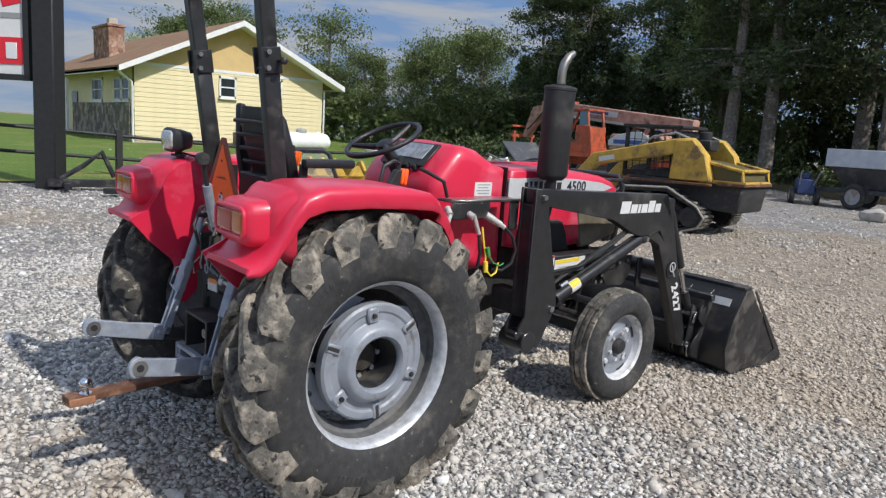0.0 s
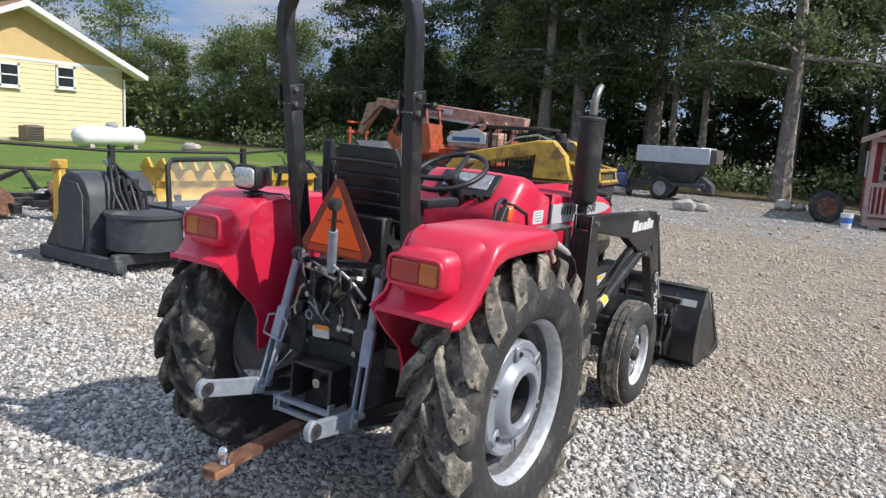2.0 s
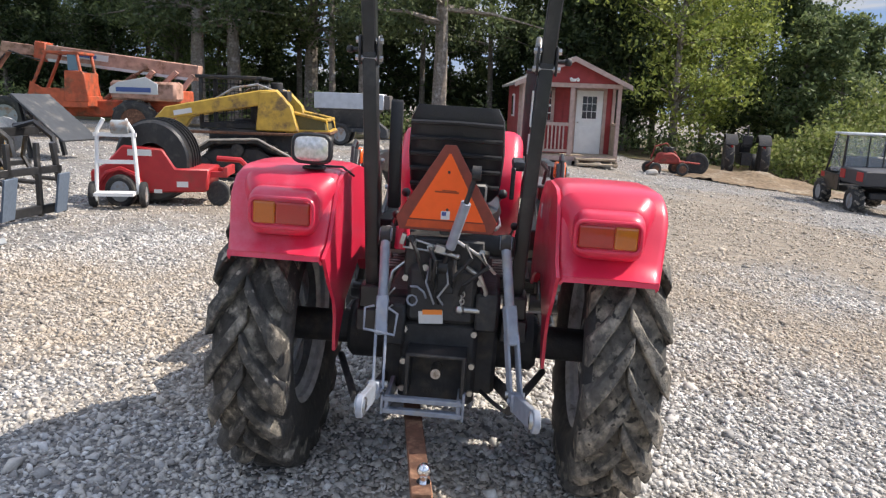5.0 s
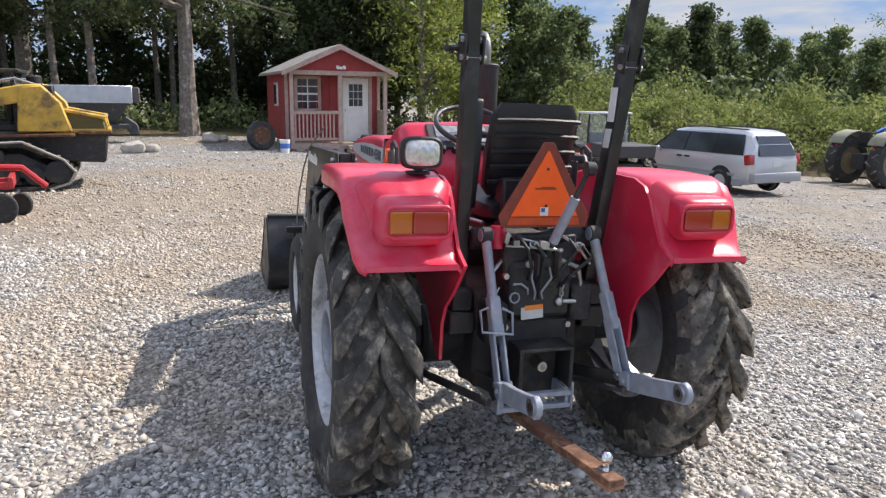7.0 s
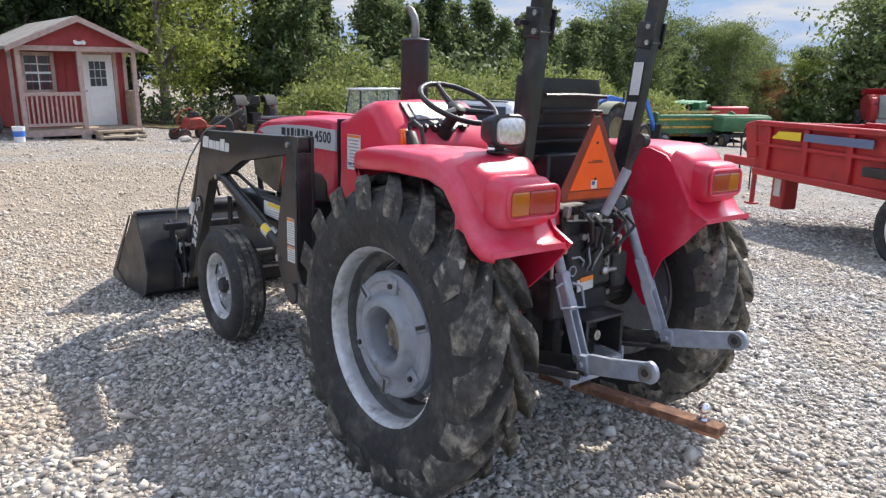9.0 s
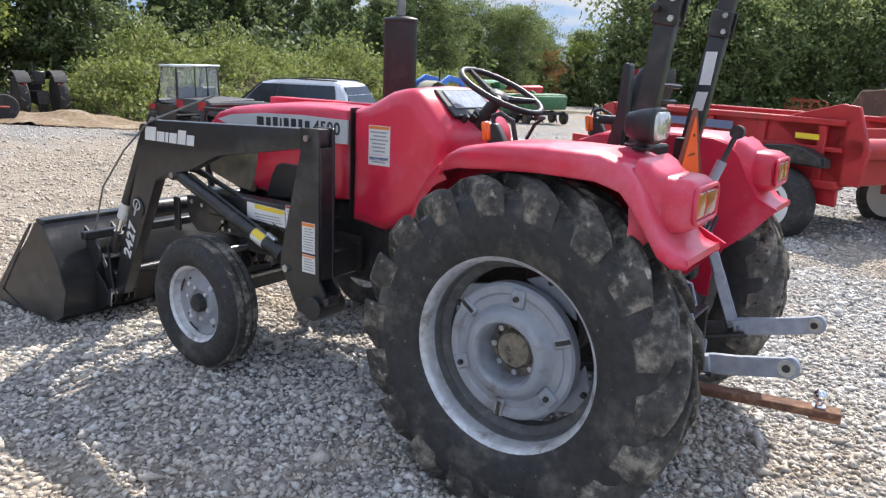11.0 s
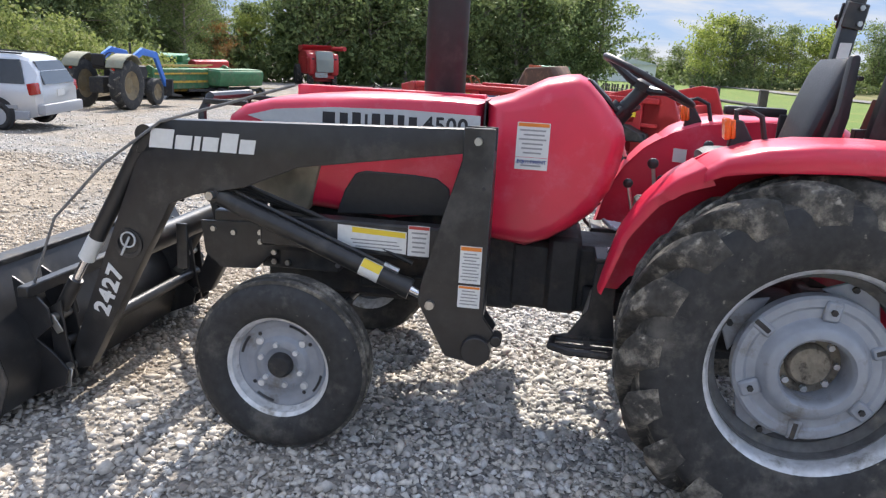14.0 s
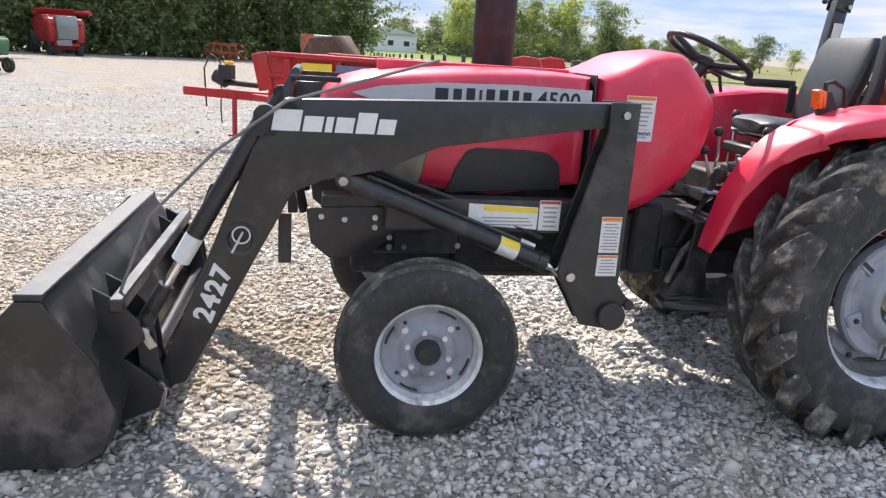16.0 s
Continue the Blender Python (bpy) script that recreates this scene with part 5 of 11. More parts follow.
part("torque_tube", Shape().cyl((-0.56, 2.60, 0.76), (0.56, 2.60, 0.76), 0.055, seg=20), M_BLACK, loader, "black cross tube between the arms")
part("hitch_cross_tube", Shape().cyl((-0.62, 2.955, 0.30), (0.62, 2.955, 0.30), 0.030, seg=16), M_BLACK, loader)
part("front_guard", Shape().tube([(-0.24, 2.40, 0.80), (-0.24, 2.46, 1.05), (-0.24, 2.47, 1.30), (-0.22, 2.44, 1.365), (0.22, 2.44, 1.365), (0.24, 2.47, 1.30), (0.24, 2.46, 1.05), (0.24, 2.40, 0.80)], 0.020, 8), M_BLACK, loader, "black tubular hood guard")
for s in (-1, 1):
    part("guard_brace", Shape().box((s * 0.24, 2.36, 1.345), (0.025, 0.20, 0.022)).bevel(0.004), M_BLACK, loader)
# hoses
for i, dx in enumerate((0.0, 0.022, -0.022)):
    part("hydraulic_hose", Shape().tube([(0.56 + dx, 1.34, 0.73), (0.575 + dx, 1.50, 0.80 + dx), (0.56 + dx, 1.85, 0.92), (0.54, 2.20, 1.06), (0.52, 2.33, 1.06)], 0.011, 8), M_RUBBER, loader)
    part("hydraulic_hose", Shape().tube([(-0.50 + dx, 2.30, 1.02), (-0.52 + dx, 2.15, 1.02 - dx), (-0.52, 1.80, 0.92), (-0.54, 1.45, 0.78)], 0.010, 8), M_RUBBER, loader)
part("hose_loop", Shape().tube([(0.62, 2.30, 1.02), (0.63, 2.40, 1.06), (0.62, 2.48, 0.99), (0.60, 2.45, 0.92)], 0.010, 8), M_RUBBER, loader)
part("hose_loop", Shape().tube([(-0.50, 2.44, 0.95), (-0.48, 2.62, 0.98), (-0.46, 2.74, 0.94), (-0.40, 2.80, 0.80)], 0.009, 8), M_RUBBER, loader)
# the thin level rod up the left arm, with its rope
part("level_rod", Shape().tube([(-0.665, 3.07, 0.50), (-0.655, 2.93, 0.86), (-0.645, 2.70, 1.10), (-0.63, 2.46, 1.28), (-0.60, 1.92, 1.45)], 0.006, 6), mat("dull_cable", (0.16, 0.155, 0.15), 0.6), loader, "thin grey level-indicator rod")
# remote valve and loops on the right
vb = part("valve_bracket", Shape().box((0.475, 0.90, 1.262), (0.13, 0.52, 0.010)).box((0.535, 0.74, 1.215), (0.012, 0.20, 0.085)).box((0.50, 0.86, 1.215), (0.08, 0.10, 0.085)).box((0.52, 1.11, 1.18), (0.012, 0.07, 0.16)).bevel(0.004), M_BLACK_WORN, loader, "black remote valve bracket with couplers")
part("top_plate", Shape().box((0.485, 0.89, 1.270), (0.115, 0.46, 0.005)).bevel(0.002), M_STEEL, vb, "bare bright bracket plate")
M_COUPLER = mat("pale_zinc_fitting", (0.55, 0.54, 0.50), 0.45, metal=0.5, grain=0.25, grain_scale=40, wear=(0.30, 0.27, 0.22), wear_amount=0.4, wear_scale=25)
part("coupler", Shape().cyl((0.54, 0.605, 1.235), (0.575, 0.60, 1.205), 0.017, seg=12).cyl((0.575, 0.60, 1.205), (0.585, 0.575, 1.150), 0.013, 0.010, seg=10), M_COUPLER, vb, "pale elbow coupler")
part("coupler", Shape().cyl((0.54, 0.755, 1.20), (0.575, 0.765, 1.185), 0.019, seg=12).cyl((0.575, 0.765, 1.190), (0.590, 0.795, 1.100), 0.013, 0.011, seg=10), M_COUPLER, vb, "pale elbow coupler")
part("coupler", Shape().cyl((0.555, 0.865, 1.195), (0.595, 0.945, 1.145), 0.021, 0.017, seg=12).cyl((0.595, 0.945, 1.145), (0.603, 0.968, 1.130), 0.013, seg=8), M_COUPLER, vb, "pale quick coupler")
part("loop_hose", Shape().tube([(0.603, 0.965, 1.132), (0.62, 1.015, 1.085), (0.625, 1.045, 1.010), (0.62, 1.025, 0.935), (0.605, 0.975, 0.900), (0.57, 0.93, 0.90)], 0.009, 8), M_RUBBER, vb)
part("loop_hose", Shape().tube([(0.59, 0.795, 1.105), (0.60, 0.805, 1.00), (0.59, 0.80, 0.90), (0.55, 0.74, 0.80), (0.50, 0.66, 0.74)], 0.009, 8), M_RUBBER, vb)
part("loop_hose", Shape().tube([(0.585, 0.575, 1.155), (0.59, 0.56, 1.09), (0.575, 0.57, 1.02), (0.53, 0.62, 0.95), (0.48, 0.70, 0.90)], 0.006, 6), M_RUBBER, vb)
part("dust_cap_cord", Shape().tube([(0.58, 0.825, 1.135), (0.592, 0.832, 1.06), (0.60, 0.846, 0.99), (0.602, 0.850, 0.915), (0.605, 0.895, 0.875), (0.60, 0.935, 0.890), (0.59, 0.955, 0.940)], 0.0055, 6), M_INK_YELLOW, vb, "yellow dust-cap cord")
part("dust_cap", Shape().cyl((0.602, 0.848, 0.955), (0.604, 0.852, 0.900), 0.014, seg=12), M_INK_YELLOW, vb, "yellow dust cap")
M_CAPGREEN = mat("green_rubber_cap", (0.05, 0.28, 0.07), 0.5, grain=0.15, grain_scale=40)
part("dust_cap", Shape().cyl((0.606, 0.850, 1.030), (0.608, 0.862, 0.985), 0.014, 0.011, seg=12), M_CAPGREEN, vb, "green dust cap")
part("dust_cap_cord", Shape().tube([(0.607, 0.86, 0.99), (0.61, 0.90, 0.945), (0.605, 0.955, 0.925), (0.60, 0.985, 0.935)], 0.004, 6), M_CAPGREEN, vb, "green dust-cap cord")
part("dust_cap", Shape().cyl((0.50, 0.66, 1.03), (0.52, 0.69, 0.985), 0.017, seg=12), mat("faded_red_cap", (0.42, 0.05, 0.05), 0.5, grain=0.15), vb, "faded red dust cap")
part("joystick", Shape().tube([(0.47, 0.66, 1.28), (0.48, 0.62, 1.36), (0.44, 0.55, 1.40), (0.36, 0.56, 1.41)], 0.010, 8), M_PLASTIC, vb, "bent black loader lever")

# ---- bucket
bucket = thing("bucket", pose(0, 0, 0), "", "")
bucket.parent = loader
SIDE = [(3.225, 0.62), (3.195, 0.57), (3.075, 0.40), (3.02, 0.22), (3.06, 0.07), (3.16, 0.012), (3.92, 0.012), (3.92, 0.05), (3.42, 0.50), (3.31, 0.62)]
SHELL = [(3.31, 0.62), (3.225, 0.625), (3.195, 0.57), (3.075, 0.40), (3.02, 0.22), (3.06, 0.07), (3.16, 0.014), (3.50, 0.010), (3.93, 0.010)]
for s in (-1, 1):
    part("side_plate", Shape().prism(SIDE, "x", min(s * 0.893, s * 0.905), max(s * 0.893, s * 0.905)).bevel(0.003), M_BLACK_WORN, bucket, "scuffed black bucket side plate")
    part("side_edge", Shape().prism([(3.92, 0.008), (3.92, 0.055), (3.36, 0.61), (3.335, 0.61), (3.80, 0.10), (3.55, 0.008)], "x", min(s * 0.905, s * 0.913), max(s * 0.905, s * 0.913)).bevel(0.002), M_BLACK_WORN, bucket)
rows = []
for i, (y, z) in enumerate(SHELL):
    a = Vector(SHELL[max(0, i - 1)])
    b = Vector(SHELL[min(len(SHELL) - 1, i + 1)])
    d = (b - a).normalized()
    nrm = Vector((d.y, -d.x)) * 0.010
    rows.append([Vector((-0.893, y, z)), Vector((0.893, y, z)), Vector((0.893, y - nrm.x, z - nrm.y)), Vector((-0.893, y - nrm.x, z - nrm.y))])
part("shell", Shape().loft(rows), M_BLACK, bucket, "black bucket shell, scuffed inside")
part("top_lip", Shape().box((0, 3.265, 0.632), (1.786, 0.095, 0.026)).bevel(0.005), M_BLACK_WORN, bucket, "folded top edge, worn grey")
part("cutting_edge", Shape().box((0, 3.90, 0.014), (1.826, 0.12, 0.014)).bevel(0.004), M_STEEL, bucket, "bare steel cutting edge")
for s in (-1, 1):
    for x in (0.50, 0.685):
        part("back_bracket", Shape().prism([(3.13, 0.60), (3.06, 0.56), (2.975, 0.47), (2.96, 0.40), (3.04, 0.33), (2.95, 0.26), (2.90, 0.20), (2.92, 0.13), (3.08, 0.06)], "x", s * x, s * x + 0.014).bevel(0.002), M_BLACK, bucket)
part("back_tube", Shape().box((0, 3.035, 0.555), (1.50, 0.05, 0.05)).bevel(0.006), M_BLACK, bucket)
part("bucket_label", Shape().box((0.80, 3.068, 0.545), (0.14, 0.004, 0.055), turn(-22, 0, 0)), M_DECAL_GREY, bucket, "small pale label")

# ---- rear linkage
hitch = thing("three_point_hitch", pose(0, 0, 0), "", "")
hitch.parent = tractor
part("rear_cover", Shape().box((0, -0.27, 0.60), (0.34, 0.12, 0.36)).box((0, -0.26, 0.90), (0.30, 0.20, 0.24)).bevel(0.02), M_CAST, hitch, "black rear cover")
part("shaft_guard", Shape().prism([(-0.13, 0.68), (0.13, 0.68), (0.13, 0.50), (0.11, 0.50), (0.11, 0.665), (-0.11, 0.665), (-0.11, 0.50), (-0.13, 0.50)], "y", -0.46, -0.30).bevel(0.004), M_BLACK_WORN, hitch, "worn black drive-shaft guard")
part("drive_shaft", Shape().cyl((0, -0.30, 0.585), (0, -0.42, 0.585), 0.022, seg=12), M_STEEL, hitch)
part("rocker_shaft", Shape().cyl((-0.30, -0.24, 1.10), (0.30, -0.24, 1.10), 0.045).box((0, -0.22, 1.04), (0.34, 0.22, 0.18)).bevel(0.008), M_CAST, hitch)
for s in (-1, 1):
    X = lambda v: s * v
    top = Vector((X(0.258), -0.315, 1.13))
    part("lift_arm", Shape().loft([[Vector((X(0.245) + a, -0.16, 1.09 + b)) for a, b in ((-0.02, -0.045), (0.02, -0.045), (0.02, 0.045), (-0.02, 0.045))], [top + Vector((a, 0, b)) for a, b in ((-0.014, -0.025), (0.014, -0.025), (0.014, 0.025), (-0.014, 0.025))]]).cyl(top + Vector((-0.022, 0, 0)), top + Vector((0.022, 0, 0)), 0.034).bevel(0.003), M_CAST, hitch)
    low = Vector((X(0.286) + 0.055, -0.52, 0.565))
    d = low - top
    rod = part("lift_rod", Shape().cyl(top + d * 0.04, top + d * 0.48, 0.021, seg=14).cyl(top + d * 0.0 + Vector((-0.025, 0, 0)), top + Vector((0.025, 0, 0)), 0.028), M_LINK, hitch, "grey lift rod")
    part("rod_box", Shape().box(top + d * 0.55, (0.052, 0.046, 0.16), along(d)).bevel(0.006), M_LINK, rod)
    for e in (-1, 1):
        part("rod_fork", Shape().box(top + d * 0.82 + Vector((e * 0.021, 0, 0)), (0.012, 0.040, 0.26), along(d)).bevel(0.003), M_LINK, rod)
    part("fork_pin", Shape().cyl(low + Vector((-0.04, 0, 0)), low + Vector((0.04, 0, 0)), 0.013), M_STEEL, rod)
    if s < 0:
        part("crank_handle", Shape().tube([top + d * 0.48 + Vector((-0.03, -0.02, 0)), top + d * 0.50 + Vector((-0.07, -0.02, 0)), top + d * 0.64 + Vector((-0.07, -0.02, 0)), top + d * 0.66 + Vector((0.06, -0.03, 0)), top + d * 0.52 + Vector((0.07, -0.03, 0)), top + d * 0.49 + Vector((0.03, -0.02, 0))], 0.006, 6), M_LINK, rod)
    a, b = Vector((X(0.24), -0.02, 0.44)), Vector((X(0.3215) + 0.0765, -0.845, 0.612))
    dd = (b - a)
    arm = part("lower_link", Shape().box(a + dd * 0.42, (0.022, 0.058, dd.length * 0.80), along(dd)).bevel(0.006), M_CAST, hitch, "black lower link arm")
    # flat grey end with its ball eye
    m = along(dd)
    end = Shape()
    ux = dd.normalized()
    uz = Vector((1, 0, 0)).cross(ux).normalized()
    if uz.z < 0:
        uz = -uz
    c0 = b - ux * 0.27
    outline = [c0 + ux * p + uz * q for p, q in ((-0.03, 0.020), (0.0, 0.040), (0.10, 0.034), (0.26, 0.036))]
    outline += [b + ux * 0.046 * math.cos(t) + uz * 0.046 * math.sin(t) for t in (math.pi * 0.38, math.pi * 0.25, math.pi * 0.12, 0, -math.pi * 0.12, -math.pi * 0.25, -math.pi * 0.38)]
    outline += [c0 + ux * p + uz * q for p, q in ((0.26, -0.038), (0.10, -0.040), (0.0, -0.040), (-0.03, -0.020))]
    end.loft([[p + Vector((-0.013, 0, 0)) for p in outline], [p + Vector((0.013, 0, 0)) for p in outline]])
    part("link_end", end.bevel(0.003), M_LINK, arm, "grey painted link end")
    part("ball_eye", Shape().cyl(b + Vector((-0.020, 0, 0)), b + Vector((0.020, 0, 0)), 0.031, seg=24), M_STEEL, arm, "bright ball eye")
    part("eye_hole", Shape().cyl(b + Vector((-0.0215, 0, 0)), b + Vector((0.0215, 0, 0)), 0.015, seg=20), M_INK, arm, "dark eye hole")
    part("link_clamp", Shape().box(c0 + ux * -0.03, (0.05, 0.07, 0.06), m).cyl(c0 + ux * -0.03 + Vector((-0.035, 0, 0)), c0 + ux * -0.03 + Vector((0.035, 0, 0)), 0.012).bevel(0.005), M_LINK, arm)
    part("check_chain", Shape().tube([(X(0.20), -0.30, 0.48), (X(0.25), -0.45, 0.50), (X(0.295), -0.60, 0.53)], 0.009, 6), M_CAST, hitch)
    part("stabiliser_bar", Shape().cyl((X(0.50), 0.02, 0.47), (X(0.315), -0.58, 0.52), 0.017, seg=10), M_CAST, hitch)
# top link, folded up against the triangle
p0, p1 = Vector((0.0, -0.36, 1.02)), Vector((0.115, -0.485, 1.42))
d = p1 - p0
tl = part("top_link", Shape().cyl(p0 + d * 0.22, p0 + d * 0.70, 0.021, seg=16), M_LINK, hitch, "grey top link standing upright")
part("threaded_end", Shape().cyl(p0 + d * 0.70, p1, 0.011, seg=12), M_CAST, tl)
part("threaded_end", Shape().cyl(p0 + d * 0.02, p0 + d * 0.22, 0.013, seg=12), M_CAST, tl)
part("link_eye", Shape().cyl(p1 + Vector((-0.018, 0, 0)), p1 + Vector((0.018, 0, 0)), 0.028, seg=18), M_CAST, tl)
part("link_eye", Shape().cyl(p0 + Vector((-0.02, 0, 0)), p0 + Vector((0.02, 0, 0)), 0.028, seg=18), M_CAST, tl)
part("turning_bar", Shape().tube([p0 + d * 0.30 + Vector((0.02, -0.01, 0)), p0 + d * 0.24 + Vector((0.12, 0.0, -0.03)), p0 + d * 0.20 + Vector((0.20, 0.02, -0.09))], 0.007, 8), M_STEEL, tl, "thin bright turning bar")
part("top_link_bracket", Shape().box((0.0, -0.34, 0.985), (0.10, 0.06, 0.14)).box((-0.05, -0.37, 1.02), (0.014, 0.10, 0.09)).box((0.05, -0.37, 1.02), (0.014, 0.10, 0.09)).bevel(0.004), M_CAST, hitch)
part("linkage_plate", Shape().tube([(-0.165, -0.352, 1.132), (-0.10, -0.358, 1.118), (-0.01, -0.365, 1.098)], 0.0055, 6).tube([(-0.178, -0.352, 1.128), (-0.176, -0.352, 1.090), (-0.10, -0.358, 1.086), (0.0, -0.365, 1.078)], 0.0055, 6).box((-0.178, -0.352, 1.125), (0.020, 0.03, 0.045), turn(0, 15, 0)).box((-0.135, -0.352, 1.106), (0.028, 0.03, 0.030)).bevel(0.002), M_STEEL, hitch, "bare steel linkage yoke")
part("yoke_clevis", Shape().box((-0.015, -0.372, 1.096), (0.045, 0.04, 0.034), turn(0, 10, 0)).cyl((-0.045, -0.38, 1.088), (0.06, -0.395, 1.076), 0.008, seg=8).ball((0.06, -0.395, 1.076), 0.013, 10).bevel(0.003), M_STEEL, hitch, "bright clevis and pin")
for k in range(5):
    c = Vector((0.088 + 0.003 * (k % 2), -0.372, 0.872 + 0.015 * k))
    part("chain_link", Shape().tube([c + Vector((0.009 * math.cos(t) * (k % 2), 0.009 * math.cos(t) * (1 - k % 2), 0.012 * math.sin(t))) for t in (0, 0.8, 1.57, 2.4, 3.14, 3.9, 4.71, 5.5)], 0.0035, 6, closed=True), M_STEEL, hitch)
for k, x in enumerate((-0.055, -0.02, 0.015)):
    part("control_cable", Shape().tube([(x, -0.372, 1.03), (x + 0.012 * (k - 1), -0.392, 0.96), (x * 0.4 - 0.02, -0.385, 0.90), (-0.03 + 0.02 * k, -0.355, 0.86)], 0.005, 6), M_RUBBER if k % 2 else M_LINK, hitch)
part("dust_plug", Shape().cyl((-0.075, -0.372, 1.015), (-0.07, -0.345, 1.015), 0.014, seg=10).cyl((-0.035, -0.376, 1.008), (-0.03, -0.345, 1.008), 0.017, seg=6), M_STEEL, hitch, "bright pipe ends")
part("keeper_loop", Shape().tube([(-0.135, -0.36, 0.93), (-0.105, -0.375, 0.935), (-0.075, -0.375, 0.915), (-0.065, -0.36, 0.885)], 0.005, 6).tube([(-0.125 + 0.022 * math.cos(t), -0.358, 0.872 + 0.022 * math.sin(t)) for t in (0, 0.8, 1.57, 2.4, 3.14, 3.9, 4.71, 5.5)], 0.005, 6, closed=True), M_LINK, hitch)
part("data_plate", Shape().box((-0.040, -0.362, 0.806), (0.105, 0.006, 0.052), turn(0, -4, 0)).bevel(0.001), M_DECAL_GREY, hitch, "pale data plate")
part("data_plate_band", Shape().box((-0.034, -0.3655, 0.830), (0.085, 0.004, 0.020), turn(0, -4, 0)), M_INK_ORANGE, hitch, "orange caution strip")
part("breather", Shape().cyl((0.085, -0.362, 0.850), (0.168, -0.36, 0.848), 0.012).ball((0.082, -0.366, 0.850), 0.022, 12), M_STEEL, hitch)
for x, z in ((0.16, 0.74), (-0.16, 0.74), (0.16, 0.60), (-0.16, 0.60), (0.16, 0.48), (-0.16, 0.48), (0.17, 0.96), (-0.17, 0.96)):
    part("cover_bolt", Shape().cyl((x * 0.95, -0.345, z), (x * 0.95, -0.325, z), 0.014, seg=6), M_STEEL, hitch)
for k, (x, z) in enumerate(((-0.14, 1.13), (-0.06, 1.10), (0.09, 1.12), (0.16, 1.09))):
    part("pipe_fitting", Shape().cyl((x, -0.37, z), (x + 0.02 * (k % 2), -0.33, z - 0.01), 0.017, seg=6).cyl((x, -0.40, z + 0.005), (x, -0.37, z), 0.011, seg=10), M_STEEL if k % 2 else M_CAST, hitch)
    part("hydraulic_hose", Shape().tube([(x, -0.40, z + 0.005), (x + 0.03, -0.43, z - 0.04), (x * 0.6, -0.42, z - 0.12), (x * 0.5, -0.36, z - 0.18)], 0.008, 8), M_RUBBER, hitch)
part("filter_can", Shape().cyl((-0.19, -0.28, 1.07), (-0.19, -0.28, 1.16), 0.035, 0.030, seg=18), M_RED, hitch, "small red filler can")
part("hydraulic_pipe", Shape().tube([(-0.17, -0.30, 1.02), (-0.22, -0.33, 0.98), (-0.24, -0.34, 0.88), (-0.22, -0.33, 0.80)], 0.009, 8), M_STEEL, hitch)
part("hydraulic_pipe", Shape().tube([(0.10, -0.34, 1.02), (0.16, -0.38, 1.0), (0.19, -0.36, 0.93), (0.17, -0.33, 0.84)], 0.010, 8), M_STEEL, hitch)
part("wire_loop", Shape().tube([(-0.20, -0.36, 0.92), (-0.235, -0.38, 0.88), (-0.23, -0.38, 0.83), (-0.205, -0.37, 0.85)], 0.004, 6), M_STEEL, hitch)
# rear battery-like box and brackets left of the cover
part("auxiliary_box", Shape().box((-0.20, -0.30, 0.76), (0.10, 0.12, 0.18)).bevel(0.012), M_CAST, hitch)
part("valve_box", Shape().box((0.20, -0.30, 0.84), (0.10, 0.14, 0.16)).bevel(0.012), M_CAST, hitch)
# drawbar
fr = part("drawbar_frame", Shape().box((-0.045, -0.45, 0.478), (0.36, 0.03, 0.022)).box((-0.045, -0.45, 0.425), (0.36, 0.03, 0.022)).box((-0.22, -0.45, 0.452), (0.012, 0.04, 0.085)).box((0.13, -0.45, 0.465), (0.012, 0.04, 0.12)).box((-0.20, -0.25, 0.455), (0.02, 0.42, 0.08)).box((0.11, -0.25, 0.455), (0.02, 0.42, 0.08)).bevel(0.003), M_LINK, hitch, "worn grey drawbar frame")
db = part("drawbar", Shape().box((-0.050, -0.62, 0.375), (0.075, 0.82, 0.032), turn(-1.0, 0, 9)).bevel(0.004), M_RUST, hitch, "rusty steel drawbar")
part("drawbar_end", Shape().box((0.008, -0.97, 0.372), (0.078, 0.11, 0.036), turn(-1, 0, 9)).bevel(0.004), mat("orange_rust", (0.33, 0.155, 0.085), 0.85, grain=0.3, grain_scale=30, wear=(0.16, 0.08, 0.05), wear_amount=0.45, wear_scale=14, bump=0.25), db, "fresher orange rust at the bar end")
part("tow_ball", Shape().cyl((0.0126, -0.945, 0.385), (0.0126, -0.945, 0.40), 0.026).cyl((0.0126, -0.945, 0.40), (0.0126, -0.945, 0.425), 0.014).ball((0.0126, -0.945, 0.442), 0.0255, 18), M_CHROME, db, "chrome tow ball")


# ---------------------------------------------------------------- ground sheets
def ground_grid(xs, ys, lift=0.0, keep=None):
    s = Shape()
    n = len(ys)
    v = [(x, y, ground_z(x, y) + lift) for x in xs for y in ys]
    f = [(i * n + j, (i + 1) * n + j, (i + 1) * n + j + 1, i * n + j + 1) for i in range(len(xs) - 1) for j in range(n - 1)]
    if keep:
        f = [q for q in f if keep((v[q[0]][0] + v[q[2]][0]) / 2, (v[q[0]][1] + v[q[2]][1]) / 2)]
        used = sorted({i for q in f for i in q})
        back = {o: k for k, o in enumerate(used)}
        v, f = [v[i] for i in used], [tuple(back[i] for i in q) for q in f]
    return s.faces(v, f)


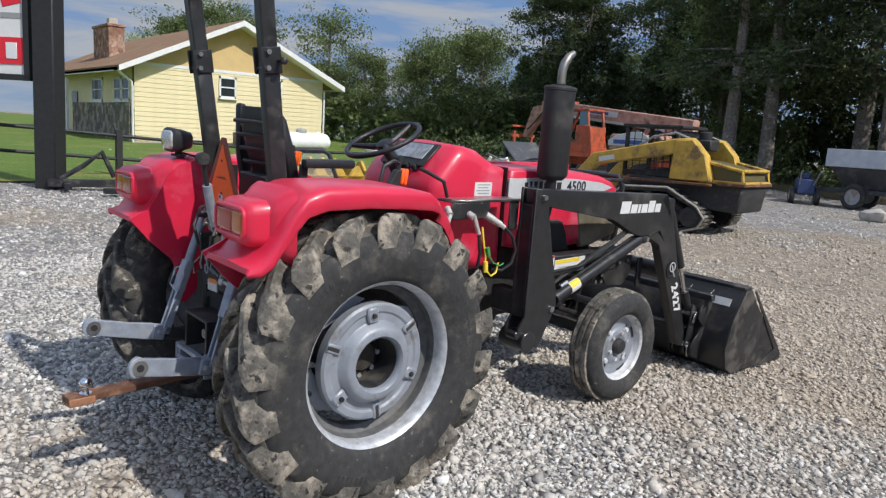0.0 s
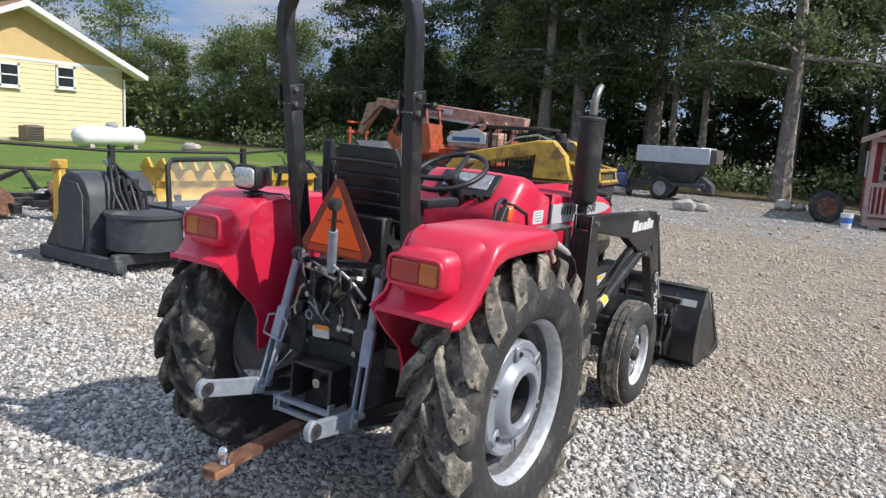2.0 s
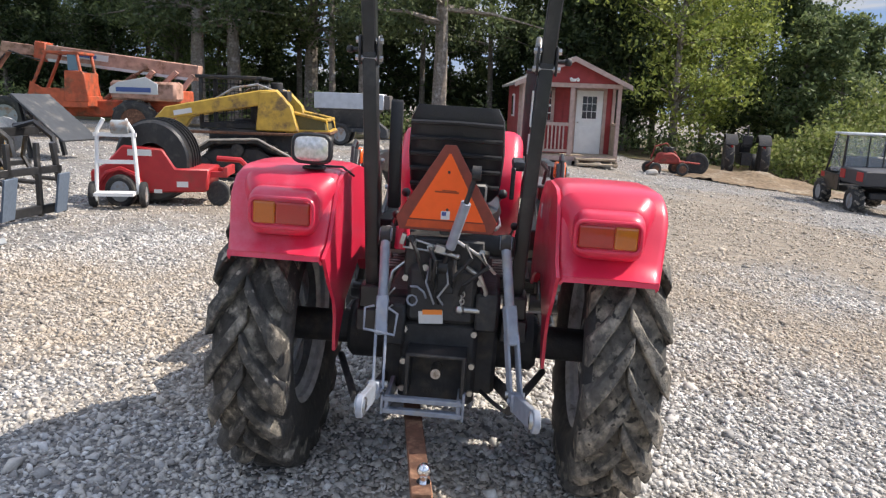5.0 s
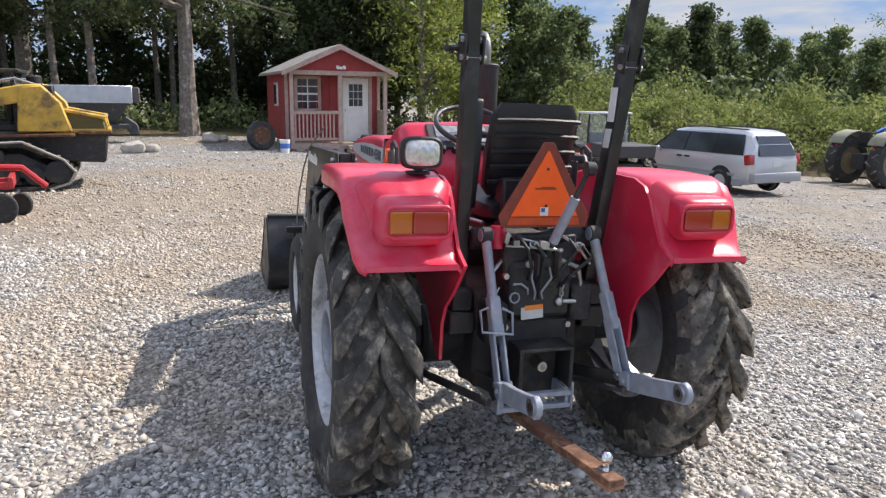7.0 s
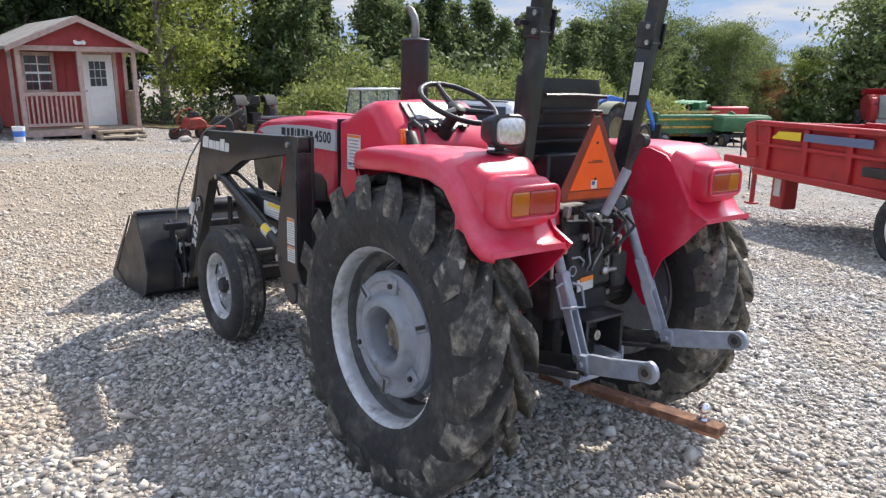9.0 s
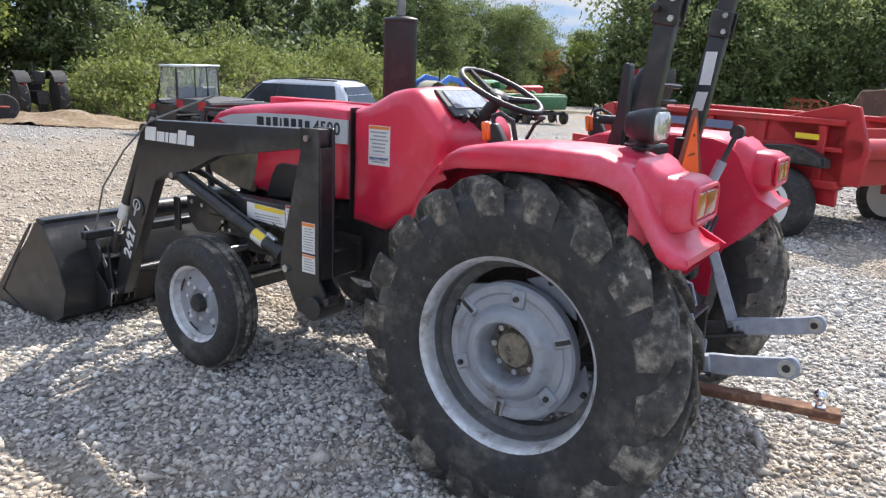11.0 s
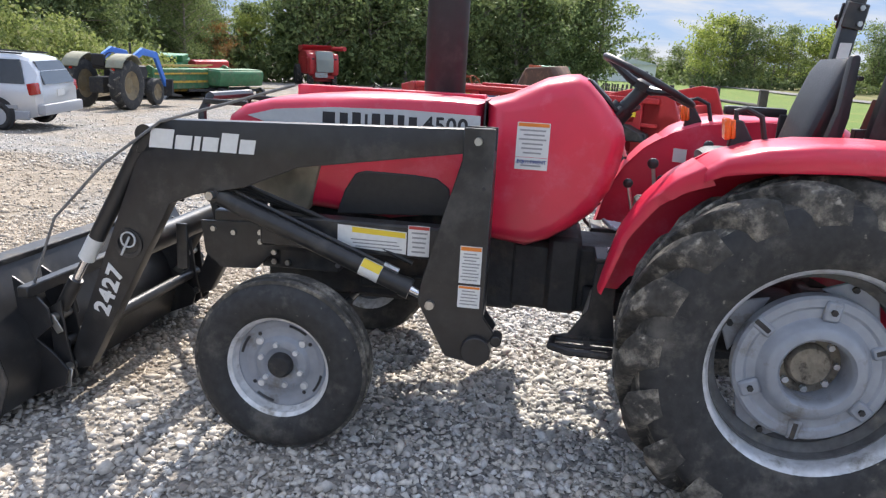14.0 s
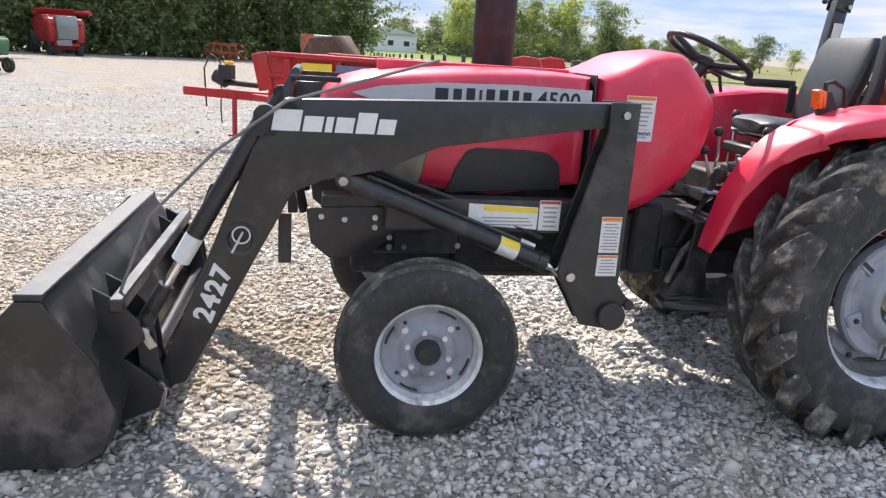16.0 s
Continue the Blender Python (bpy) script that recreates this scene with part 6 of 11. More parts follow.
STONES = ((0.30, 0.286, 0.265), (0.215, 0.208, 0.196), (0.38, 0.364, 0.344), (0.14, 0.136, 0.132), (0.28, 0.26, 0.233), (0.33, 0.30, 0.265), (0.20, 0.197, 0.192))
M_GRAVEL = stone_mat("crushed_limestone", STONES, 40.0, bump=0.7, dirt=(0.305, 0.252, 0.19), dirt_amount=0.75)
M_GRASS = mat("mown_grass", (0.105, 0.165, 0.030), 0.9, grain=0.45, grain_scale=18, wear=(0.21, 0.20, 0.06), wear_amount=0.5, wear_scale=0.5, bump=0.8, bump_scale=60, spec=0.2)
M_FIELD = mat("dry_field_grass", (0.14, 0.14, 0.048), 0.9, grain=0.4, grain_scale=6, wear=(0.19, 0.165, 0.075), wear_amount=0.6, wear_scale=0.12, bump=0.8, bump_scale=20, spec=0.2)
M_SHADE_SOIL = mat("leaf_litter_soil", (0.10, 0.075, 0.045), 0.95, grain=0.5, grain_scale=12, wear=(0.09, 0.11, 0.03), wear_amount=0.55, wear_scale=0.8, bump=0.9, bump_scale=25, spec=0.2)
M_DIRT = mat("bare_brown_dirt", (0.205, 0.150, 0.098), 0.95, grain=0.45, grain_scale=9, wear=(0.30, 0.25, 0.185), wear_amount=0.5, wear_scale=1.3, bump=0.6, bump_scale=30, spec=0.2)
M_ASPHALT = mat("pale_road_surface", (0.21, 0.20, 0.185), 0.95, grain=0.2, grain_scale=8, spec=0.15)
xs = sorted(set(list(np.linspace(-400, -60, 6)) + list(np.linspace(-60, 60, 61)) + list(np.linspace(-4.5, 4.5, 19)) + list(np.linspace(60, 400, 69)) + list(np.linspace(-130, -60, 29)) + list(np.linspace(400, 1600, 11))))
ys = sorted(set(list(np.linspace(-700, -240, 5)) + list(np.linspace(-240, -40, 41)) + list(np.linspace(-40, 60, 26)) + list(np.linspace(-3, 6, 19)) + list(np.linspace(60, 1500, 10))))
solo("ground", ground_grid(xs, ys), M_GRAVEL, "pale crushed-limestone gravel yard with tan dusty patches", "ground", kind="structure", smooth=60)
fine = lambda a, b, n: list(np.linspace(a, b, n))
wob = lambda y: 0.9 * noise.noise(Vector((0.3, y * 0.35, 0))) + 0.35 * noise.noise(Vector((4.3, y * 1.3, 0)))
solo("lawn", ground_grid(fine(-400, -125, 20) + fine(-120, -11.5, 160), fine(-60, 44, 130), 0.03, lambda x, y: x < -12.3 + wob(y) - max(0, y - 14) * 0.75), M_GRASS, "bright mown lawn behind the black fence", "lawn", kind="structure", smooth=60)
solo("wood_floor", ground_grid(fine(-40, 60, 130), fine(20, 60, 70), 0.035, lambda x, y: y > 26.0 + 1.5 * wob(x * 0.8) - 0.02 * x + (3.0 if 2 < x < 6 else 0)), M_SHADE_SOIL, "shaded litter-strewn soil under the trees", "soil", kind="structure", smooth=60)
solo("field", ground_grid(sorted(fine(-2, 26, 120) + fine(26.5, 420, 200)), sorted(fine(-240, -11, 60) + fine(-10.8, 0, 90)), 0.035, lambda x, y: y < -2.2 + 0.6 * wob(x) - max(0, 8 - x) * 0.5 - max(0, 5.6 - x) * 2.2), M_GRASS, "green grass verge and field beyond the post fence", "field", kind="structure", smooth=60)
ROAD = ((260, -22), (225, -30), (188, -39), (152, -46), (130, -52), (103, -60), (80, -71), (58, -90))
road_y = lambda x: float(np.interp(x, [p[0] for p in ROAD[::-1]], [p[1] for p in ROAD[::-1]]))
solo("dry_field", ground_grid(fine(58, 420, 90), fine(-240, -10, 70), 0.09, lambda x, y: y < road_y(x) - 2.0), M_FIELD, "tan dry grass field beyond the road", "field", kind="structure", smooth=60)
solo("road", Shape().loft([[Vector((x, y - 3.6, ground_z(x, y - 3.6) + 0.22)), Vector((x, y + 3.6, ground_z(x, y + 3.6) + 0.22))] for x, y in [(u, road_y(u)) for u in range(58, 261, 6)]], caps=False, closed=False), M_ASPHALT, "pale paved road crossing the fields", "road", kind="structure")
heap = ground_grid(fine(5.4, 13, 60), fine(17.5, 24.5, 50), 0.02, lambda x, y: (x - 9.2) ** 2 / 12 + (y - 20.8) ** 2 / 7 < 1 + 0.7 * noise.noise(Vector((x, y, 0))))
for q in heap.bm.verts:
    k = max(0.0, 1 - (q.co.x - 9.2) ** 2 / 12 - (q.co.y - 20.8) ** 2 / 7)
    q.co.z += 0.30 * k * max(0.0, 0.5 + noise.noise(q.co * 0.9)) + 0.05 * min(1.0, 4 * k) * (0.5 + noise.noise(q.co * 3.1))
solo("bare_patch", heap, M_DIRT, "low lumpy heap of bare brown dirt", "soil", kind="structure", smooth=60)

# gravel: loose stones, thick round the tractor and thinning outward
def stones(count, rmin, rmax, size, seed, power):
    g = np.random.default_rng(seed)
    base = np.array([(1, 0, 0), (-1, 0, 0), (0, 1, 0), (0, -1, 0), (0, 0, 1), (0, 0, -1)], float)
    tri = np.array([(0, 2, 4), (2, 1, 4), (1, 3, 4), (3, 0, 4), (2, 0, 5), (1, 2, 5), (3, 1, 5), (0, 3, 5)])
    a = g.uniform(0, 2 * np.pi, count)
    r = rmin + (rmax - rmin) * g.uniform(0, 1, count) ** power
    cx, cy = 0.1 + r * np.cos(a), 0.6 + r * np.sin(a) * 1.12
    k = size * g.lognormal(0, 0.36, count)
    sc = np.stack([k * g.uniform(0.75, 1.35, count), k * g.uniform(0.7, 1.1, count), k * g.uniform(0.45, 0.8, count)], 1)
    sh = base[None] * g.uniform(0.75, 1.3, (count, len(base), 1)) + g.uniform(-0.38, 0.38, (count, len(base), 3))
    v = sh * sc[:, None, :]
    yaw, tip = g.uniform(0, 2 * np.pi, count), g.normal(0, 0.5, count)
    c, s = np.cos(tip)[:, None], np.sin(tip)[:, None]
    y2, z2 = v[..., 1] * c - v[..., 2] * s, v[..., 1] * s + v[..., 2] * c
    c, s = np.cos(yaw)[:, None], np.sin(yaw)[:, None]
    x3, y3 = v[..., 0] * c - y2 * s, v[..., 0] * s + y2 * c
    gz = ground_levels(cx, cy)
    v = np.stack([x3 + cx[:, None], y3 + cy[:, None], z2 + (gz + 0.25 * sc[:, 2])[:, None]], 2)
    f = (tri[None] + (np.arange(count) * len(base))[:, None, None]).reshape(-1, 3)
    me = bpy.data.meshes.new("gravel")
    me.vertices.add(count * len(base))
    me.vertices.foreach_set("co", v.reshape(-1))
    me.loops.add(f.size)
    me.loops.foreach_set("vertex_index", f.reshape(-1).astype(np.int32))
    me.polygons.add(len(f))
    me.polygons.foreach_set("loop_start", (np.arange(len(f)) * 3).astype(np.int32))
    me.update(calc_edges=True)
    return me


def pebble_mat():
    m = bpy.data.materials.new("limestone_chips")
    m.use_nodes = True
    n, l = m.node_tree.nodes, m.node_tree.links
    p = n["Principled BSDF"]
    p.inputs["Roughness"].default_value = 0.92
    p.inputs["Specular IOR Level"].default_value = 0.25
    g = n.new("ShaderNodeNewGeometry")
    r = n.new("ShaderNodeValToRGB")
    e = r.color_ramp.elements
    e[0].color, e[1].color = (0.17, 0.165, 0.16, 1), (0.78, 0.755, 0.71, 1)
    for pos, c in ((0.20, (0.365, 0.348, 0.322)), (0.45, (0.52, 0.49, 0.447)), (0.70, (0.60, 0.555, 0.49)), (0.85, (0.465, 0.456, 0.445))):
        q = e.new(pos)
        q.color = (*c, 1)
    l.new(g.outputs["Random Per Island"], r.inputs[0])
    tc = n.new("ShaderNodeTexCoord")
    x = n.new("ShaderNodeMix")
    x.data_type = "RGBA"
    l.new(dust_cover(n, l, tc, 0.62), x.inputs["Factor"])
    l.new(r.outputs[0], x.inputs["A"])
    x.inputs["B"].default_value = (0.42, 0.33, 0.23, 1)
    t = n.new("ShaderNodeTexNoise")
    t.inputs["Scale"].default_value = 90
    l.new(tc.outputs["Object"], t.inputs["Vector"])
    mr = n.new("ShaderNodeMapRange")
    mr.inputs["To Min"].default_value, mr.inputs["To Max"].default_value = 0.72, 1.28
    l.new(t.outputs["Fac"], mr.inputs["Value"])
    sc = n.new("ShaderNodeVectorMath")
    sc.operation = "SCALE"
    l.new(x.outputs["Result"], sc.inputs[0])
    l.new(mr.outputs[0], sc.inputs["Scale"])
    l.new(sc.outputs[0], p.inputs["Base Color"])
    return m


M_CHIPS = pebble_mat()
for cnt, r0, r1, size, seed, power in ((140000, 0.0, 5.4, 0.0135, 3, 0.72), (62000, 4.6, 11.0, 0.0165, 4, 0.95), (52000, 8.5, 27.0, 0.021, 5, 1.35)):
    me = stones(cnt, r0, r1, size, seed, power)
    me.materials.append(M_CHIPS)
    tagged(new("gravel_stones", me), "loose pale grey limestone chips on the yard", "gravel", kind="stuff")


# ---------------------------------------------------------------- trees
M_BARK = mat("grey_brown_bark", (0.20, 0.17, 0.145), 0.95, grain=0.45, grain_scale=10, wear=(0.36, 0.33, 0.30), wear_amount=0.5, wear_scale=3, bump=0.9, bump_scale=16, spec=0.2)
M_PINE = leaf_mat("pine_needles", (0.039, 0.061, 0.028), (0.145, 0.178, 0.073))
M_CEDAR = leaf_mat("cedar_foliage", (0.060, 0.092, 0.040), (0.235, 0.285, 0.115))
# Leaf colour darkened to stand for the shade inside the tree line.
M_SHADE_CEDAR = leaf_mat("shade_toned_cedar_foliage", (0.026, 0.044, 0.021), (0.098, 0.128, 0.050))
M_OAK = leaf_mat("dark_green_leaves", (0.070, 0.105, 0.036), (0.235, 0.285, 0.105))
M_LIGHT = leaf_mat("yellow_green_leaves", (0.13, 0.18, 0.035), (0.44, 0.48, 0.12))
M_AUTUMN = leaf_mat("turning_orange_leaves", (0.20, 0.14, 0.04), (0.42, 0.21, 0.08), (0.46, 0.16, 0.08))
M_BUSH = leaf_mat("bramble_leaves", (0.120, 0.160, 0.042), (0.345, 0.39, 0.12), (0.40, 0.38, 0.20))


def leaf_cards(centres, size, per, spread, g):
    """Small folded leaf clumps, per of them round every centre."""
    n = len(centres) * per
    c = np.repeat(np.asarray(centres), per, 0) + g.normal(0, 1, (n, 3)) * spread * np.array([1, 1, 0.7])
    d = g.normal(0, 1, (n, 3))
    d /= np.linalg.norm(d, axis=1)[:, None]
    e = g.normal(0, 1, (n, 3))
    e -= d * (d * e).sum(1)[:, None]
    e /= np.linalg.norm(e, axis=1)[:, None]
    k = size * g.uniform(0.6, 1.4, n)[:, None]
    u, w = d * k, e * k * 0.55
    nrm = np.cross(d, e) * k * 0.30
    v = np.stack([c - u, c - w * 0.9 + nrm * 0.4, c + u, c + w + nrm * 0.4], 1).reshape(-1, 3)
    q = np.arange(n)[:, None] * 4
    return v, np.hstack([q, q + 1, q + 2, q + 3])


def foliage_part(name, v, f, material, parent, label=""):
    me = bpy.data.meshes.new(name)
    me.from_pydata(v.tolist(), [], f.tolist())
    me.materials.append(material)
    ob = new(name, me)
    ob.parent = parent
    return tagged(ob, label)


def make_tree(kind, seed, height, material, label, far=False, stout=1.0):
    """One tree at the origin: a bent tapering trunk with limbs, and a crown of leaf clumps with gaps."""
    g = np.random.default_rng(seed)
    t = thing("pine_tree" if kind == "pine" else "cedar_tree" if kind == "cedar" else "broadleaf_tree", pose(0, 0, 0), label, "tree")
    wood = Shape()
    r0 = height * (0.023 if kind == "pine" else 0.018) * stout
    n = 9
    pts = [Vector((0.25 * math.sin(0.7 * i + seed) * (i / n) ** 1.1, 0.22 * math.cos(0.9 * i + seed) * (i / n), height * 0.97 * i / (n - 1) - 0.15)) for i in range(n)]
    wood.tube(pts, [r0 * (1.25 if i == 0 else 1 - 0.85 * i / (n - 1)) for i in range(n)], 9)
    cs = []
    limbs = {"pine": 34, "cedar": 56, "broad": 40}[kind]
    for i in range(limbs):
        u = g.uniform(0, 1)
        if kind == "pine":
            z = height * (0.30 + 0.68 * u)
            ln = height * (0.10 + 0.20 * (1 - u) ** 0.8) * g.uniform(0.6, 1.2)
            up = g.uniform(-0.12, 0.22)
        elif kind == "cedar":
            z = height * (0.06 + 0.92 * u)
            ln = height * (0.03 + 0.24 * (1 - u) ** 0.9) * g.uniform(0.7, 1.15)
            up = g.uniform(0.1, 0.5)
        else:
            z = height * (0.13 + 0.72 * u)
            ln = height * (0.11 + 0.27 * math.sin(math.pi * min(1, 0.18 + u * 0.74))) * g.uniform(0.55, 1.15)
            up = g.uniform(0.1, 0.8)
        a = g.uniform(0, 2 * math.pi)
        k = min(n - 2, int(z / (height * 0.97) * (n - 1)))
        s = pts[k].lerp(pts[k + 1], max(0.0, min(1.0, (z + 0.15) / (height * 0.97) * (n - 1) - k)))
        d = Vector((math.cos(a), math.sin(a), up)).normalized()
        e = s + d * ln
        e.z += (-0.05 if kind == "pine" else 0.0) * ln
        rr = r0 * 0.30 * (1 - 0.6 * u)
        wood.tube([s, s.lerp(e, 0.5) + Vector((0, 0, 0.04 * ln)), e], [rr, rr * 0.65, rr * 0.2], 5)
        steps = {"pine": 7, "cedar": 6, "broad": 6 if far else 8}[kind]
        for j in range(steps):
            w = 0.30 + 0.74 * j / (steps - 1)
            c = s.lerp(e, w)
            sp = ln * (0.13 if kind == "pine" else 0.16 if kind == "cedar" else 0.20)
            cs.append((c.x + g.normal(0, sp), c.y + g.normal(0, sp), c.z + g.normal(0, sp * (0.45 if kind == "pine" else 0.8))))
    part("trunk", wood, M_BARK, t, "rough grey-brown trunk and limbs")
    per, size, spread = {"pine": (46, 0.092, 0.21), "cedar": (18, 0.125, 0.26), "broad": (15, 0.155, 0.33) if far else (36, 0.082, 0.25)}[kind]
    k = height / 9.0
    v, f = leaf_cards(cs, size * (0.75 + 0.25 * k), per, spread * k ** 0.8, g)
    foliage_part("crown", v, f, material, t)
    return t


pines = [make_tree("pine", 11 + i, 15.0, M_PINE, "tall pine with a bare lower trunk and dark needles") for i in range(1)]
slim_pines = [make_tree("pine", 14 + i, 15.0, M_PINE, "slender pine with a bare lower trunk", stout=0.55) for i in range(2)]
cedars = [make_tree("cedar", 21 + i, 8.0, M_CEDAR, "dense dark green cedar at the yard's edge") for i in range(3)]
# Cedar models with shade put into the leaf colour.
shade_cedars = [make_tree("cedar", 24 + i, 8.5, M_SHADE_CEDAR, "dense cedar under the pines, shade put into its leaf colour") for i in range(2)]
oaks = [make_tree("broad", 31 + i, 9.5, M_OAK, "dark green broadleaf tree in the tree line") for i in range(3)]
limes = [make_tree("broad", 41 + i, 9.0, M_LIGHT, "sunlit yellow-green broadleaf tree") for i in range(2)]
# Oak leaves paled to put distance haze into the colour.
M_HAZE_OAK = leaf_mat("haze_paled_oak_leaves", (0.085, 0.125, 0.048), (0.28, 0.325, 0.13))
far_oaks = [make_tree("broad", 61 + i, 9.5, M_HAZE_OAK, "broadleaf tree far off, haze paled into its leaf colour", True) for i in range(3)]
far_limes = [make_tree("broad", 65 + i, 9.0, M_LIGHT, "yellow-green broadleaf tree far off", True) for i in range(2)]
autumn = [make_tree("broad", 51, 8.0, M_AUTUMN, "broadleaf tree turning orange") ]
used_models = set()


def plant(models, x, y, scale, g, group):
    t = models[int(g.integers(0, len(models)))]
    m = pose(x, y, ground_z(x, y) - 0.05, 0, 0, float(g.uniform(0, 360))) @ Matrix.Diagonal((scale * float(g.uniform(0.9, 1.12)), scale * float(g.uniform(0.9, 1.12)), scale, 1))
    if t.name not in used_models:
        used_models.add(t.name)
        t.matrix_basis = m
        return tagged(t, group=group)
    c = copy_thing(t, pose(0, 0, 0))
    c.matrix_basis = m
    return tagged(c, group=group)


def belt(a, b, count, models, lo, hi, jitter, seed, group):
    g = np.random.default_rng(seed)
    for i in range(count):
        u = (i + 0.5) / count
        x = a[0] + (b[0] - a[0]) * u + float(g.normal(0, jitter))
        y = a[1] + (b[1] - a[1]) * u + float(g.normal(0, jitter))
        plant(models, x, y, float(g.uniform(lo, hi)), g, group)


gp = np.random.default_rng(77)
plant(pines, -2.05, 26.6, 1.02, gp, "pines at the yard's edge")
belt((-13, 29), (-5.0, 31), 5, slim_pines + pines, 0.85, 1.0, 0.8, 61, "pines at the yard's edge")
belt((-31, 34.5), (-16, 35.5), 7, slim_pines, 0.75, 0.95, 1.0, 80, "pines at the yard's edge")
belt((-16, 35), (4, 35), 7, slim_pines, 0.8, 1.0, 1.0, 62, "pines at the yard's edge")
belt((-36, 37), (-15, 38), 9, shade_cedars + oaks[:1], 0.6, 0.9, 1.0, 63, "tree line behind the yard")
belt((-14, 38), (6, 38.5), 9, shade_cedars, 0.65, 0.9, 1.0, 79, "tree line behind the yard")
belt((-28, 33.5), (-13, 33.5), 7, oaks[:1] + shade_cedars, 0.75, 0.95, 0.8, 73, "tree line behind the yard")
belt((-90, 28), (-50, 33), 6, limes + oaks, 1.2, 1.5, 1.5, 64, "trees behind the house")
belt((-56, 34), (-30, 37), 13, oaks + cedars, 0.75, 1.05, 1.2, 65, "trees behind the house")
plant(limes, 8.3, 30.6, 1.25, gp, "trees behind the shed")
plant(limes, 10.3, 33.2, 1.0, gp, "trees behind the shed")
belt((2.5, 31.5), (6.5, 32.5), 3, shade_cedars, 0.9, 1.1, 0.5, 66, "trees behind the shed")
belt((3, 36), (16, 38), 6, oaks + shade_cedars, 1.0, 1.25, 1.0, 67, "trees behind the shed")
belt((11.8, 32), (28, 34.8), 14, cedars + cedars + shade_cedars[:1], 0.85, 1.12, 0.9, 68, "tree line behind the mound")
belt((29, 35), (46, 37), 14, cedars, 0.85, 1.1, 0.9, 75, "tree line behind the mound")
plant(oaks, 55, 39, 0.92, gp, "turning trees behind the machines")
plant(limes, 83, 38.5, 0.95, gp, "turning trees behind the machines")
belt((46, 37.5), (78, 42), 20, oaks + cedars, 0.95, 1.25, 1.2, 69, "turning trees behind the machines")
belt((73, 39.5), (78, 40), 2, autumn, 0.82, 0.9, 0.4, 70, "turning trees behind the machines")
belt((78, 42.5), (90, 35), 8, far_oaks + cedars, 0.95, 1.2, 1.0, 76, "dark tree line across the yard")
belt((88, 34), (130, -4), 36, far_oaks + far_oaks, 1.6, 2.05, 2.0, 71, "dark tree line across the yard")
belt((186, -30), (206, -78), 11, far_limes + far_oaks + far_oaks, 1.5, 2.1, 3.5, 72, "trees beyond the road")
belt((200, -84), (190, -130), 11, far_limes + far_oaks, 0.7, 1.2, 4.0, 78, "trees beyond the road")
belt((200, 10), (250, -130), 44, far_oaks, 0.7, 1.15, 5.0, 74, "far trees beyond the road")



def thicket(a, b, count, depth, high, size, per, material, seed, name, label):
    """Bushes and low branches that close the foot of a tree line."""
    g = np.random.default_rng(seed)
    cs = []
    for i in range(count):
        u = float(g.uniform(0, 1))
        x, y = a[0] + (b[0] - a[0]) * u, a[1] + (b[1] - a[1]) * u
        x, y = x + float(g.normal(0, depth)), y + float(g.normal(0, depth))
        top = high * (0.65 + 0.7 * noise.noise(Vector((x * 0.25, y * 0.25, seed))))
        cs.append((x, y, ground_z(x, y) + float(g.uniform(0.05, 1)) * max(0.3, top)))
    v, f = leaf_cards(cs, size, per, size * 1.9, g)
    me = bpy.data.meshes.new(name)
    me.from_pydata(v.tolist(), [], f.tolist())
    me.materials.append(material)
    tagged(new(name, me), label, "bushes", kind="stuff")


thicket((78, 41), (130, -4), 1700, 1.6, 9.0, 0.36, 10, M_OAK, 81, "thicket", "dark bushes closing the foot of the far tree line")
thicket((38, 36), (78, 42), 1100, 1.2, 6.0, 0.32, 9, M_OAK, 82, "thicket", "green bushes under the trees behind the machines")
thicket((-62, 33), (-30, 36), 500, 1.2, 4.5, 0.28, 9, M_OAK, 83, "thicket", "dark bushes under the trees beyond the lawn")
thicket((-15, 38), (8, 38.5), 900, 1.0, 4.8, 0.22, 10, M_SHADE_CEDAR, 88, "thicket", "dark bushes behind the shed")
thicket((-38, 37.5), (-15, 38), 800, 1.0, 5.2, 0.22, 10, M_SHADE_CEDAR, 87, "thicket", "dark bushes and low boughs behind the pines")
thicket((14, 31.5), (40, 34.5), 700, 1.0, 5.0, 0.24, 9, M_CEDAR, 84, "thicket", "dark green bushes and low boughs behind the bank")
thicket((182, -26), (200, -120), 520, 3.0, 3.2, 0.5, 8, M_OAK, 85, "thicket", "pale bushes along the far side of the road")
thicket((198, 14), (250, -130), 900, 3.0, 6.0, 0.8, 8, M_OAK, 86, "thicket", "hazy green woodland on the horizon")

# rough grass along the verge
g = np.random.default_rng(95)
tufts = []
while len(tufts) < 2600:
    x, y = float(5.5 + 34 * g.uniform(0, 1) ** 1.6), float(g.uniform(-9, -1.5))
    if y < -2.0 + 0.6 * wob(x) - max(0, 8 - x) * 0.5:
        tufts.append((x, y, ground_z(x, y) + 0.07))
v, f = leaf_cards(tufts, 0.075, 7, 0.06, g)
me = bpy.data.meshes.new("grass_tufts")
me.from_pydata(v.tolist(), [], f.tolist())
me.materials.append(M_BUSH)
tagged(new("grass_tufts", me), "dry yellow-green grass tufts along the verge", "grass", kind="stuff")

# overgrown bank behind the parked cars
def bank_z(x, y):
    cy = 25.5 - 0.10 * (x - 8)
    along_x = max(0.0, min(1.0, (x - 10.4) / 4.0)) * max(0.0, min(1.0, (36 - x) / 8.0))
    d = (y - cy) / 5.2
    return 2.05 * along_x ** 0.7 * max(0.0, 1 - d * d) * (1 + 0.45 * noise.noise(Vector((x * 0.30, y * 0.30, 2.0))))


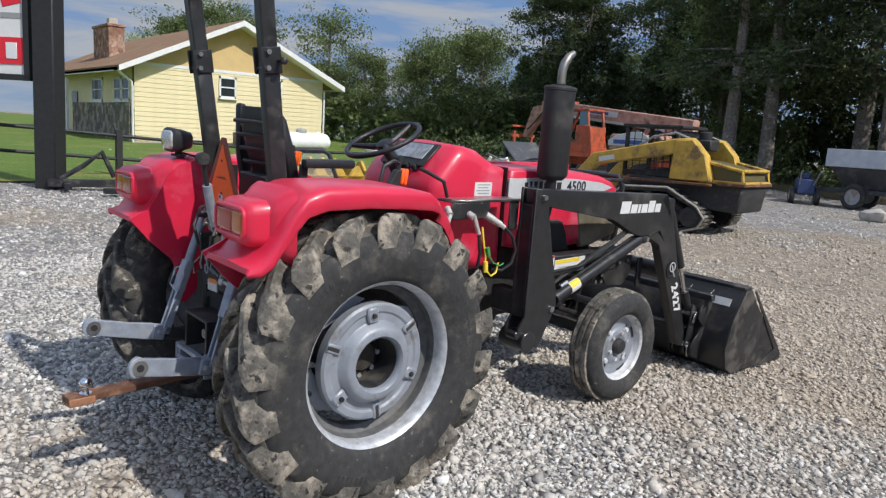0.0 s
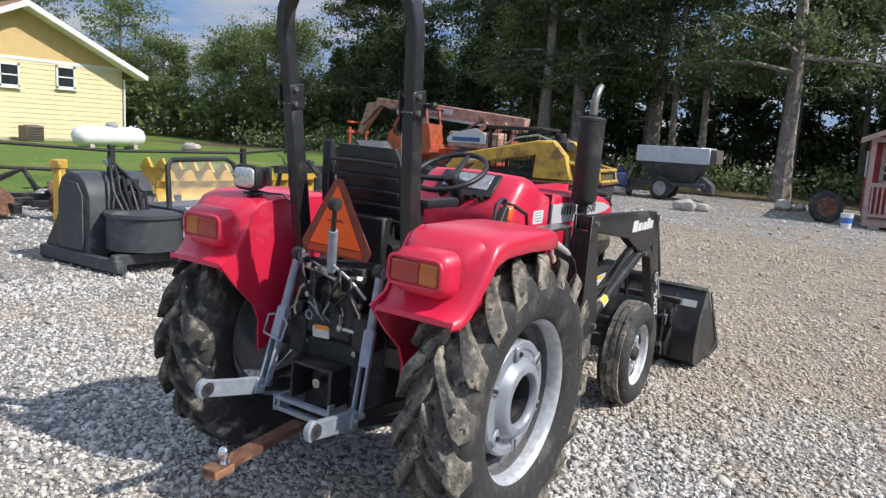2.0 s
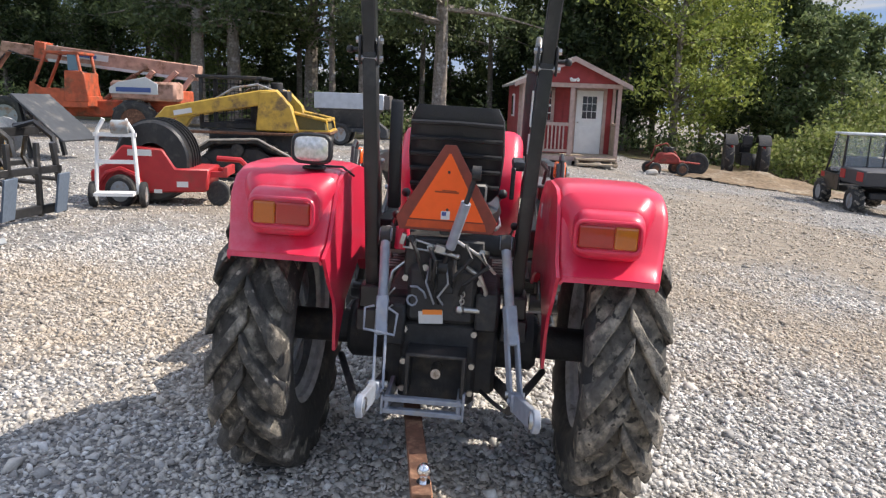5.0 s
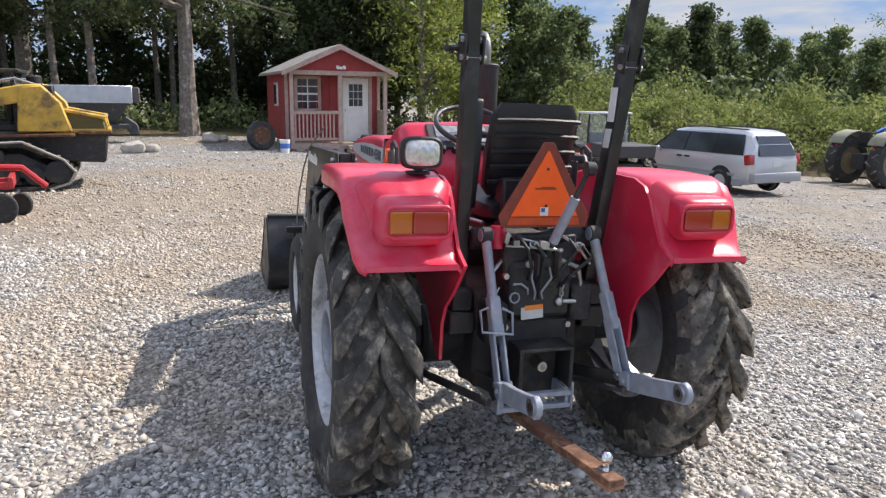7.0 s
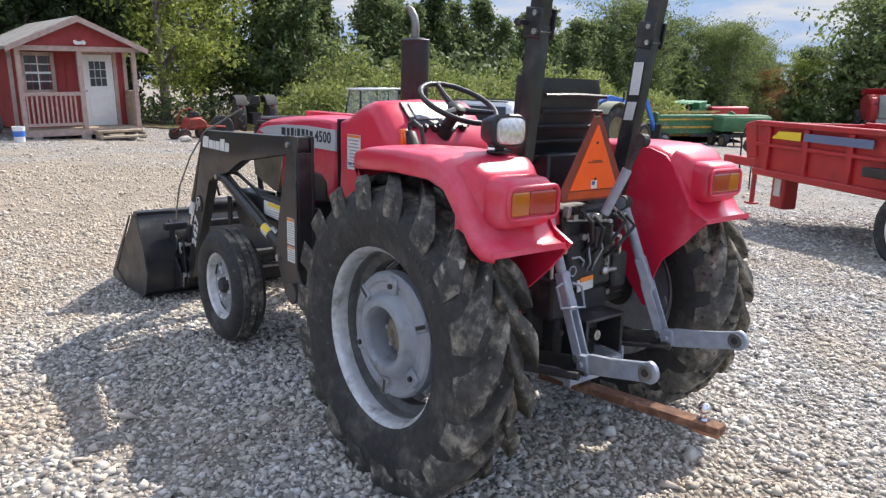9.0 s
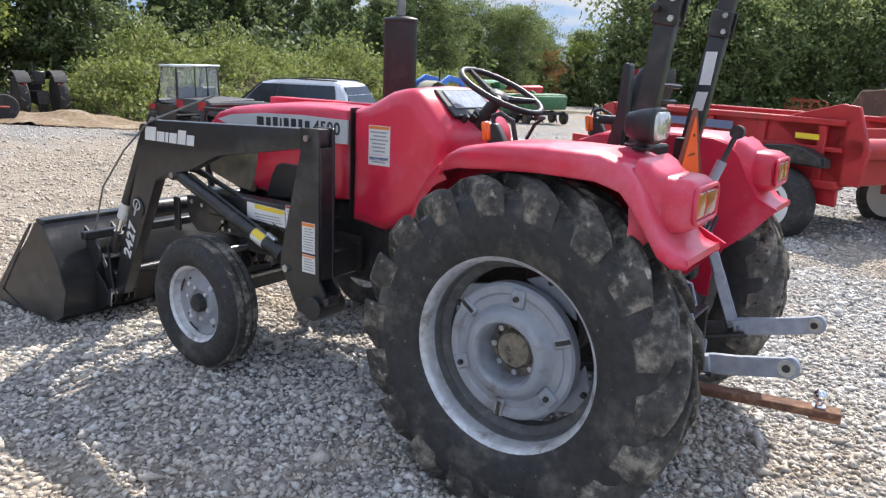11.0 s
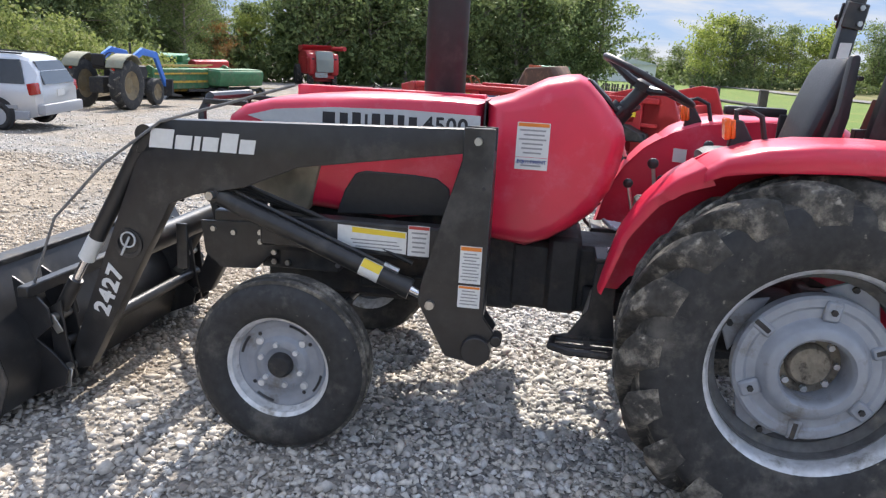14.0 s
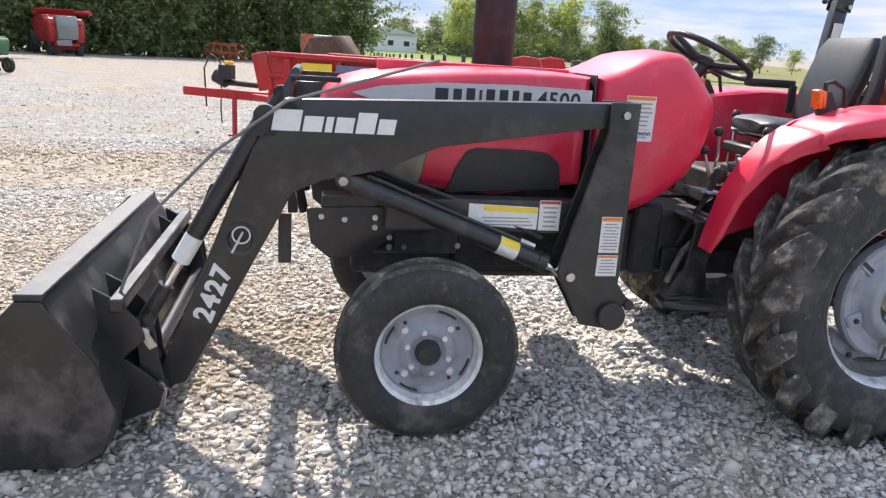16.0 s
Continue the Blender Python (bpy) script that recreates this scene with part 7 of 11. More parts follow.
xs2, ys2 = fine(6, 37, 63), fine(19, 31, 25)
bk = Shape()
nn = len(ys2)
bk.faces([(x, y, ground_z(x) + bank_z(x, y) - 0.04) for x in xs2 for y in ys2], [(i * nn + j, (i + 1) * nn + j, (i + 1) * nn + j + 1, i * nn + j + 1) for i in range(len(xs2) - 1) for j in range(nn - 1)])
solo("bank", bk, M_SHADE_SOIL, "earth bank overgrown with brambles", "bank", kind="structure", smooth=70)
g = np.random.default_rng(91)
cs = []
while len(cs) < 1900:
    x, y = float(g.uniform(6.5, 36)), float(g.uniform(19.5, 29.5))
    h = bank_z(x, y)
    if h > 0.15:
        cs.append((x, y, ground_z(x) + h + float(g.uniform(0.0, 1.0)) * max(0.12, 0.6 + 1.9 * noise.noise(Vector((x * 0.55, y * 0.55, 0))))))
v, f = leaf_cards(cs, 0.085, 36, 0.24, g)
me = bpy.data.meshes.new("brambles")
me.from_pydata(v.tolist(), [], f.tolist())
me.materials.append(M_BUSH)
tagged(new("brambles", me), "sunlit yellow-green brambles covering the bank", "bushes", kind="stuff")
# low growth along the wood's edge
cs = []
while len(cs) < 620:
    x, y = float(g.uniform(-34, 14)), float(g.uniform(28.5, 33.5))
    cs.append((x, y, ground_z(x) + float(g.uniform(0.1, 1.9)) * (0.6 + 0.6 * noise.noise(Vector((x * 0.5, y * 0.5, 5))))))
v, f = leaf_cards(cs, 0.10, 24, 0.34, g)
me = bpy.data.meshes.new("undergrowth")
me.from_pydata(v.tolist(), [], f.tolist())
me.materials.append(M_CEDAR)
tagged(new("undergrowth", me), "dark undergrowth along the edge of the trees", "bushes", kind="stuff")


# ---------------------------------------------------------------- low sky with clouds, far behind everything
def cloud_mat():
    m = bpy.data.materials.new("low_sky_and_clouds")
    m.use_nodes = True
    n, l = m.node_tree.nodes, m.node_tree.links
    n.remove(n["Principled BSDF"])
    tc = n.new("ShaderNodeTexCoord")
    mp = n.new("ShaderNodeMapping")
    mp.inputs["Scale"].default_value = (0.0019, 0.0019, 0.0105)
    l.new(tc.outputs["Object"], mp.inputs["Vector"])
    t = n.new("ShaderNodeTexNoise")
    t.inputs["Scale"].default_value = 1.7
    t.inputs["Detail"].default_value = 9
    t.inputs["Roughness"].default_value = 0.56
    t.inputs["Distortion"].default_value = 0.35
    l.new(mp.outputs[0], t.inputs["Vector"])
    r = n.new("ShaderNodeMapRange")
    r.inputs["From Min"].default_value, r.inputs["From Max"].default_value = 0.40, 0.62
    l.new(t.outputs["Fac"], r.inputs["Value"])
    sep = n.new("ShaderNodeSeparateXYZ")
    l.new(tc.outputs["Object"], sep.inputs[0])
    h = n.new("ShaderNodeMapRange")
    h.inputs["From Max"].default_value = 420
    l.new(sep.outputs["Z"], h.inputs["Value"])
    blue = n.new("ShaderNodeValToRGB")
    blue.color_ramp.elements[0].color = (0.215, 0.29, 0.40, 1)
    blue.color_ramp.elements[1].color = (0.13, 0.235, 0.45, 1)
    l.new(h.outputs[0], blue.inputs[0])
    c = n.new("ShaderNodeMix")
    c.data_type = "RGBA"
    l.new(r.outputs[0], c.inputs["Factor"])
    l.new(blue.outputs[0], c.inputs["A"])
    c.inputs["B"].default_value = (0.335, 0.36, 0.40, 1)
    e = n.new("ShaderNodeEmission")
    l.new(c.outputs["Result"], e.inputs["Color"])
    up = n.new("ShaderNodeMapRange")
    up.inputs["From Min"].default_value, up.inputs["From Max"].default_value = 430, 620
    l.new(sep.outputs["Z"], up.inputs["Value"])
    tr = n.new("ShaderNodeBsdfTransparent")
    x = n.new("ShaderNodeMixShader")
    l.new(up.outputs[0], x.inputs[0])
    l.new(e.outputs[0], x.inputs[1])
    l.new(tr.outputs[0], x.inputs[2])
    l.new(x.outputs[0], n["Material Output"].inputs[0])
    return m


cl = Shape()
rows = []
for z in (-70, 120, 320, 640):
    rows.append([Vector((1900 * math.cos(2 * math.pi * i / 48), 1900 * math.sin(2 * math.pi * i / 48), z)) for i in range(48)])
cl.loft(rows, caps=False)
solo("sky_backdrop", cl, cloud_mat(), "white streaked clouds low in a blue sky", "sky", kind="structure", smooth=60)


# ---------------------------------------------------------------- things round the yard
M_SIDING = mat("cream_siding", (0.74, 0.64, 0.39), 0.7, grain=0.06, grain_scale=2)
M_GABLE = mat("ochre_gable_board", (0.62, 0.44, 0.20), 0.75, grain=0.08, grain_scale=2)
M_WHITE = mat("white_trim_paint", (0.74, 0.74, 0.72), 0.55, grain=0.06, grain_scale=6)
M_SHINGLE = mat("brown_shingles", (0.22, 0.125, 0.065), 0.9, grain=0.3, grain_scale=9, wear=(0.28, 0.18, 0.10), wear_amount=0.5, wear_scale=0.8, bump=0.5, bump_scale=10)
M_FIELDSTONE = stone_mat("fieldstone_veneer", ((0.20, 0.17, 0.14), (0.30, 0.26, 0.21), (0.16, 0.15, 0.14), (0.36, 0.31, 0.25)), 3.2, bump=0.5, dirt_amount=0.1)
M_BRICK = stone_mat("chimney_brick", ((0.30, 0.17, 0.12), (0.36, 0.22, 0.16), (0.42, 0.30, 0.23), (0.26, 0.14, 0.10)), 4.0, bump=0.5, dirt_amount=0.15)
M_GLASS = mat("dark_window_glass", (0.03, 0.035, 0.04), 0.08, coat=0.0, grain=0.2, grain_scale=2)
M_CONCRETE = mat("weathered_concrete", (0.42, 0.38, 0.33), 0.9, grain=0.2, grain_scale=6, bump=0.3, bump_scale=20)
M_TANK = mat("white_tank_paint", (0.78, 0.79, 0.78), 0.45, grain=0.08, grain_scale=4, wear=(0.55, 0.52, 0.46), wear_amount=0.25, wear_scale=2)
M_FENCE = mat("black_fence_paint", (0.018, 0.018, 0.018), 0.6, grain=0.3, grain_scale=12)
M_BARN = mat("barn_red_paint", (0.30, 0.035, 0.035), 0.65, grain=0.12, grain_scale=6, wear=(0.24, 0.05, 0.05), wear_amount=0.4, wear_scale=2, bump=0.1)
M_TRIM_WOOD = mat("faded_pinkish_trim", (0.42, 0.30, 0.26), 0.75, grain=0.2, grain_scale=9, bump=0.15)
M_DECK = mat("weathered_deck_wood", (0.36, 0.29, 0.21), 0.85, grain=0.3, grain_scale=10, bump=0.3)
M_YELLOW = mat("machine_yellow_paint", (0.55, 0.34, 0.05), 0.5, grain=0.2, grain_scale=8, wear=(0.20, 0.13, 0.06), wear_amount=0.52, wear_scale=3, bump=0.1)
M_ORANGE = mat("sun_bleached_orange_paint", (0.44, 0.085, 0.035), 0.6, grain=0.3, grain_scale=6, wear=(0.20, 0.085, 0.05), wear_amount=0.52, wear_scale=2.6)
M_FADED_ORANGE = mat("chalky_boom_paint", (0.42, 0.24, 0.18), 0.75, grain=0.35, grain_scale=5, wear=(0.19, 0.10, 0.065), wear_amount=0.56, wear_scale=2.6)
M_IMPL_RED = mat("implement_red_paint", (0.42, 0.022, 0.026), 0.45, grain=0.12, grain_scale=6, wear=(0.30, 0.05, 0.04), wear_amount=0.4, wear_scale=2)
M_GREY_PAINT = mat("charcoal_machine_paint", (0.05, 0.054, 0.06), 0.55, grain=0.2, grain_scale=8, wear=(0.16, 0.15, 0.14), wear_amount=0.42, wear_scale=3)
M_LGREY = mat("light_grey_plate", (0.27, 0.29, 0.30), 0.55, grain=0.15, grain_scale=8, wear=(0.24, 0.15, 0.10), wear_amount=0.5, wear_scale=5)
M_GALV = mat("galvanised_sheet", (0.50, 0.52, 0.55), 0.45, metal=0.5, grain=0.12, grain_scale=5)
M_SILVER = mat("silver_car_paint", (0.58, 0.585, 0.60), 0.30, metal=0.35, coat=0.6, grain=0.04, grain_scale=30)
M_CARGREY = mat("grey_bumper_plastic", (0.33, 0.34, 0.36), 0.5, grain=0.05)
M_GREEN = mat("farm_green_paint", (0.045, 0.20, 0.085), 0.5, grain=0.12, grain_scale=6, wear=(0.10, 0.17, 0.09), wear_amount=0.4, wear_scale=2)
M_BLUE = mat("tractor_blue_paint", (0.05, 0.18, 0.60), 0.45, grain=0.1, grain_scale=6)
M_TAN = mat("tan_wheel_paint", (0.50, 0.33, 0.12), 0.6, grain=0.2, grain_scale=8)
M_CLEAR = sheet_mat("clear_vinyl_sheet", (0.55, 0.57, 0.57), 0.20)
M_MILKY = sheet_mat("milky_vinyl", (0.60, 0.63, 0.64), 0.22)
M_SIGN_RED = mat("sign_red", (0.62, 0.02, 0.035), 0.5)
M_BOULDER = mat("pale_boulder", (0.40, 0.37, 0.33), 0.9, grain=0.3, grain_scale=7, bump=0.6, bump_scale=12)


def at(x, y, rz=0.0, dz=0.0):
    return pose(x, y, ground_z(x, y) + dz, 0, 0, rz)


def add_wheel(parent, c, r, w, rim_mat=M_LGREY, tyre_mat=M_TYRE, axis=(1, 0, 0), lug=False):
    """A road wheel as a part: its rim, with the tyre under it."""
    c, ax = Vector(c), Vector(axis).normalized()
    k = 0.62 if not lug else 0.58
    rim = part("wheel", Shape().lathe([(r * k, -w * 0.42), (r * k, w * 0.42), (r * k * 0.9, w * 0.38), (r * k * 0.55, w * 0.18), (r * k * 0.22, w * 0.30), (0.001, w * 0.30), (0.001, -w * 0.30), (r * k * 0.55, -w * 0.18), (r * k * 0.9, -w * 0.38)], c, ax, 20), rim_mat, parent)
    part("tyre", Shape().lathe([(r * k, w * 0.44), (r * 0.82, w * 0.54), (r * 0.95, w * 0.46), (r, w * 0.30), (r, -w * 0.30), (r * 0.95, -w * 0.46), (r * 0.82, -w * 0.54), (r * k, -w * 0.44)], c, ax, 24, closed=True), tyre_mat, rim)
    if lug:
        m = along(ax)
        for i in range(20):
            a = 2 * math.pi * i / 20
            s = 1 if i % 2 else -1
            rot = m @ Euler((0, 0, a)).to_matrix()
            part("lug", Shape().box(c + rot @ Vector((r * 1.0, 0, s * w * 0.24)), (0.05, 0.055, w * 0.52), rot @ Euler((radians(35 * s), 0, 0)).to_matrix()), M_TREAD, rim)
    return rim


# ---- house
def build_house():
    h = thing("house", pose(-36, 11.15, 0.25, 0, 0, 0) @ Matrix.Diagonal((1, 1, 1.15, 1)), "cream single-storey house with a brown roof and stone front", "house")
    L, W, E, R = 17.0, 11.2, 3.55, 5.75     # runs back along -x; gable wall faces +x
    wall = part("gable_wall", Shape().prism([(0, -0.4), (W, -0.4), (W, E), (0, E)], "x", -0.2, 0.0), M_SIDING, h, "cream lap-sided gable wall")
    for i in range(16):
        z = 0.18 + i * 0.215
        part("lap_board", Shape().prism([(0.0, 0.0), (0.030, 0.0), (0.008, 0.205), (0.0, 0.205)], "y", 0.02, W - 0.02), M_SIDING, wall).location = (0.0, 0, z)
    part("gable_board", Shape().prism([(0.0, E + 0.02), (W, E + 0.02), (W / 2, R)], "x", -0.2, 0.012), M_GABLE, h, "ochre gable panel")
    part("gable_trim", Shape().box((0.02, W / 2, E + 0.03), (0.05, W, 0.14)), M_WHITE, h)
    part("foundation", Shape().box((0.02, W / 2, -0.12), (0.06, W + 0.04, 0.52)), M_CONCRETE, h, "painted concrete foundation")
    part("front_wall", Shape().box((-L / 2, 0.1, E / 2 - 0.2), (L, 0.2, E + 0.4)), M_SIDING, h)
    part("back_wall", Shape().box((-L / 2, W - 0.1, E / 2 - 0.2), (L, 0.2, E + 0.4)), M_SIDING, h)
    part("end_wall", Shape().box((-L + 0.1, W / 2, E / 2), (0.2, W, E)), M_SIDING, h)
    part("stone_front", Shape().box((-5.6, -0.05, 0.72), (10.4, 0.18, 2.2)).bevel(0.03), M_FIELDSTONE, h, "fieldstone veneer on the lower front")
    ov = 1.0
    for s, y0 in ((-1, -ov), (1, W + ov)):
        ze = E - ov * (R - E) / (W / 2)
        roof = part("roof_slope", Shape().prism([(y0, ze + 0.02), (y0, ze + 0.22), (W / 2, R + 0.26), (W / 2, R + 0.06)], "x", -L - 0.6, 0.9), M_SHINGLE, h, "brown shingled roof slope")
        part("rake_board", Shape().prism([(y0, ze - 0.04), (y0, ze + 0.20), (W / 2, R + 0.24), (W / 2, R - 0.02)], "x", 0.88, 0.95), M_WHITE, roof, "white rake board")
        part("soffit", Shape().prism([(y0, ze - 0.02), (y0, ze + 0.02), (W / 2, R + 0.05), (W / 2, R + 0.01)], "x", 0.0, 0.88), M_WHITE, roof)
        part("gutter", Shape().box((-L / 2, y0 - 0.06 * -s * -1, ze + 0.06), (L + 1.4, 0.12, 0.16)), M_WHITE, roof, "white gutter")
    part("downspout", Shape().tube([(0.55, -0.9, 3.1), (0.1, -0.15, 2.75), (0.06, -0.08, 2.5), (0.06, -0.08, 0.0)], 0.06, 6), M_WHITE, h, "white downspout")
    part("downspout", Shape().tube([(0.06, W + 0.08, 3.1), (0.06, W + 0.08, 0.0)], 0.06, 6), M_WHITE, h)

    def window(c, w, ht, face, panes=2):
        n = Vector(face)
        side = Vector((-n.y, n.x, 0))
        f = Shape()
        c = Vector(c)
        rz = math.degrees(math.atan2(n.y, n.x))
        r = turn(0, 0, rz)
        for dx, dz, sx, sz in ((-w / 2, 0, 0.10, ht + 0.10), (w / 2, 0, 0.10, ht + 0.10), (0, -ht / 2, w + 0.1, 0.10), (0, ht / 2, w + 0.1, 0.10), (0, 0, w, 0.06)):
            f.box(c + side * dx + Vector((0, 0, dz)), (0.10, sx, sz), r)
        win = part("window", f, M_WHITE, h, "white-framed window")
        for dz in (-ht / 4, ht / 4):
            part("pane", Shape().box(c - n * 0.01 + Vector((0, 0, dz)), (0.05, w - 0.04, ht / 2 - 0.04), r), M_GLASS, win)
        part("sill", Shape().box(c + n * 0.05 + Vector((0, 0, -ht / 2 - 0.08)), (0.16, w + 0.2, 0.06), r), M_WHITE, win)
    window((0.05, 5.05, 2.84), 0.90, 0.92, (1, 0, 0))
    window((0.05, 7.90, 2.95), 0.92, 0.92, (1, 0, 0))
    window((-1.2, 0.0, 2.45), 1.1, 1.0, (0, -1, 0))
    window((-2.5, 0.0, 2.45), 1.1, 1.0, (0, -1, 0))
    window((-6.1, 0.0, 2.45), 1.9, 1.05, (0, -1, 0))
    part("front_door", Shape().box((-10.6, -0.02, 1.25), (1.1, 0.10, 2.3)).bevel(0.01), M_GLASS, h, "dark front door")
    part("basement_window", Shape().box((0.05, 3.25, 0.10), (0.08, 0.95, 0.32)).bevel(0.01), M_GLASS, h, "dark basement window")
    part("porch_post", Shape().box((-9.2, -0.85, 1.5), (0.14, 0.14, 3.0)), M_WHITE, h)
    ch = part("chimney", Shape().box((-8.6, 1.4, 4.6), (3.0, 0.9, 2.3)).box((-8.6, 1.4, 5.78), (3.15, 1.05, 0.14)).bevel(0.02), M_BRICK, h, "wide brick chimney")
    part("chimney_pot", Shape().box((-7.9, 1.4, 6.0), (0.5, 0.5, 0.35)).bevel(0.02), M_CONCRETE, ch)
    ac = thing("air_conditioner", pose(-35.0, 16.7, ground_z(-35)), "grey-brown air conditioning unit against the house wall", "air conditioner")
    part("cabinet", Shape().box((0, 0, 0.42), (0.85, 0.85, 0.78)).bevel(0.04), mat("ac_brown_metal", (0.16, 0.13, 0.11), 0.6, grain=0.2), ac)
    for i in range(8):
        part("louver", Shape().box((0.435, 0, 0.14 + 0.08 * i), (0.02, 0.78, 0.03), turn(0, 30, 0)), M_CAST, ac)
    part("fan_grille", Shape().cyl((0, 0, 0.81), (0, 0, 0.84), 0.33, seg=20), M_CAST, ac)


build_house()

# ---- propane tank
tank = thing("propane_tank", at(-24.1, 13.95, 4) @ Matrix.Diagonal((1, 1, 0.88, 1)), "long white propane tank on two saddles on the lawn", "tank")
prof = [(0.0001, -1.50)] + [(0.44 * math.sin(a), -1.16 - 0.34 * math.cos(a)) for a in (0.4, 0.8, 1.2, 1.57)] + [(0.44 * math.sin(a), 1.16 + 0.34 * math.cos(a)) for a in (1.57, 1.2, 0.8, 0.4)] + [(0.0001, 1.50)]
part("shell", Shape().lathe(prof, (0, 0, 0.60), (0, 1, 0), 28), M_TANK, tank, "white steel tank shell")
part("valve_dome", Shape().lathe([(0.22, 0), (0.22, 0.14), (0.16, 0.21), (0.0001, 0.23), (0.0001, 0)], (0, 0.1, 1.0), (0, 0, 1), 18), mat("grey_dome", (0.35, 0.35, 0.33), 0.5), tank, "grey valve dome")
for y in (-0.95, 0.95):
    part("saddle", Shape().prism([(-0.34, -0.05), (0.34, -0.05), (0.30, 0.30), (-0.30, 0.30)], "y", y - 0.10, y + 0.10).bevel(0.02), M_CONCRETE, tank, "pale saddle")
    part("lifting_lug", Shape().box((0, y, 1.05), (0.03, 0.14, 0.10)).bevel(0.01), M_TANK, tank)


# ---- fences
def fence(points, label, rails, post_h, post_w, rail_w, group, rail_mat=M_FENCE, dip=0.0):
    f = thing("fence", pose(0, 0, 0), label, "fence", group)
    for x, y in points:
        z = ground_z(x, y) - dip * max(0.0, min(1.0, (y + 0.5) / 7.5))
        part("post", Shape().box((x, y, z + post_h / 2 - 0.1), (post_w, post_w, post_h + 0.2)).bevel(0.008), rail_mat, f)
    for (x0, y0), (x1, y1) in zip(points, points[1:]):
        for hgt in rails:
            p, q = [Vector((x, y, ground_z(x, y) + hgt - dip * max(0.0, min(1.0, (y + 0.5) / 7.5)))) for x, y in ((x0, y0), (x1, y1))]
            d = q - p
            part("rail", Shape().box((p + q) / 2, (0.035, rail_w, d.length), along(d)) if rail_w > 0.06 else Shape().cyl(p, q, rail_w / 2 + 0.012, seg=8), rail_mat, f)
    return f


fence([(-13.4 + 0.15 * math.sin(i), -12.0 + 3.85 * i) for i in range(7)] + [(-16.2, 16.2), (-19.8, 19.6), (-23.6, 22.8)], "black two-rail pipe fence along the lawn", (0.62, 1.12), 1.25, 0.13, 0.05, "fences", dip=0.45)
fence([(11.8 + 4.45 * i, -2.92 - 0.055 * i + 0.05 * math.sin(i * 2.0)) for i in range(17)], "dark wooden post-and-rail fence along the verge", (0.55, 1.02), 1.33, 0.15, 0.05, "fences", mat("weathered_dark_fence_wood", (0.07, 0.06, 0.05), 0.85, grain=0.3, grain_scale=10))
fence([(108.0 + 0.9 * i, 27.0 - 4.6 * i) for i in range(7)], "long dark rail fence across the far end of the yard", (0.55, 1.05), 1.15, 0.13, 0.14, "fences", mat("grey_board_fence", (0.13, 0.125, 0.115), 0.8, grain=0.2))

# ---- sign on its black post
sg = thing("yard_sign", at(-11.3, 1.55, 47), "tall black steel post carrying a white and red sign panel", "sign")
part("post", Shape().box((0, 0, 2.3), (0.38, 0.38, 5.0), turn(0, 0.5, 0)).bevel(0.02), M_FENCE, sg, "square black steel post")
pn = part("sign_panel", Shape().box((-1.55, 0.0, 3.15), (2.35, 0.10, 2.35)).bevel(0.01), M_DECAL, sg, "white sign panel in a black frame")
part("panel_frame", Shape().box((-0.34, -0.02, 3.15), (0.10, 0.16, 2.5)).box((-1.55, -0.02, 1.93), (2.5, 0.16, 0.10)).box((-1.55, -0.02, 4.37), (2.5, 0.16, 0.10)), M_FENCE, pn)
part("red_band", Shape().box((-1.55, -0.055, 2.38), (2.30, 0.02, 0.46)), M_SIGN_RED, pn, "red band with pale figures")
part("pale_figure_bar", Shape().box((-0.62, -0.07, 2.38), (0.20, 0.012, 0.28)).bevel(0.01), M_DECAL, pn)
part("small_print_bar", Shape().box((-0.62, -0.055, 2.98), (0.36, 0.012, 0.09)), M_INK_SOFT, pn)
part("red_mark_bar", Shape().box((-0.62, -0.055, 3.25), (0.34, 0.012, 0.20), turn(0, -14, 0)).bevel(0.01), M_SIGN_RED, pn)

# ---- red shed with its porch
M_SHED_ROOF = mat("dull_grey_roofing", (0.27, 0.255, 0.235), 0.8, grain=0.25, grain_scale=9, wear=(0.18, 0.165, 0.15), wear_amount=0.5, wear_scale=1.5)


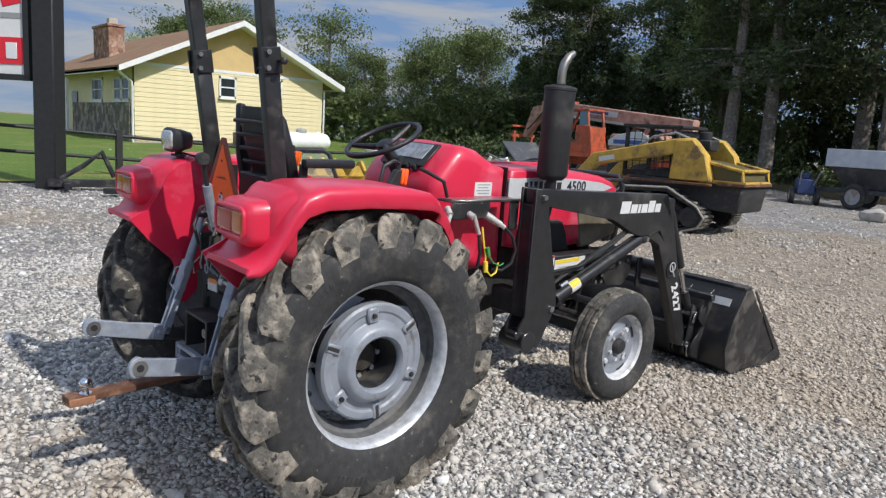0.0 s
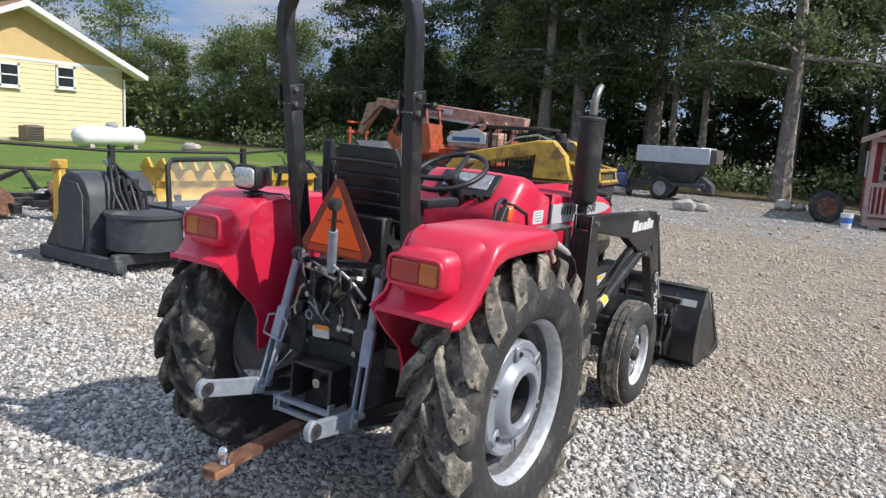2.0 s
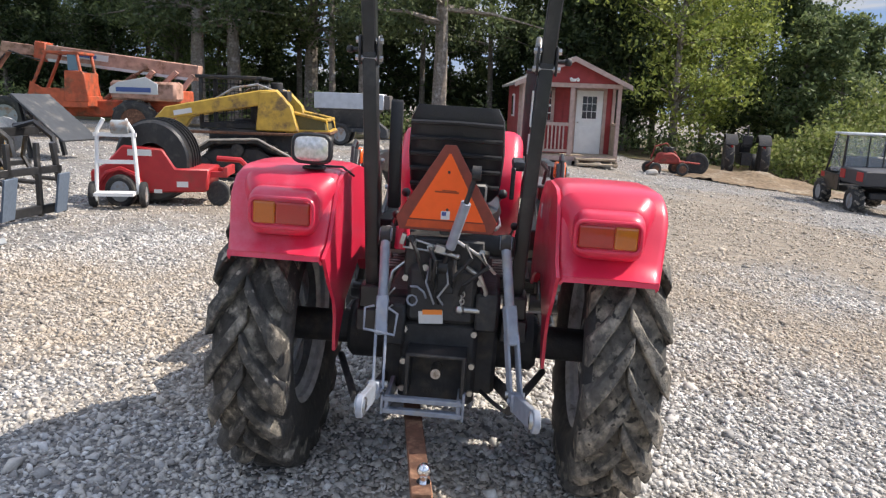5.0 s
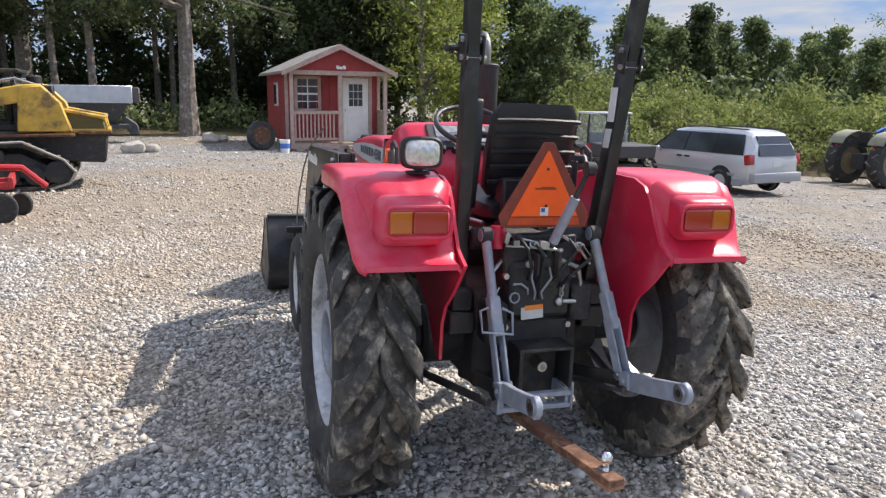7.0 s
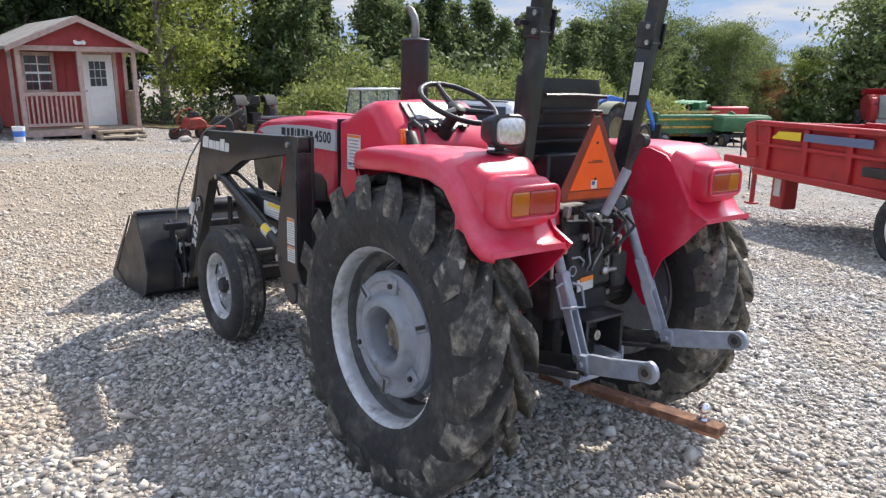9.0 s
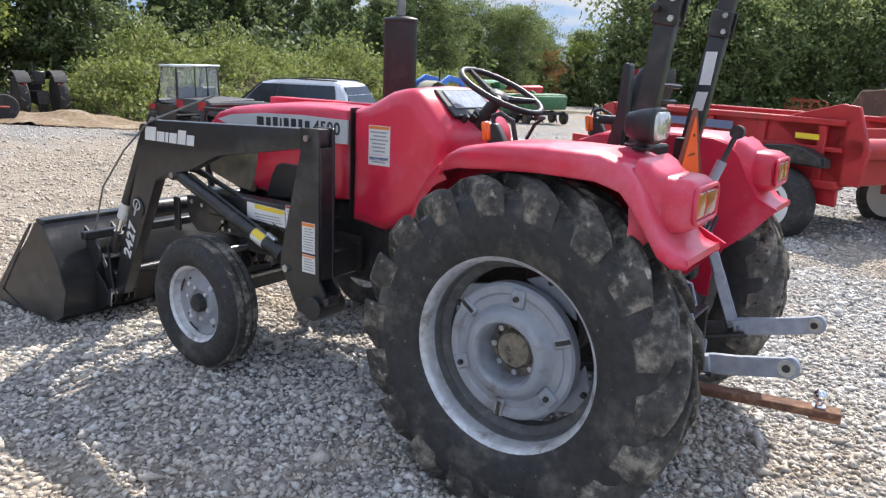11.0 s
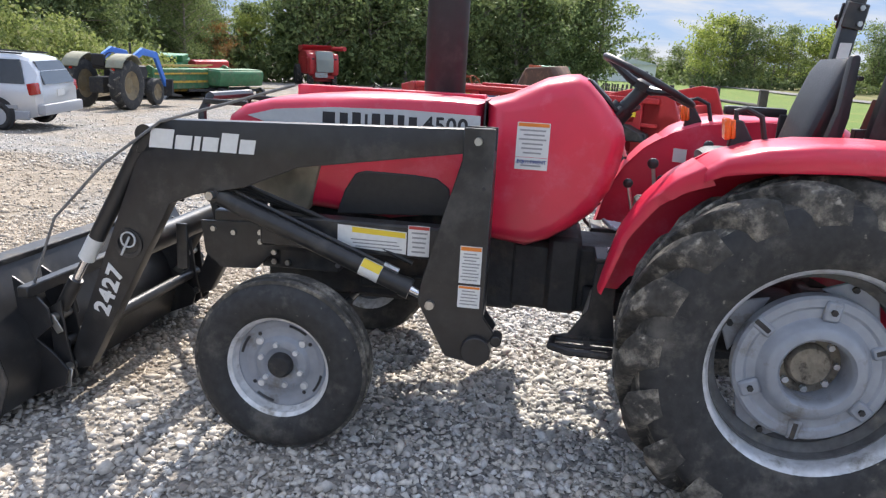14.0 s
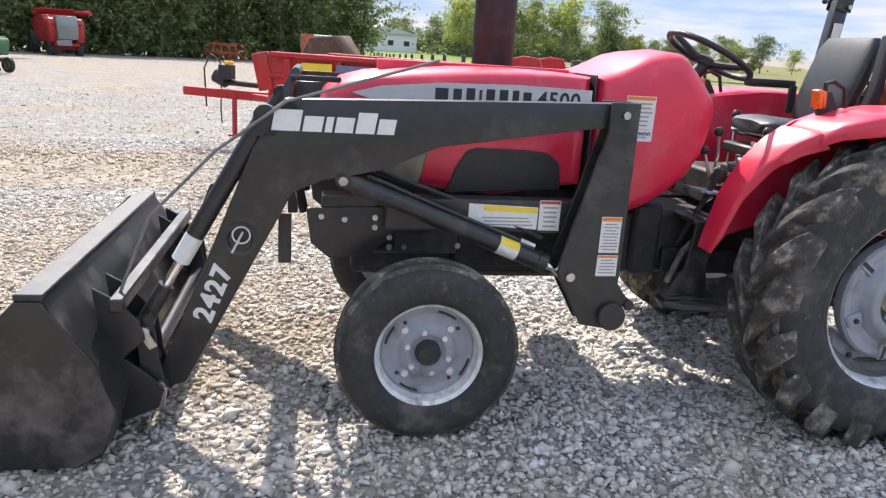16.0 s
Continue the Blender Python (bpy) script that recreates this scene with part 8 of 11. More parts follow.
def build_shed():
    s = thing("shed", at(2.55, 19.7, 4), "small red garden shed with a white door and pale trim", "shed")
    W, D, E, R, F = 3.05, 3.6, 2.46, 3.12, 0.30
    x0, x1 = -W / 2, W / 2
    body = part("front_wall", Shape().box((0, 0.9, (F + E) / 2), (W, 0.10, E - F)), M_BARN, s, "barn-red board wall")
    part("side_wall", Shape().box((x0 + 0.05, 0.9 + D / 2, (F + E) / 2), (0.10, D, E - F)), M_BARN, s)
    part("side_wall", Shape().box((x1 - 0.05, 0.9 + D / 2, (F + E) / 2), (0.10, D, E - F)), M_BARN, s)
    part("back_wall", Shape().box((0, 0.9 + D, (F + E) / 2), (W, 0.10, E - F)), M_BARN, s)
    for i in range(14):
        x = x0 + 0.11 + i * 0.217
        part("batten", Shape().box((x, 0.843, (F + E) / 2), (0.02, 0.016, E - F)), M_BARN, body)
    part("gable", Shape().prism([(x0, E), (x1, E), (0, R)], "y", 0.0, 0.08), M_BARN, s, "red gable over the porch")
    for a in (-1, 1):
        roof = part("roof_slope", Shape().prism([(a * (W / 2 + 0.25), E - 0.10), (a * (W / 2 + 0.25), E - 0.02), (0, R + 0.14), (0, R + 0.04)], "y", -0.22, 0.9 + D + 0.2), M_SHED_ROOF, s, "dull grey shed roof")
        part("barge_board", Shape().prism([(a * (W / 2 + 0.26), E - 0.16), (a * (W / 2 + 0.26), E - 0.02), (0, R + 0.13), (0, R - 0.02)], "y", -0.27, -0.21), M_TRIM_WOOD, roof)
        part("corner_post", Shape().box((a * (W / 2 - 0.06), 0.04, (F + E) / 2), (0.11, 0.11, E - F)), M_TRIM_WOOD, s)
        part("corner_trim", Shape().box((a * (W / 2 - 0.04), 0.83, (F + E) / 2), (0.10, 0.05, E - F)), M_TRIM_WOOD, s)
    part("porch_beam", Shape().box((0, 0.02, E - 0.05), (W, 0.12, 0.13)), M_TRIM_WOOD, s)
    part("middle_post", Shape().box((0.02, 0.04, (F + E) / 2), (0.12, 0.12, E - F)), M_TRIM_WOOD, s)
    part("porch_lamp", Shape().box((0.02, -0.10, E + 0.10), (0.10, 0.12, 0.08)).cyl((-0.08, -0.12, E + 0.13), (-0.08, -0.20, E + 0.10), 0.05).cyl((0.12, -0.12, E + 0.13), (0.12, -0.20, E + 0.10), 0.05), M_WHITE, s, "white twin porch lamp")
    for i in range(9):
        part("deck_board", Shape().box((0, 0.06 + i * 0.102, F - 0.02), (W + 0.05, 0.092, 0.04)), M_DECK, s)
    part("deck_skirt", Shape().box((0, 0.0, F - 0.11), (W, 0.05, 0.14)).box((0, 2.4, 0.12), (W - 0.4, 3.2, 0.16)), M_TRIM_WOOD, s)
    for x in (x0 + 0.3, 0, x1 - 0.3):
        part("pier", Shape().box((x, 0.12, 0.05), (0.25, 0.25, 0.30)), M_CONCRETE, s)
    part("rail_top", Shape().box(((x0 - 0.02) / 2, 0.04, F + 0.93), (W / 2 - 0.06, 0.09, 0.10)), M_TRIM_WOOD, s)
    part("rail_bottom", Shape().box(((x0 - 0.02) / 2, 0.04, F + 0.12), (W / 2 - 0.06, 0.06, 0.08)), M_TRIM_WOOD, s)
    for i in range(11):
        part("baluster", Shape().box((x0 + 0.16 + i * 0.118, 0.04, F + 0.52), (0.045, 0.045, 0.76)), M_TRIM_WOOD, s)
    part("side_rail", Shape().box((x1 - 0.06, 0.46, F + 0.95), (0.08, 0.80, 0.08)).box((x1 - 0.06, 0.46, F + 0.45), (0.05, 0.78, 0.9)), M_DECK, s)
    # window with two sashes of four lights
    wx, wz, ww, wh = -0.82, 1.78, 0.66, 0.92
    fr = Shape()
    for dx, dz, sx, sz in ((-ww / 2 - 0.04, 0, 0.10, wh + 0.18), (ww / 2 + 0.04, 0, 0.10, wh + 0.18), (0, -wh / 2 - 0.04, ww + 0.18, 0.10), (0, wh / 2 + 0.04, ww + 0.18, 0.10)):
        fr.box((wx + dx, 0.83, wz + dz), (sx, 0.05, sz))
    win = part("window", fr, M_TRIM_WOOD, s, "white sash window in pale trim")
    part("sash_bar", Shape().box((wx, 0.828, wz), (ww, 0.03, 0.06)).box((wx, 0.832, wz), (0.03, 0.025, wh)).box((wx, 0.832, wz + wh / 4), (ww, 0.025, 0.025)).box((wx, 0.832, wz - wh / 4), (ww, 0.025, 0.025)), M_WHITE, win)
    for dx in (-ww / 4, ww / 4):
        for dz in (-3, -1, 1, 3):
            part("pane", Shape().box((wx + dx, 0.845, wz + dz * wh / 8), (ww / 2 - 0.02, 0.012, wh / 4 - 0.02)), M_GLASS, win)
    # door
    dx, dw, dh = 0.72, 0.84, 1.98
    fr = Shape().box((dx - dw / 2 - 0.06, 0.83, F + dh / 2), (0.11, 0.06, dh + 0.1)).box((dx + dw / 2 + 0.06, 0.83, F + dh / 2), (0.11, 0.06, dh + 0.1)).box((dx, 0.83, F + dh + 0.06), (dw + 0.24, 0.06, 0.12))
    part("door_trim", fr, M_TRIM_WOOD, s)
    door = part("door", Shape().box((dx, 0.835, F + dh / 2), (dw, 0.05, dh)).bevel(0.008), M_WHITE, s, "white door with nine lights")
    for i in range(3):
        for j in range(3):
            part("pane", Shape().box((dx + (i - 1) * 0.155, 0.808, F + 1.22 + j * 0.235), (0.135, 0.012, 0.215)), M_GLASS, door)
    part("lower_panel", Shape().box((dx, 0.808, F + 0.55), (0.58, 0.012, 0.62)).bevel(0.004), M_WHITE, door)
    part("door_knob", Shape().ball((dx - 0.35, 0.785, F + 0.98), 0.03, 10), M_CHROME, door)
    part("side_window", Shape().box((x0 - 0.02, 2.4, 1.75), (0.06, 0.55, 0.75)).bevel(0.01), M_WHITE, s, "small white side window")
    part("side_pane", Shape().box((x0 - 0.045, 2.4, 1.75), (0.03, 0.44, 0.62)), M_GLASS, s)
    for i, (y, z) in enumerate(((-0.22, 0.20), (-0.50, 0.06))):
        part("porch_step", Shape().box((0.80, y, z), (1.25, 0.32, 0.06)).bevel(0.006), M_DECK, s)
    for x in (0.22, 1.38):
        part("step_side", Shape().box((x, -0.36, 0.07), (0.05, 0.50, 0.18)), M_DECK, s)


build_shed()

w = thing("spare_wheel", at(0.15, 19.6, 8), "old tractor wheel with a rusty rim leaning by the shed", "wheel")
add_wheel(w, (0, 0, 0.42), 0.44, 0.22, M_RUST, M_TYRE, (0.25, -1, 0.12))
jug = thing("plastic_bucket", at(0.75, 18.6), "white plastic bucket standing by the shed", "bucket")
part("pail", Shape().lathe([(0.12, 0), (0.15, 0.36), (0.155, 0.36), (0.155, 0.39), (0.14, 0.39), (0.11, 0.02), (0.0001, 0.02), (0.0001, 0)], (0, 0, 0), (0, 0, 1), 18), M_WHITE, jug)
part("blue_label", Shape().lathe([(0.134, 0.14), (0.146, 0.28), (0.144, 0.28), (0.132, 0.14)], (0, 0, 0), (0, 0, 1), 18, closed=True), M_BLUE, jug)
cart = thing("yard_roller", at(5.6, 19.9, 10), "small red wheeled sprayer cart beside the shed", "cart")
rust_red = mat("rusty_red_paint", (0.27, 0.035, 0.025), 0.7, grain=0.3, grain_scale=10, wear=(0.13, 0.06, 0.04), wear_amount=0.5, wear_scale=4)
part("body", Shape().prism([(-0.35, 0.34), (0.40, 0.34), (0.34, 0.56), (0.12, 0.70), (-0.22, 0.66)], "y", -0.24, 0.24).bevel(0.05), rust_red, cart, "rusty red body")
part("frame", Shape().tube([(-0.55, 0.2, 0.24), (-0.30, 0.2, 0.40), (0.55, 0.2, 0.40), (1.05, 0.2, 0.36)], 0.03).tube([(-0.55, -0.2, 0.24), (-0.30, -0.2, 0.40), (0.55, -0.2, 0.40), (1.05, -0.1, 0.36)], 0.03), rust_red, cart)
part("hoop", Shape().tube([(-0.42, 0.2, 0.45), (-0.30, 0.2, 0.85), (0.05, 0.2, 0.95), (0.42, 0.2, 0.62)], 0.025), rust_red, cart)
part("engine", Shape().box((0.05, 0, 0.76), (0.28, 0.24, 0.18)).cyl((0.05, -0.16, 0.78), (0.05, -0.05, 0.78), 0.09, seg=14).bevel(0.02), M_CAST, cart, "small dark engine")
for x in (-0.45, 0.42):
    add_wheel(cart, (x, -0.30, 0.19), 0.19, 0.1, M_RUST, axis=(0, 1, 0))
    add_wheel(cart, (x, 0.30, 0.19), 0.19, 0.1, M_RUST, axis=(0, 1, 0))
add_wheel(cart, (1.05, 0.1, 0.34), 0.36, 0.2, M_CAST, axis=(0.4, 1, 0))
for i, (x, y, r) in enumerate(((-3.3, 18.2, 0.28), (-2.85, 18.5, 0.20), (-0.9, 23.0, 0.22), (-1.3, 22.4, 0.3), (5.0, 19.0, 0.16), (-24.5, 18.0, 0.35))):
    b = Shape().ball((0, 0, r * 0.45), r, 12, (1.2, 0.9, 0.7))
    for v in b.bm.verts:
        v.co += Vector(noise.noise_vector(v.co * 4 + Vector((i, 0, 0)))) * r * 0.25
    solo("boulder", b, M_BOULDER, "pale rounded boulder on the yard's edge", "rock", at(x, y, 40 * i), "boulders")


# ---- spreader trailer with a pale cover
sp = thing("spreader_trailer", at(-4.75, 22.3, 4) @ Matrix.Diagonal((0.84, 0.9, 0.95, 1)), "dark hopper spreader trailer under a pale metal cover", "trailer")
hop = Shape().loft([[Vector((x, y, z)) for x, y in ((-a, -b), (a, -b), (a, b), (-a, b))] for a, b, z in ((0.75, 0.35, 0.62), (1.25, 0.75, 1.28), (1.32, 0.82, 1.30))])
part("hopper", hop, M_GREY_PAINT, sp, "dark steel hopper")
part("cover", Shape().prism([(-0.88, 1.30), (0.88, 1.30), (0.86, 1.72), (0.50, 1.86), (-0.86, 1.86)], "x", -1.40, 1.40).bevel(0.02), M_GALV, sp, "pale grey sheet cover")
part("cover_end", Shape().box((1.52, 0, 1.56), (0.24, 1.5, 0.50)).bevel(0.03), mat("dark_tarp", (0.10, 0.09, 0.085), 0.8, grain=0.3), sp)
part("chassis", Shape().box((-0.1, -0.45, 0.55), (2.7, 0.10, 0.14)).box((-0.1, 0.45, 0.55), (2.7, 0.10, 0.14)).box((-1.75, 0, 0.55), (1.2, 0.12, 0.12)).bevel(0.01), M_GREY_PAINT, sp)
for y in (-0.85, 0.85):
    add_wheel(sp, (-0.35, y, 0.40), 0.40, 0.26, M_LGREY, axis=(0, 1, 0))
part("chute", Shape().prism([(1.0, 0.95), (1.5, 0.60), (1.55, 0.28), (1.25, 0.28), (0.95, 0.62)], "y", -0.35, 0.35).bevel(0.02), M_GREY_PAINT, sp)
bl = thing("garden_tiller", at(-6.4, 21.5, 30), "blue two-wheeled machine with handlebars under the pines", "machine")
part("engine", Shape().box((0, 0, 0.55), (0.5, 0.6, 0.45)).cyl((0, 0, 0.78), (0, 0, 0.95), 0.14).bevel(0.03), mat("dull_navy_paint", (0.03, 0.05, 0.14), 0.5, grain=0.2), bl)
part("handlebar", Shape().tube([(-0.2, -0.3, 0.6), (-0.25, -0.9, 1.0), (-0.25, -1.1, 1.05)], 0.02).tube([(0.2, -0.3, 0.6), (0.25, -0.9, 1.0), (0.25, -1.1, 1.05)], 0.02), M_LGREY, bl)
for x in (-0.36, 0.36):
    add_wheel(bl, (x, 0, 0.27), 0.27, 0.14)


# ---- yellow tracked loader
def build_tracked_loader():
    a = thing("tracked_loader", at(-4.55, 11.05, 6), "yellow and black rubber-tracked loader, its engine end toward the yard", "loader")
    # x runs along the machine, engine end at +x
    for s in (-1, 1):
        y = s * 0.68
        path = [(-0.85, 0.02), (0.62, 0.02), (0.92, 0.12), (1.02, 0.30), (0.86, 0.50), (0.28, 0.80), (-0.62, 0.76), (-1.02, 0.50), (-1.08, 0.22)]
        inner = [(x * 0.91, 0.075 + (z - 0.02) * 0.83) for x, z in path]
        n = len(path)
        belt_rings = [[Vector((o[0], y - 0.20, o[1])), Vector((o[0], y + 0.20, o[1])), Vector((q[0], y + 0.20, q[1])), Vector((q[0], y - 0.20, q[1]))] for o, q in zip(path + path[:1], inner + inner[:1])]
        track = part("track", Shape().loft(belt_rings, caps=False), mat("track_rubber_%d" % (s + 2), (0.035, 0.033, 0.03), 0.9, grain=0.3, wear=(0.16, 0.13, 0.10), wear_amount=0.5, wear_scale=6), a, "dusty rubber track")
        for i in range(26):
            u = i / 26 * n
            k = int(u)
            p = Vector(path[k]).lerp(Vector(path[(k + 1) % n]), u - k)
            q = Vector(path[(k + 1) % n]) - Vector(path[k])
            ang = math.degrees(math.atan2(q.y, q.x))
            part("track_bar", Shape().box((p.x, y, p.y), (0.05, 0.42, 0.05), turn(0, -ang, 0)), M_TREAD, track)
        # Pale guard tube over the track, drawn on one side only.
        part("track_guard", Shape().tube([(p[0], y - 0.215 * 1, p[1]) for p in path[1:8]], 0.022, 6), mat("pale_guard_tube_%d" % (s + 2), (0.36, 0.33, 0.29), 0.8, grain=0.2), track, "pale guard tube along the track") if s < 0 else None
        part("track_frame", Shape().prism([(-0.80, 0.20), (0.70, 0.20), (0.72, 0.34), (0.25, 0.62), (-0.55, 0.60), (-0.85, 0.42)], "y", y - 0.10, y + 0.10).bevel(0.02), M_CAST, track)
        for x, z, r in ((-0.75, 0.26, 0.17), (-0.35, 0.24, 0.15), (0.05, 0.24, 0.15), (0.42, 0.25, 0.15), (0.74, 0.30, 0.18), (-0.1, 0.58, 0.12)):
            part("road_wheel", Shape().cyl((x, y - s * 0.0 - 0.225, z), (x, y + 0.225, z), r, seg=16).lathe([(r * 0.55, -0.235), (r * 0.85, -0.235), (r * 0.85, -0.222), (r * 0.55, -0.222)], (x, y, z), (0, 1, 0), 16, closed=True), M_CAST, track)
        arm = part("lift_arm", Shape().prism([(-1.95, 0.62), (-1.72, 0.62), (-1.35, 1.12), (0.30, 1.42), (0.62, 1.55), (0.62, 1.72), (0.30, 1.70), (-1.45, 1.34), (-1.9, 0.86)], "y", y - 0.09, y + 0.09).bevel(0.02), M_YELLOW, a, "long yellow lift arm")
        part("arm_mark_bar", Shape().box((-1.12, y + s * 0.095 if s > 0 else y - 0.095, 1.26), (0.34, 0.01, 0.09), turn(0, -11, 0)), M_DECAL, arm)
        part("rear_upright", Shape().prism([(0.22, 0.95), (1.02, 0.95), (0.88, 1.42), (0.62, 1.70), (0.30, 1.66)], "y", y - 0.12, y + 0.12).bevel(0.02), M_YELLOW, a)
        part("hand_hoop", Shape().tube([(-0.55, y, 1.50), (-0.2, y, 1.72), (0.25, y, 1.80), (0.55, y, 1.70), (0.66, y, 1.50)], 0.022, 6), M_LGREY, a)
    part("engine_box", Shape().prism([(-0.7, 0.55), (1.48, 0.42), (1.55, 0.90), (1.45, 0.95), (-0.7, 0.95)], "y", -0.60, 0.60).bevel(0.03), M_CAST, a, "black lower engine box")
    guard = part("engine_guard", Shape().tube([(0.62, -0.62, 1.36), (1.52, -0.62, 1.18), (1.56, -0.62, 0.96), (0.75, -0.62, 0.96)], 0.035, 6).tube([(0.62, 0.62, 1.36), (1.52, 0.62, 1.18), (1.56, 0.62, 0.96), (0.75, 0.62, 0.96)], 0.035, 6).tube([(1.52, -0.62, 1.18), (1.52, 0.62, 1.18)], 0.035, 6).tube([(1.56, -0.62, 0.96), (1.56, 0.62, 0.96)], 0.035, 6), M_YELLOW, a, "yellow tubular engine guard")
    part("guard_mesh", Shape().prism([(0.62, 0.97), (1.50, 0.97), (1.47, 1.16), (0.62, 1.33)], "y", -0.60, 0.60), mat("dark_grille_mesh", (0.10, 0.085, 0.03), 0.7, grain=0.6, grain_scale=60), guard)
    part("rear_skirt", Shape().box((1.35, 0, 0.93), (0.5, 1.36, 0.06)).box((-0.1, -0.80, 0.90), (2.3, 0.10, 0.05)).bevel(0.01), M_RUST, a)
    cab = Shape()
    for x, y in ((-0.85, -0.5), (-0.85, 0.5), (0.20, -0.5), (0.20, 0.5)):
        cab.box((x, y, 1.42), (0.07, 0.07, 0.95))
    cab.box((-0.32, 0, 1.92), (1.25, 1.1, 0.06)).box((-0.32, -0.5, 1.02), (1.1, 0.07, 0.1)).box((-0.32, 0.5, 1.02), (1.1, 0.07, 0.1))
    c = part("cab_frame", cab.bevel(0.01), M_CAST, a, "black open cab frame")
    mesh, mesh2 = Shape(), Shape()
    for sc_shape, yy in ((mesh, -0.5), (mesh2, 0.5)):
        for i in range(7):
            sc_shape.box((-0.85 + 0.155 * i, yy, 1.45), (0.012, 0.012, 0.86))
        for i in range(6):
            sc_shape.box((-0.33, yy, 1.1 + 0.14 * i), (1.05, 0.012, 0.012))
    part("side_screen", mesh, M_CAST, c)
    part("side_screen", mesh2, M_CAST, c)
    part("cab_back", Shape().box((0.20, 0, 1.40), (0.05, 0.95, 0.9)), M_GLASS, c)
    part("cab_seat", Shape().box((-0.1, 0, 1.08), (0.4, 0.5, 0.12)).box((0.08, 0, 1.35), (0.12, 0.5, 0.5)).bevel(0.03), M_VINYL, c)
    part("air_cleaner", Shape().cyl((0.45, 0.15, 1.55), (0.45, 0.15, 1.86), 0.12, seg=14).box((0.6, -0.1, 1.6), (0.3, 0.4, 0.2)).bevel(0.02), M_CAST, a)


build_tracked_loader()


# ---- orange telescopic handler behind it
def build_telehandler():
    a = thing("telescopic_handler", at(-11.75, 18.1, 4) @ Matrix.Diagonal((0.98, 1, 0.90, 1)), "sun-bleached orange telescopic handler with a long boom", "handler")
    part("chassis", Shape().box((0, 0, 0.95), (5.2, 1.0, 0.55)).box((2.2, 0, 1.35), (1.4, 1.2, 0.5)).bevel(0.05), M_ORANGE, a, "orange chassis")
    part("engine_cover", Shape().box((2.0, -0.75, 1.55), (1.9, 0.7, 0.6)).bevel(0.08), M_FADED_ORANGE, a, "faded engine cover")
    cp = part("cover_panel", Shape().prism([(1.05, 1.45), (2.45, 1.45), (2.45, 1.78), (2.1, 1.98), (1.3, 1.80), (1.05, 1.62)], "y", -1.135, -1.105).bevel(0.01), M_DECAL_GREY, a, "pale bleached cover panel")
    part("panel_mark_bar", Shape().box((1.75, -1.14, 1.58), (1.0, 0.012, 0.14)), M_INK_BLUE, cp)
    part("hydraulic_hose", Shape().tube([(-2.5, 0.15, 2.7), (-1.9, 0.05, 2.52), (-1.4, 0.08, 2.40)], 0.03, 6).tube([(-2.6, 0.15, 2.6), (-2.9, 0.1, 2.2), (-3.3, 0.2, 1.9)], 0.025, 6), M_RUBBER, a)
    def bar(p, q, w, h):
        p, q = Vector(p), Vector(q)
        return Shape().box((p + q) / 2, ((q - p).length, w, h), turn(0, -math.degrees(math.atan2(q.z - p.z, q.x - p.x)), 0))
    b = part("boom", bar((-1.5, 0.35, 2.70), (3.2, 0.35, 2.18), 0.40, 0.50).bevel(0.03), M_FADED_ORANGE, a, "chalky faded boom")
    part("inner_boom", bar((-2.75, 0.35, 2.84), (-1.3, 0.35, 2.68), 0.30, 0.34).bevel(0.02), M_FADED_ORANGE, b, "rust-streaked inner boom")
    part("boom_collar", bar((-1.72, 0.35, 2.73), (-1.38, 0.35, 2.69), 0.48, 0.62).bevel(0.03), M_ORANGE, b)
    part("boom_rail", bar((-1.3, 0.12, 2.44), (3.0, 0.12, 1.97), 0.06, 0.09), M_GALV, b, "pale wear rail")
    part("boom_mark_bar", bar((-0.9, 0.142, 2.68), (0.5, 0.142, 2.53), 0.012, 0.20), M_DECAL_GREY, b)
    part("boom_mark_bar", bar((-0.55, 0.134, 2.645), (0.15, 0.134, 2.57), 0.010, 0.10), M_INK_BLUE, b)
    for p, q in (((1.1, -0.05, 1.25), (1.9, 0.1, 2.2)), ((1.9, -0.05, 1.5), (2.6, 0.1, 2.2)), ((2.5, -0.05, 1.3), (3.1, 0.1, 2.1))):
        part("boom_brace", bar(p, q, 0.12, 0.14).bevel(0.01), M_FADED_ORANGE, a, "rusty brace under the boom")
    part("lift_ram", Shape().cyl((0.4, 0.0, 1.2), (1.3, 0.1, 2.05), 0.09, seg=12).cyl((1.3, 0.1, 2.05), (1.7, 0.14, 2.3), 0.05, seg=10), M_RUST, a, "rusty lift ram")
    part("boom_nose", Shape().prism([(-2.55, 2.88), (-2.62, 2.60), (-3.35, 1.55), (-3.55, 1.60), (-3.15, 2.78)], "y", 0.22, 0.48).bevel(0.02), M_FADED_ORANGE, b)
    fk = Shape().box((-3.62, 0.35, 1.62), (0.10, 1.3, 0.12)).box((-3.62, 0.35, 1.05), (0.10, 1.3, 0.12)).box((-3.62, -0.15, 1.35), (0.10, 0.10, 0.9)).box((-3.62, 0.85, 1.35), (0.10, 0.10, 0.9)).box((-3.62, 0.35, 2.0), (0.08, 1.3, 0.08))
    part("fork_carriage", fk.bevel(0.01), M_ORANGE, a, "orange fork carriage")
    for y in (-0.1, 0.8):
        part("fork_tine", Shape().box((-4.1, y, 0.78), (1.0, 0.12, 0.05)).box((-3.62, y, 1.1), (0.06, 0.12, 0.7)), M_CAST, a)
    cab = Shape()
    for x0, x1, y in ((-1.35, -0.75, -1.05), (0.35, 0.15, -1.05), (-1.35, -0.75, -0.2), (0.35, 0.15, -0.2)):
        cab.tube([(x0, y, 1.2), (x0 * 0.5 + x1 * 0.5, y, 1.9), (x1, y, 2.62)], 0.05, 6)
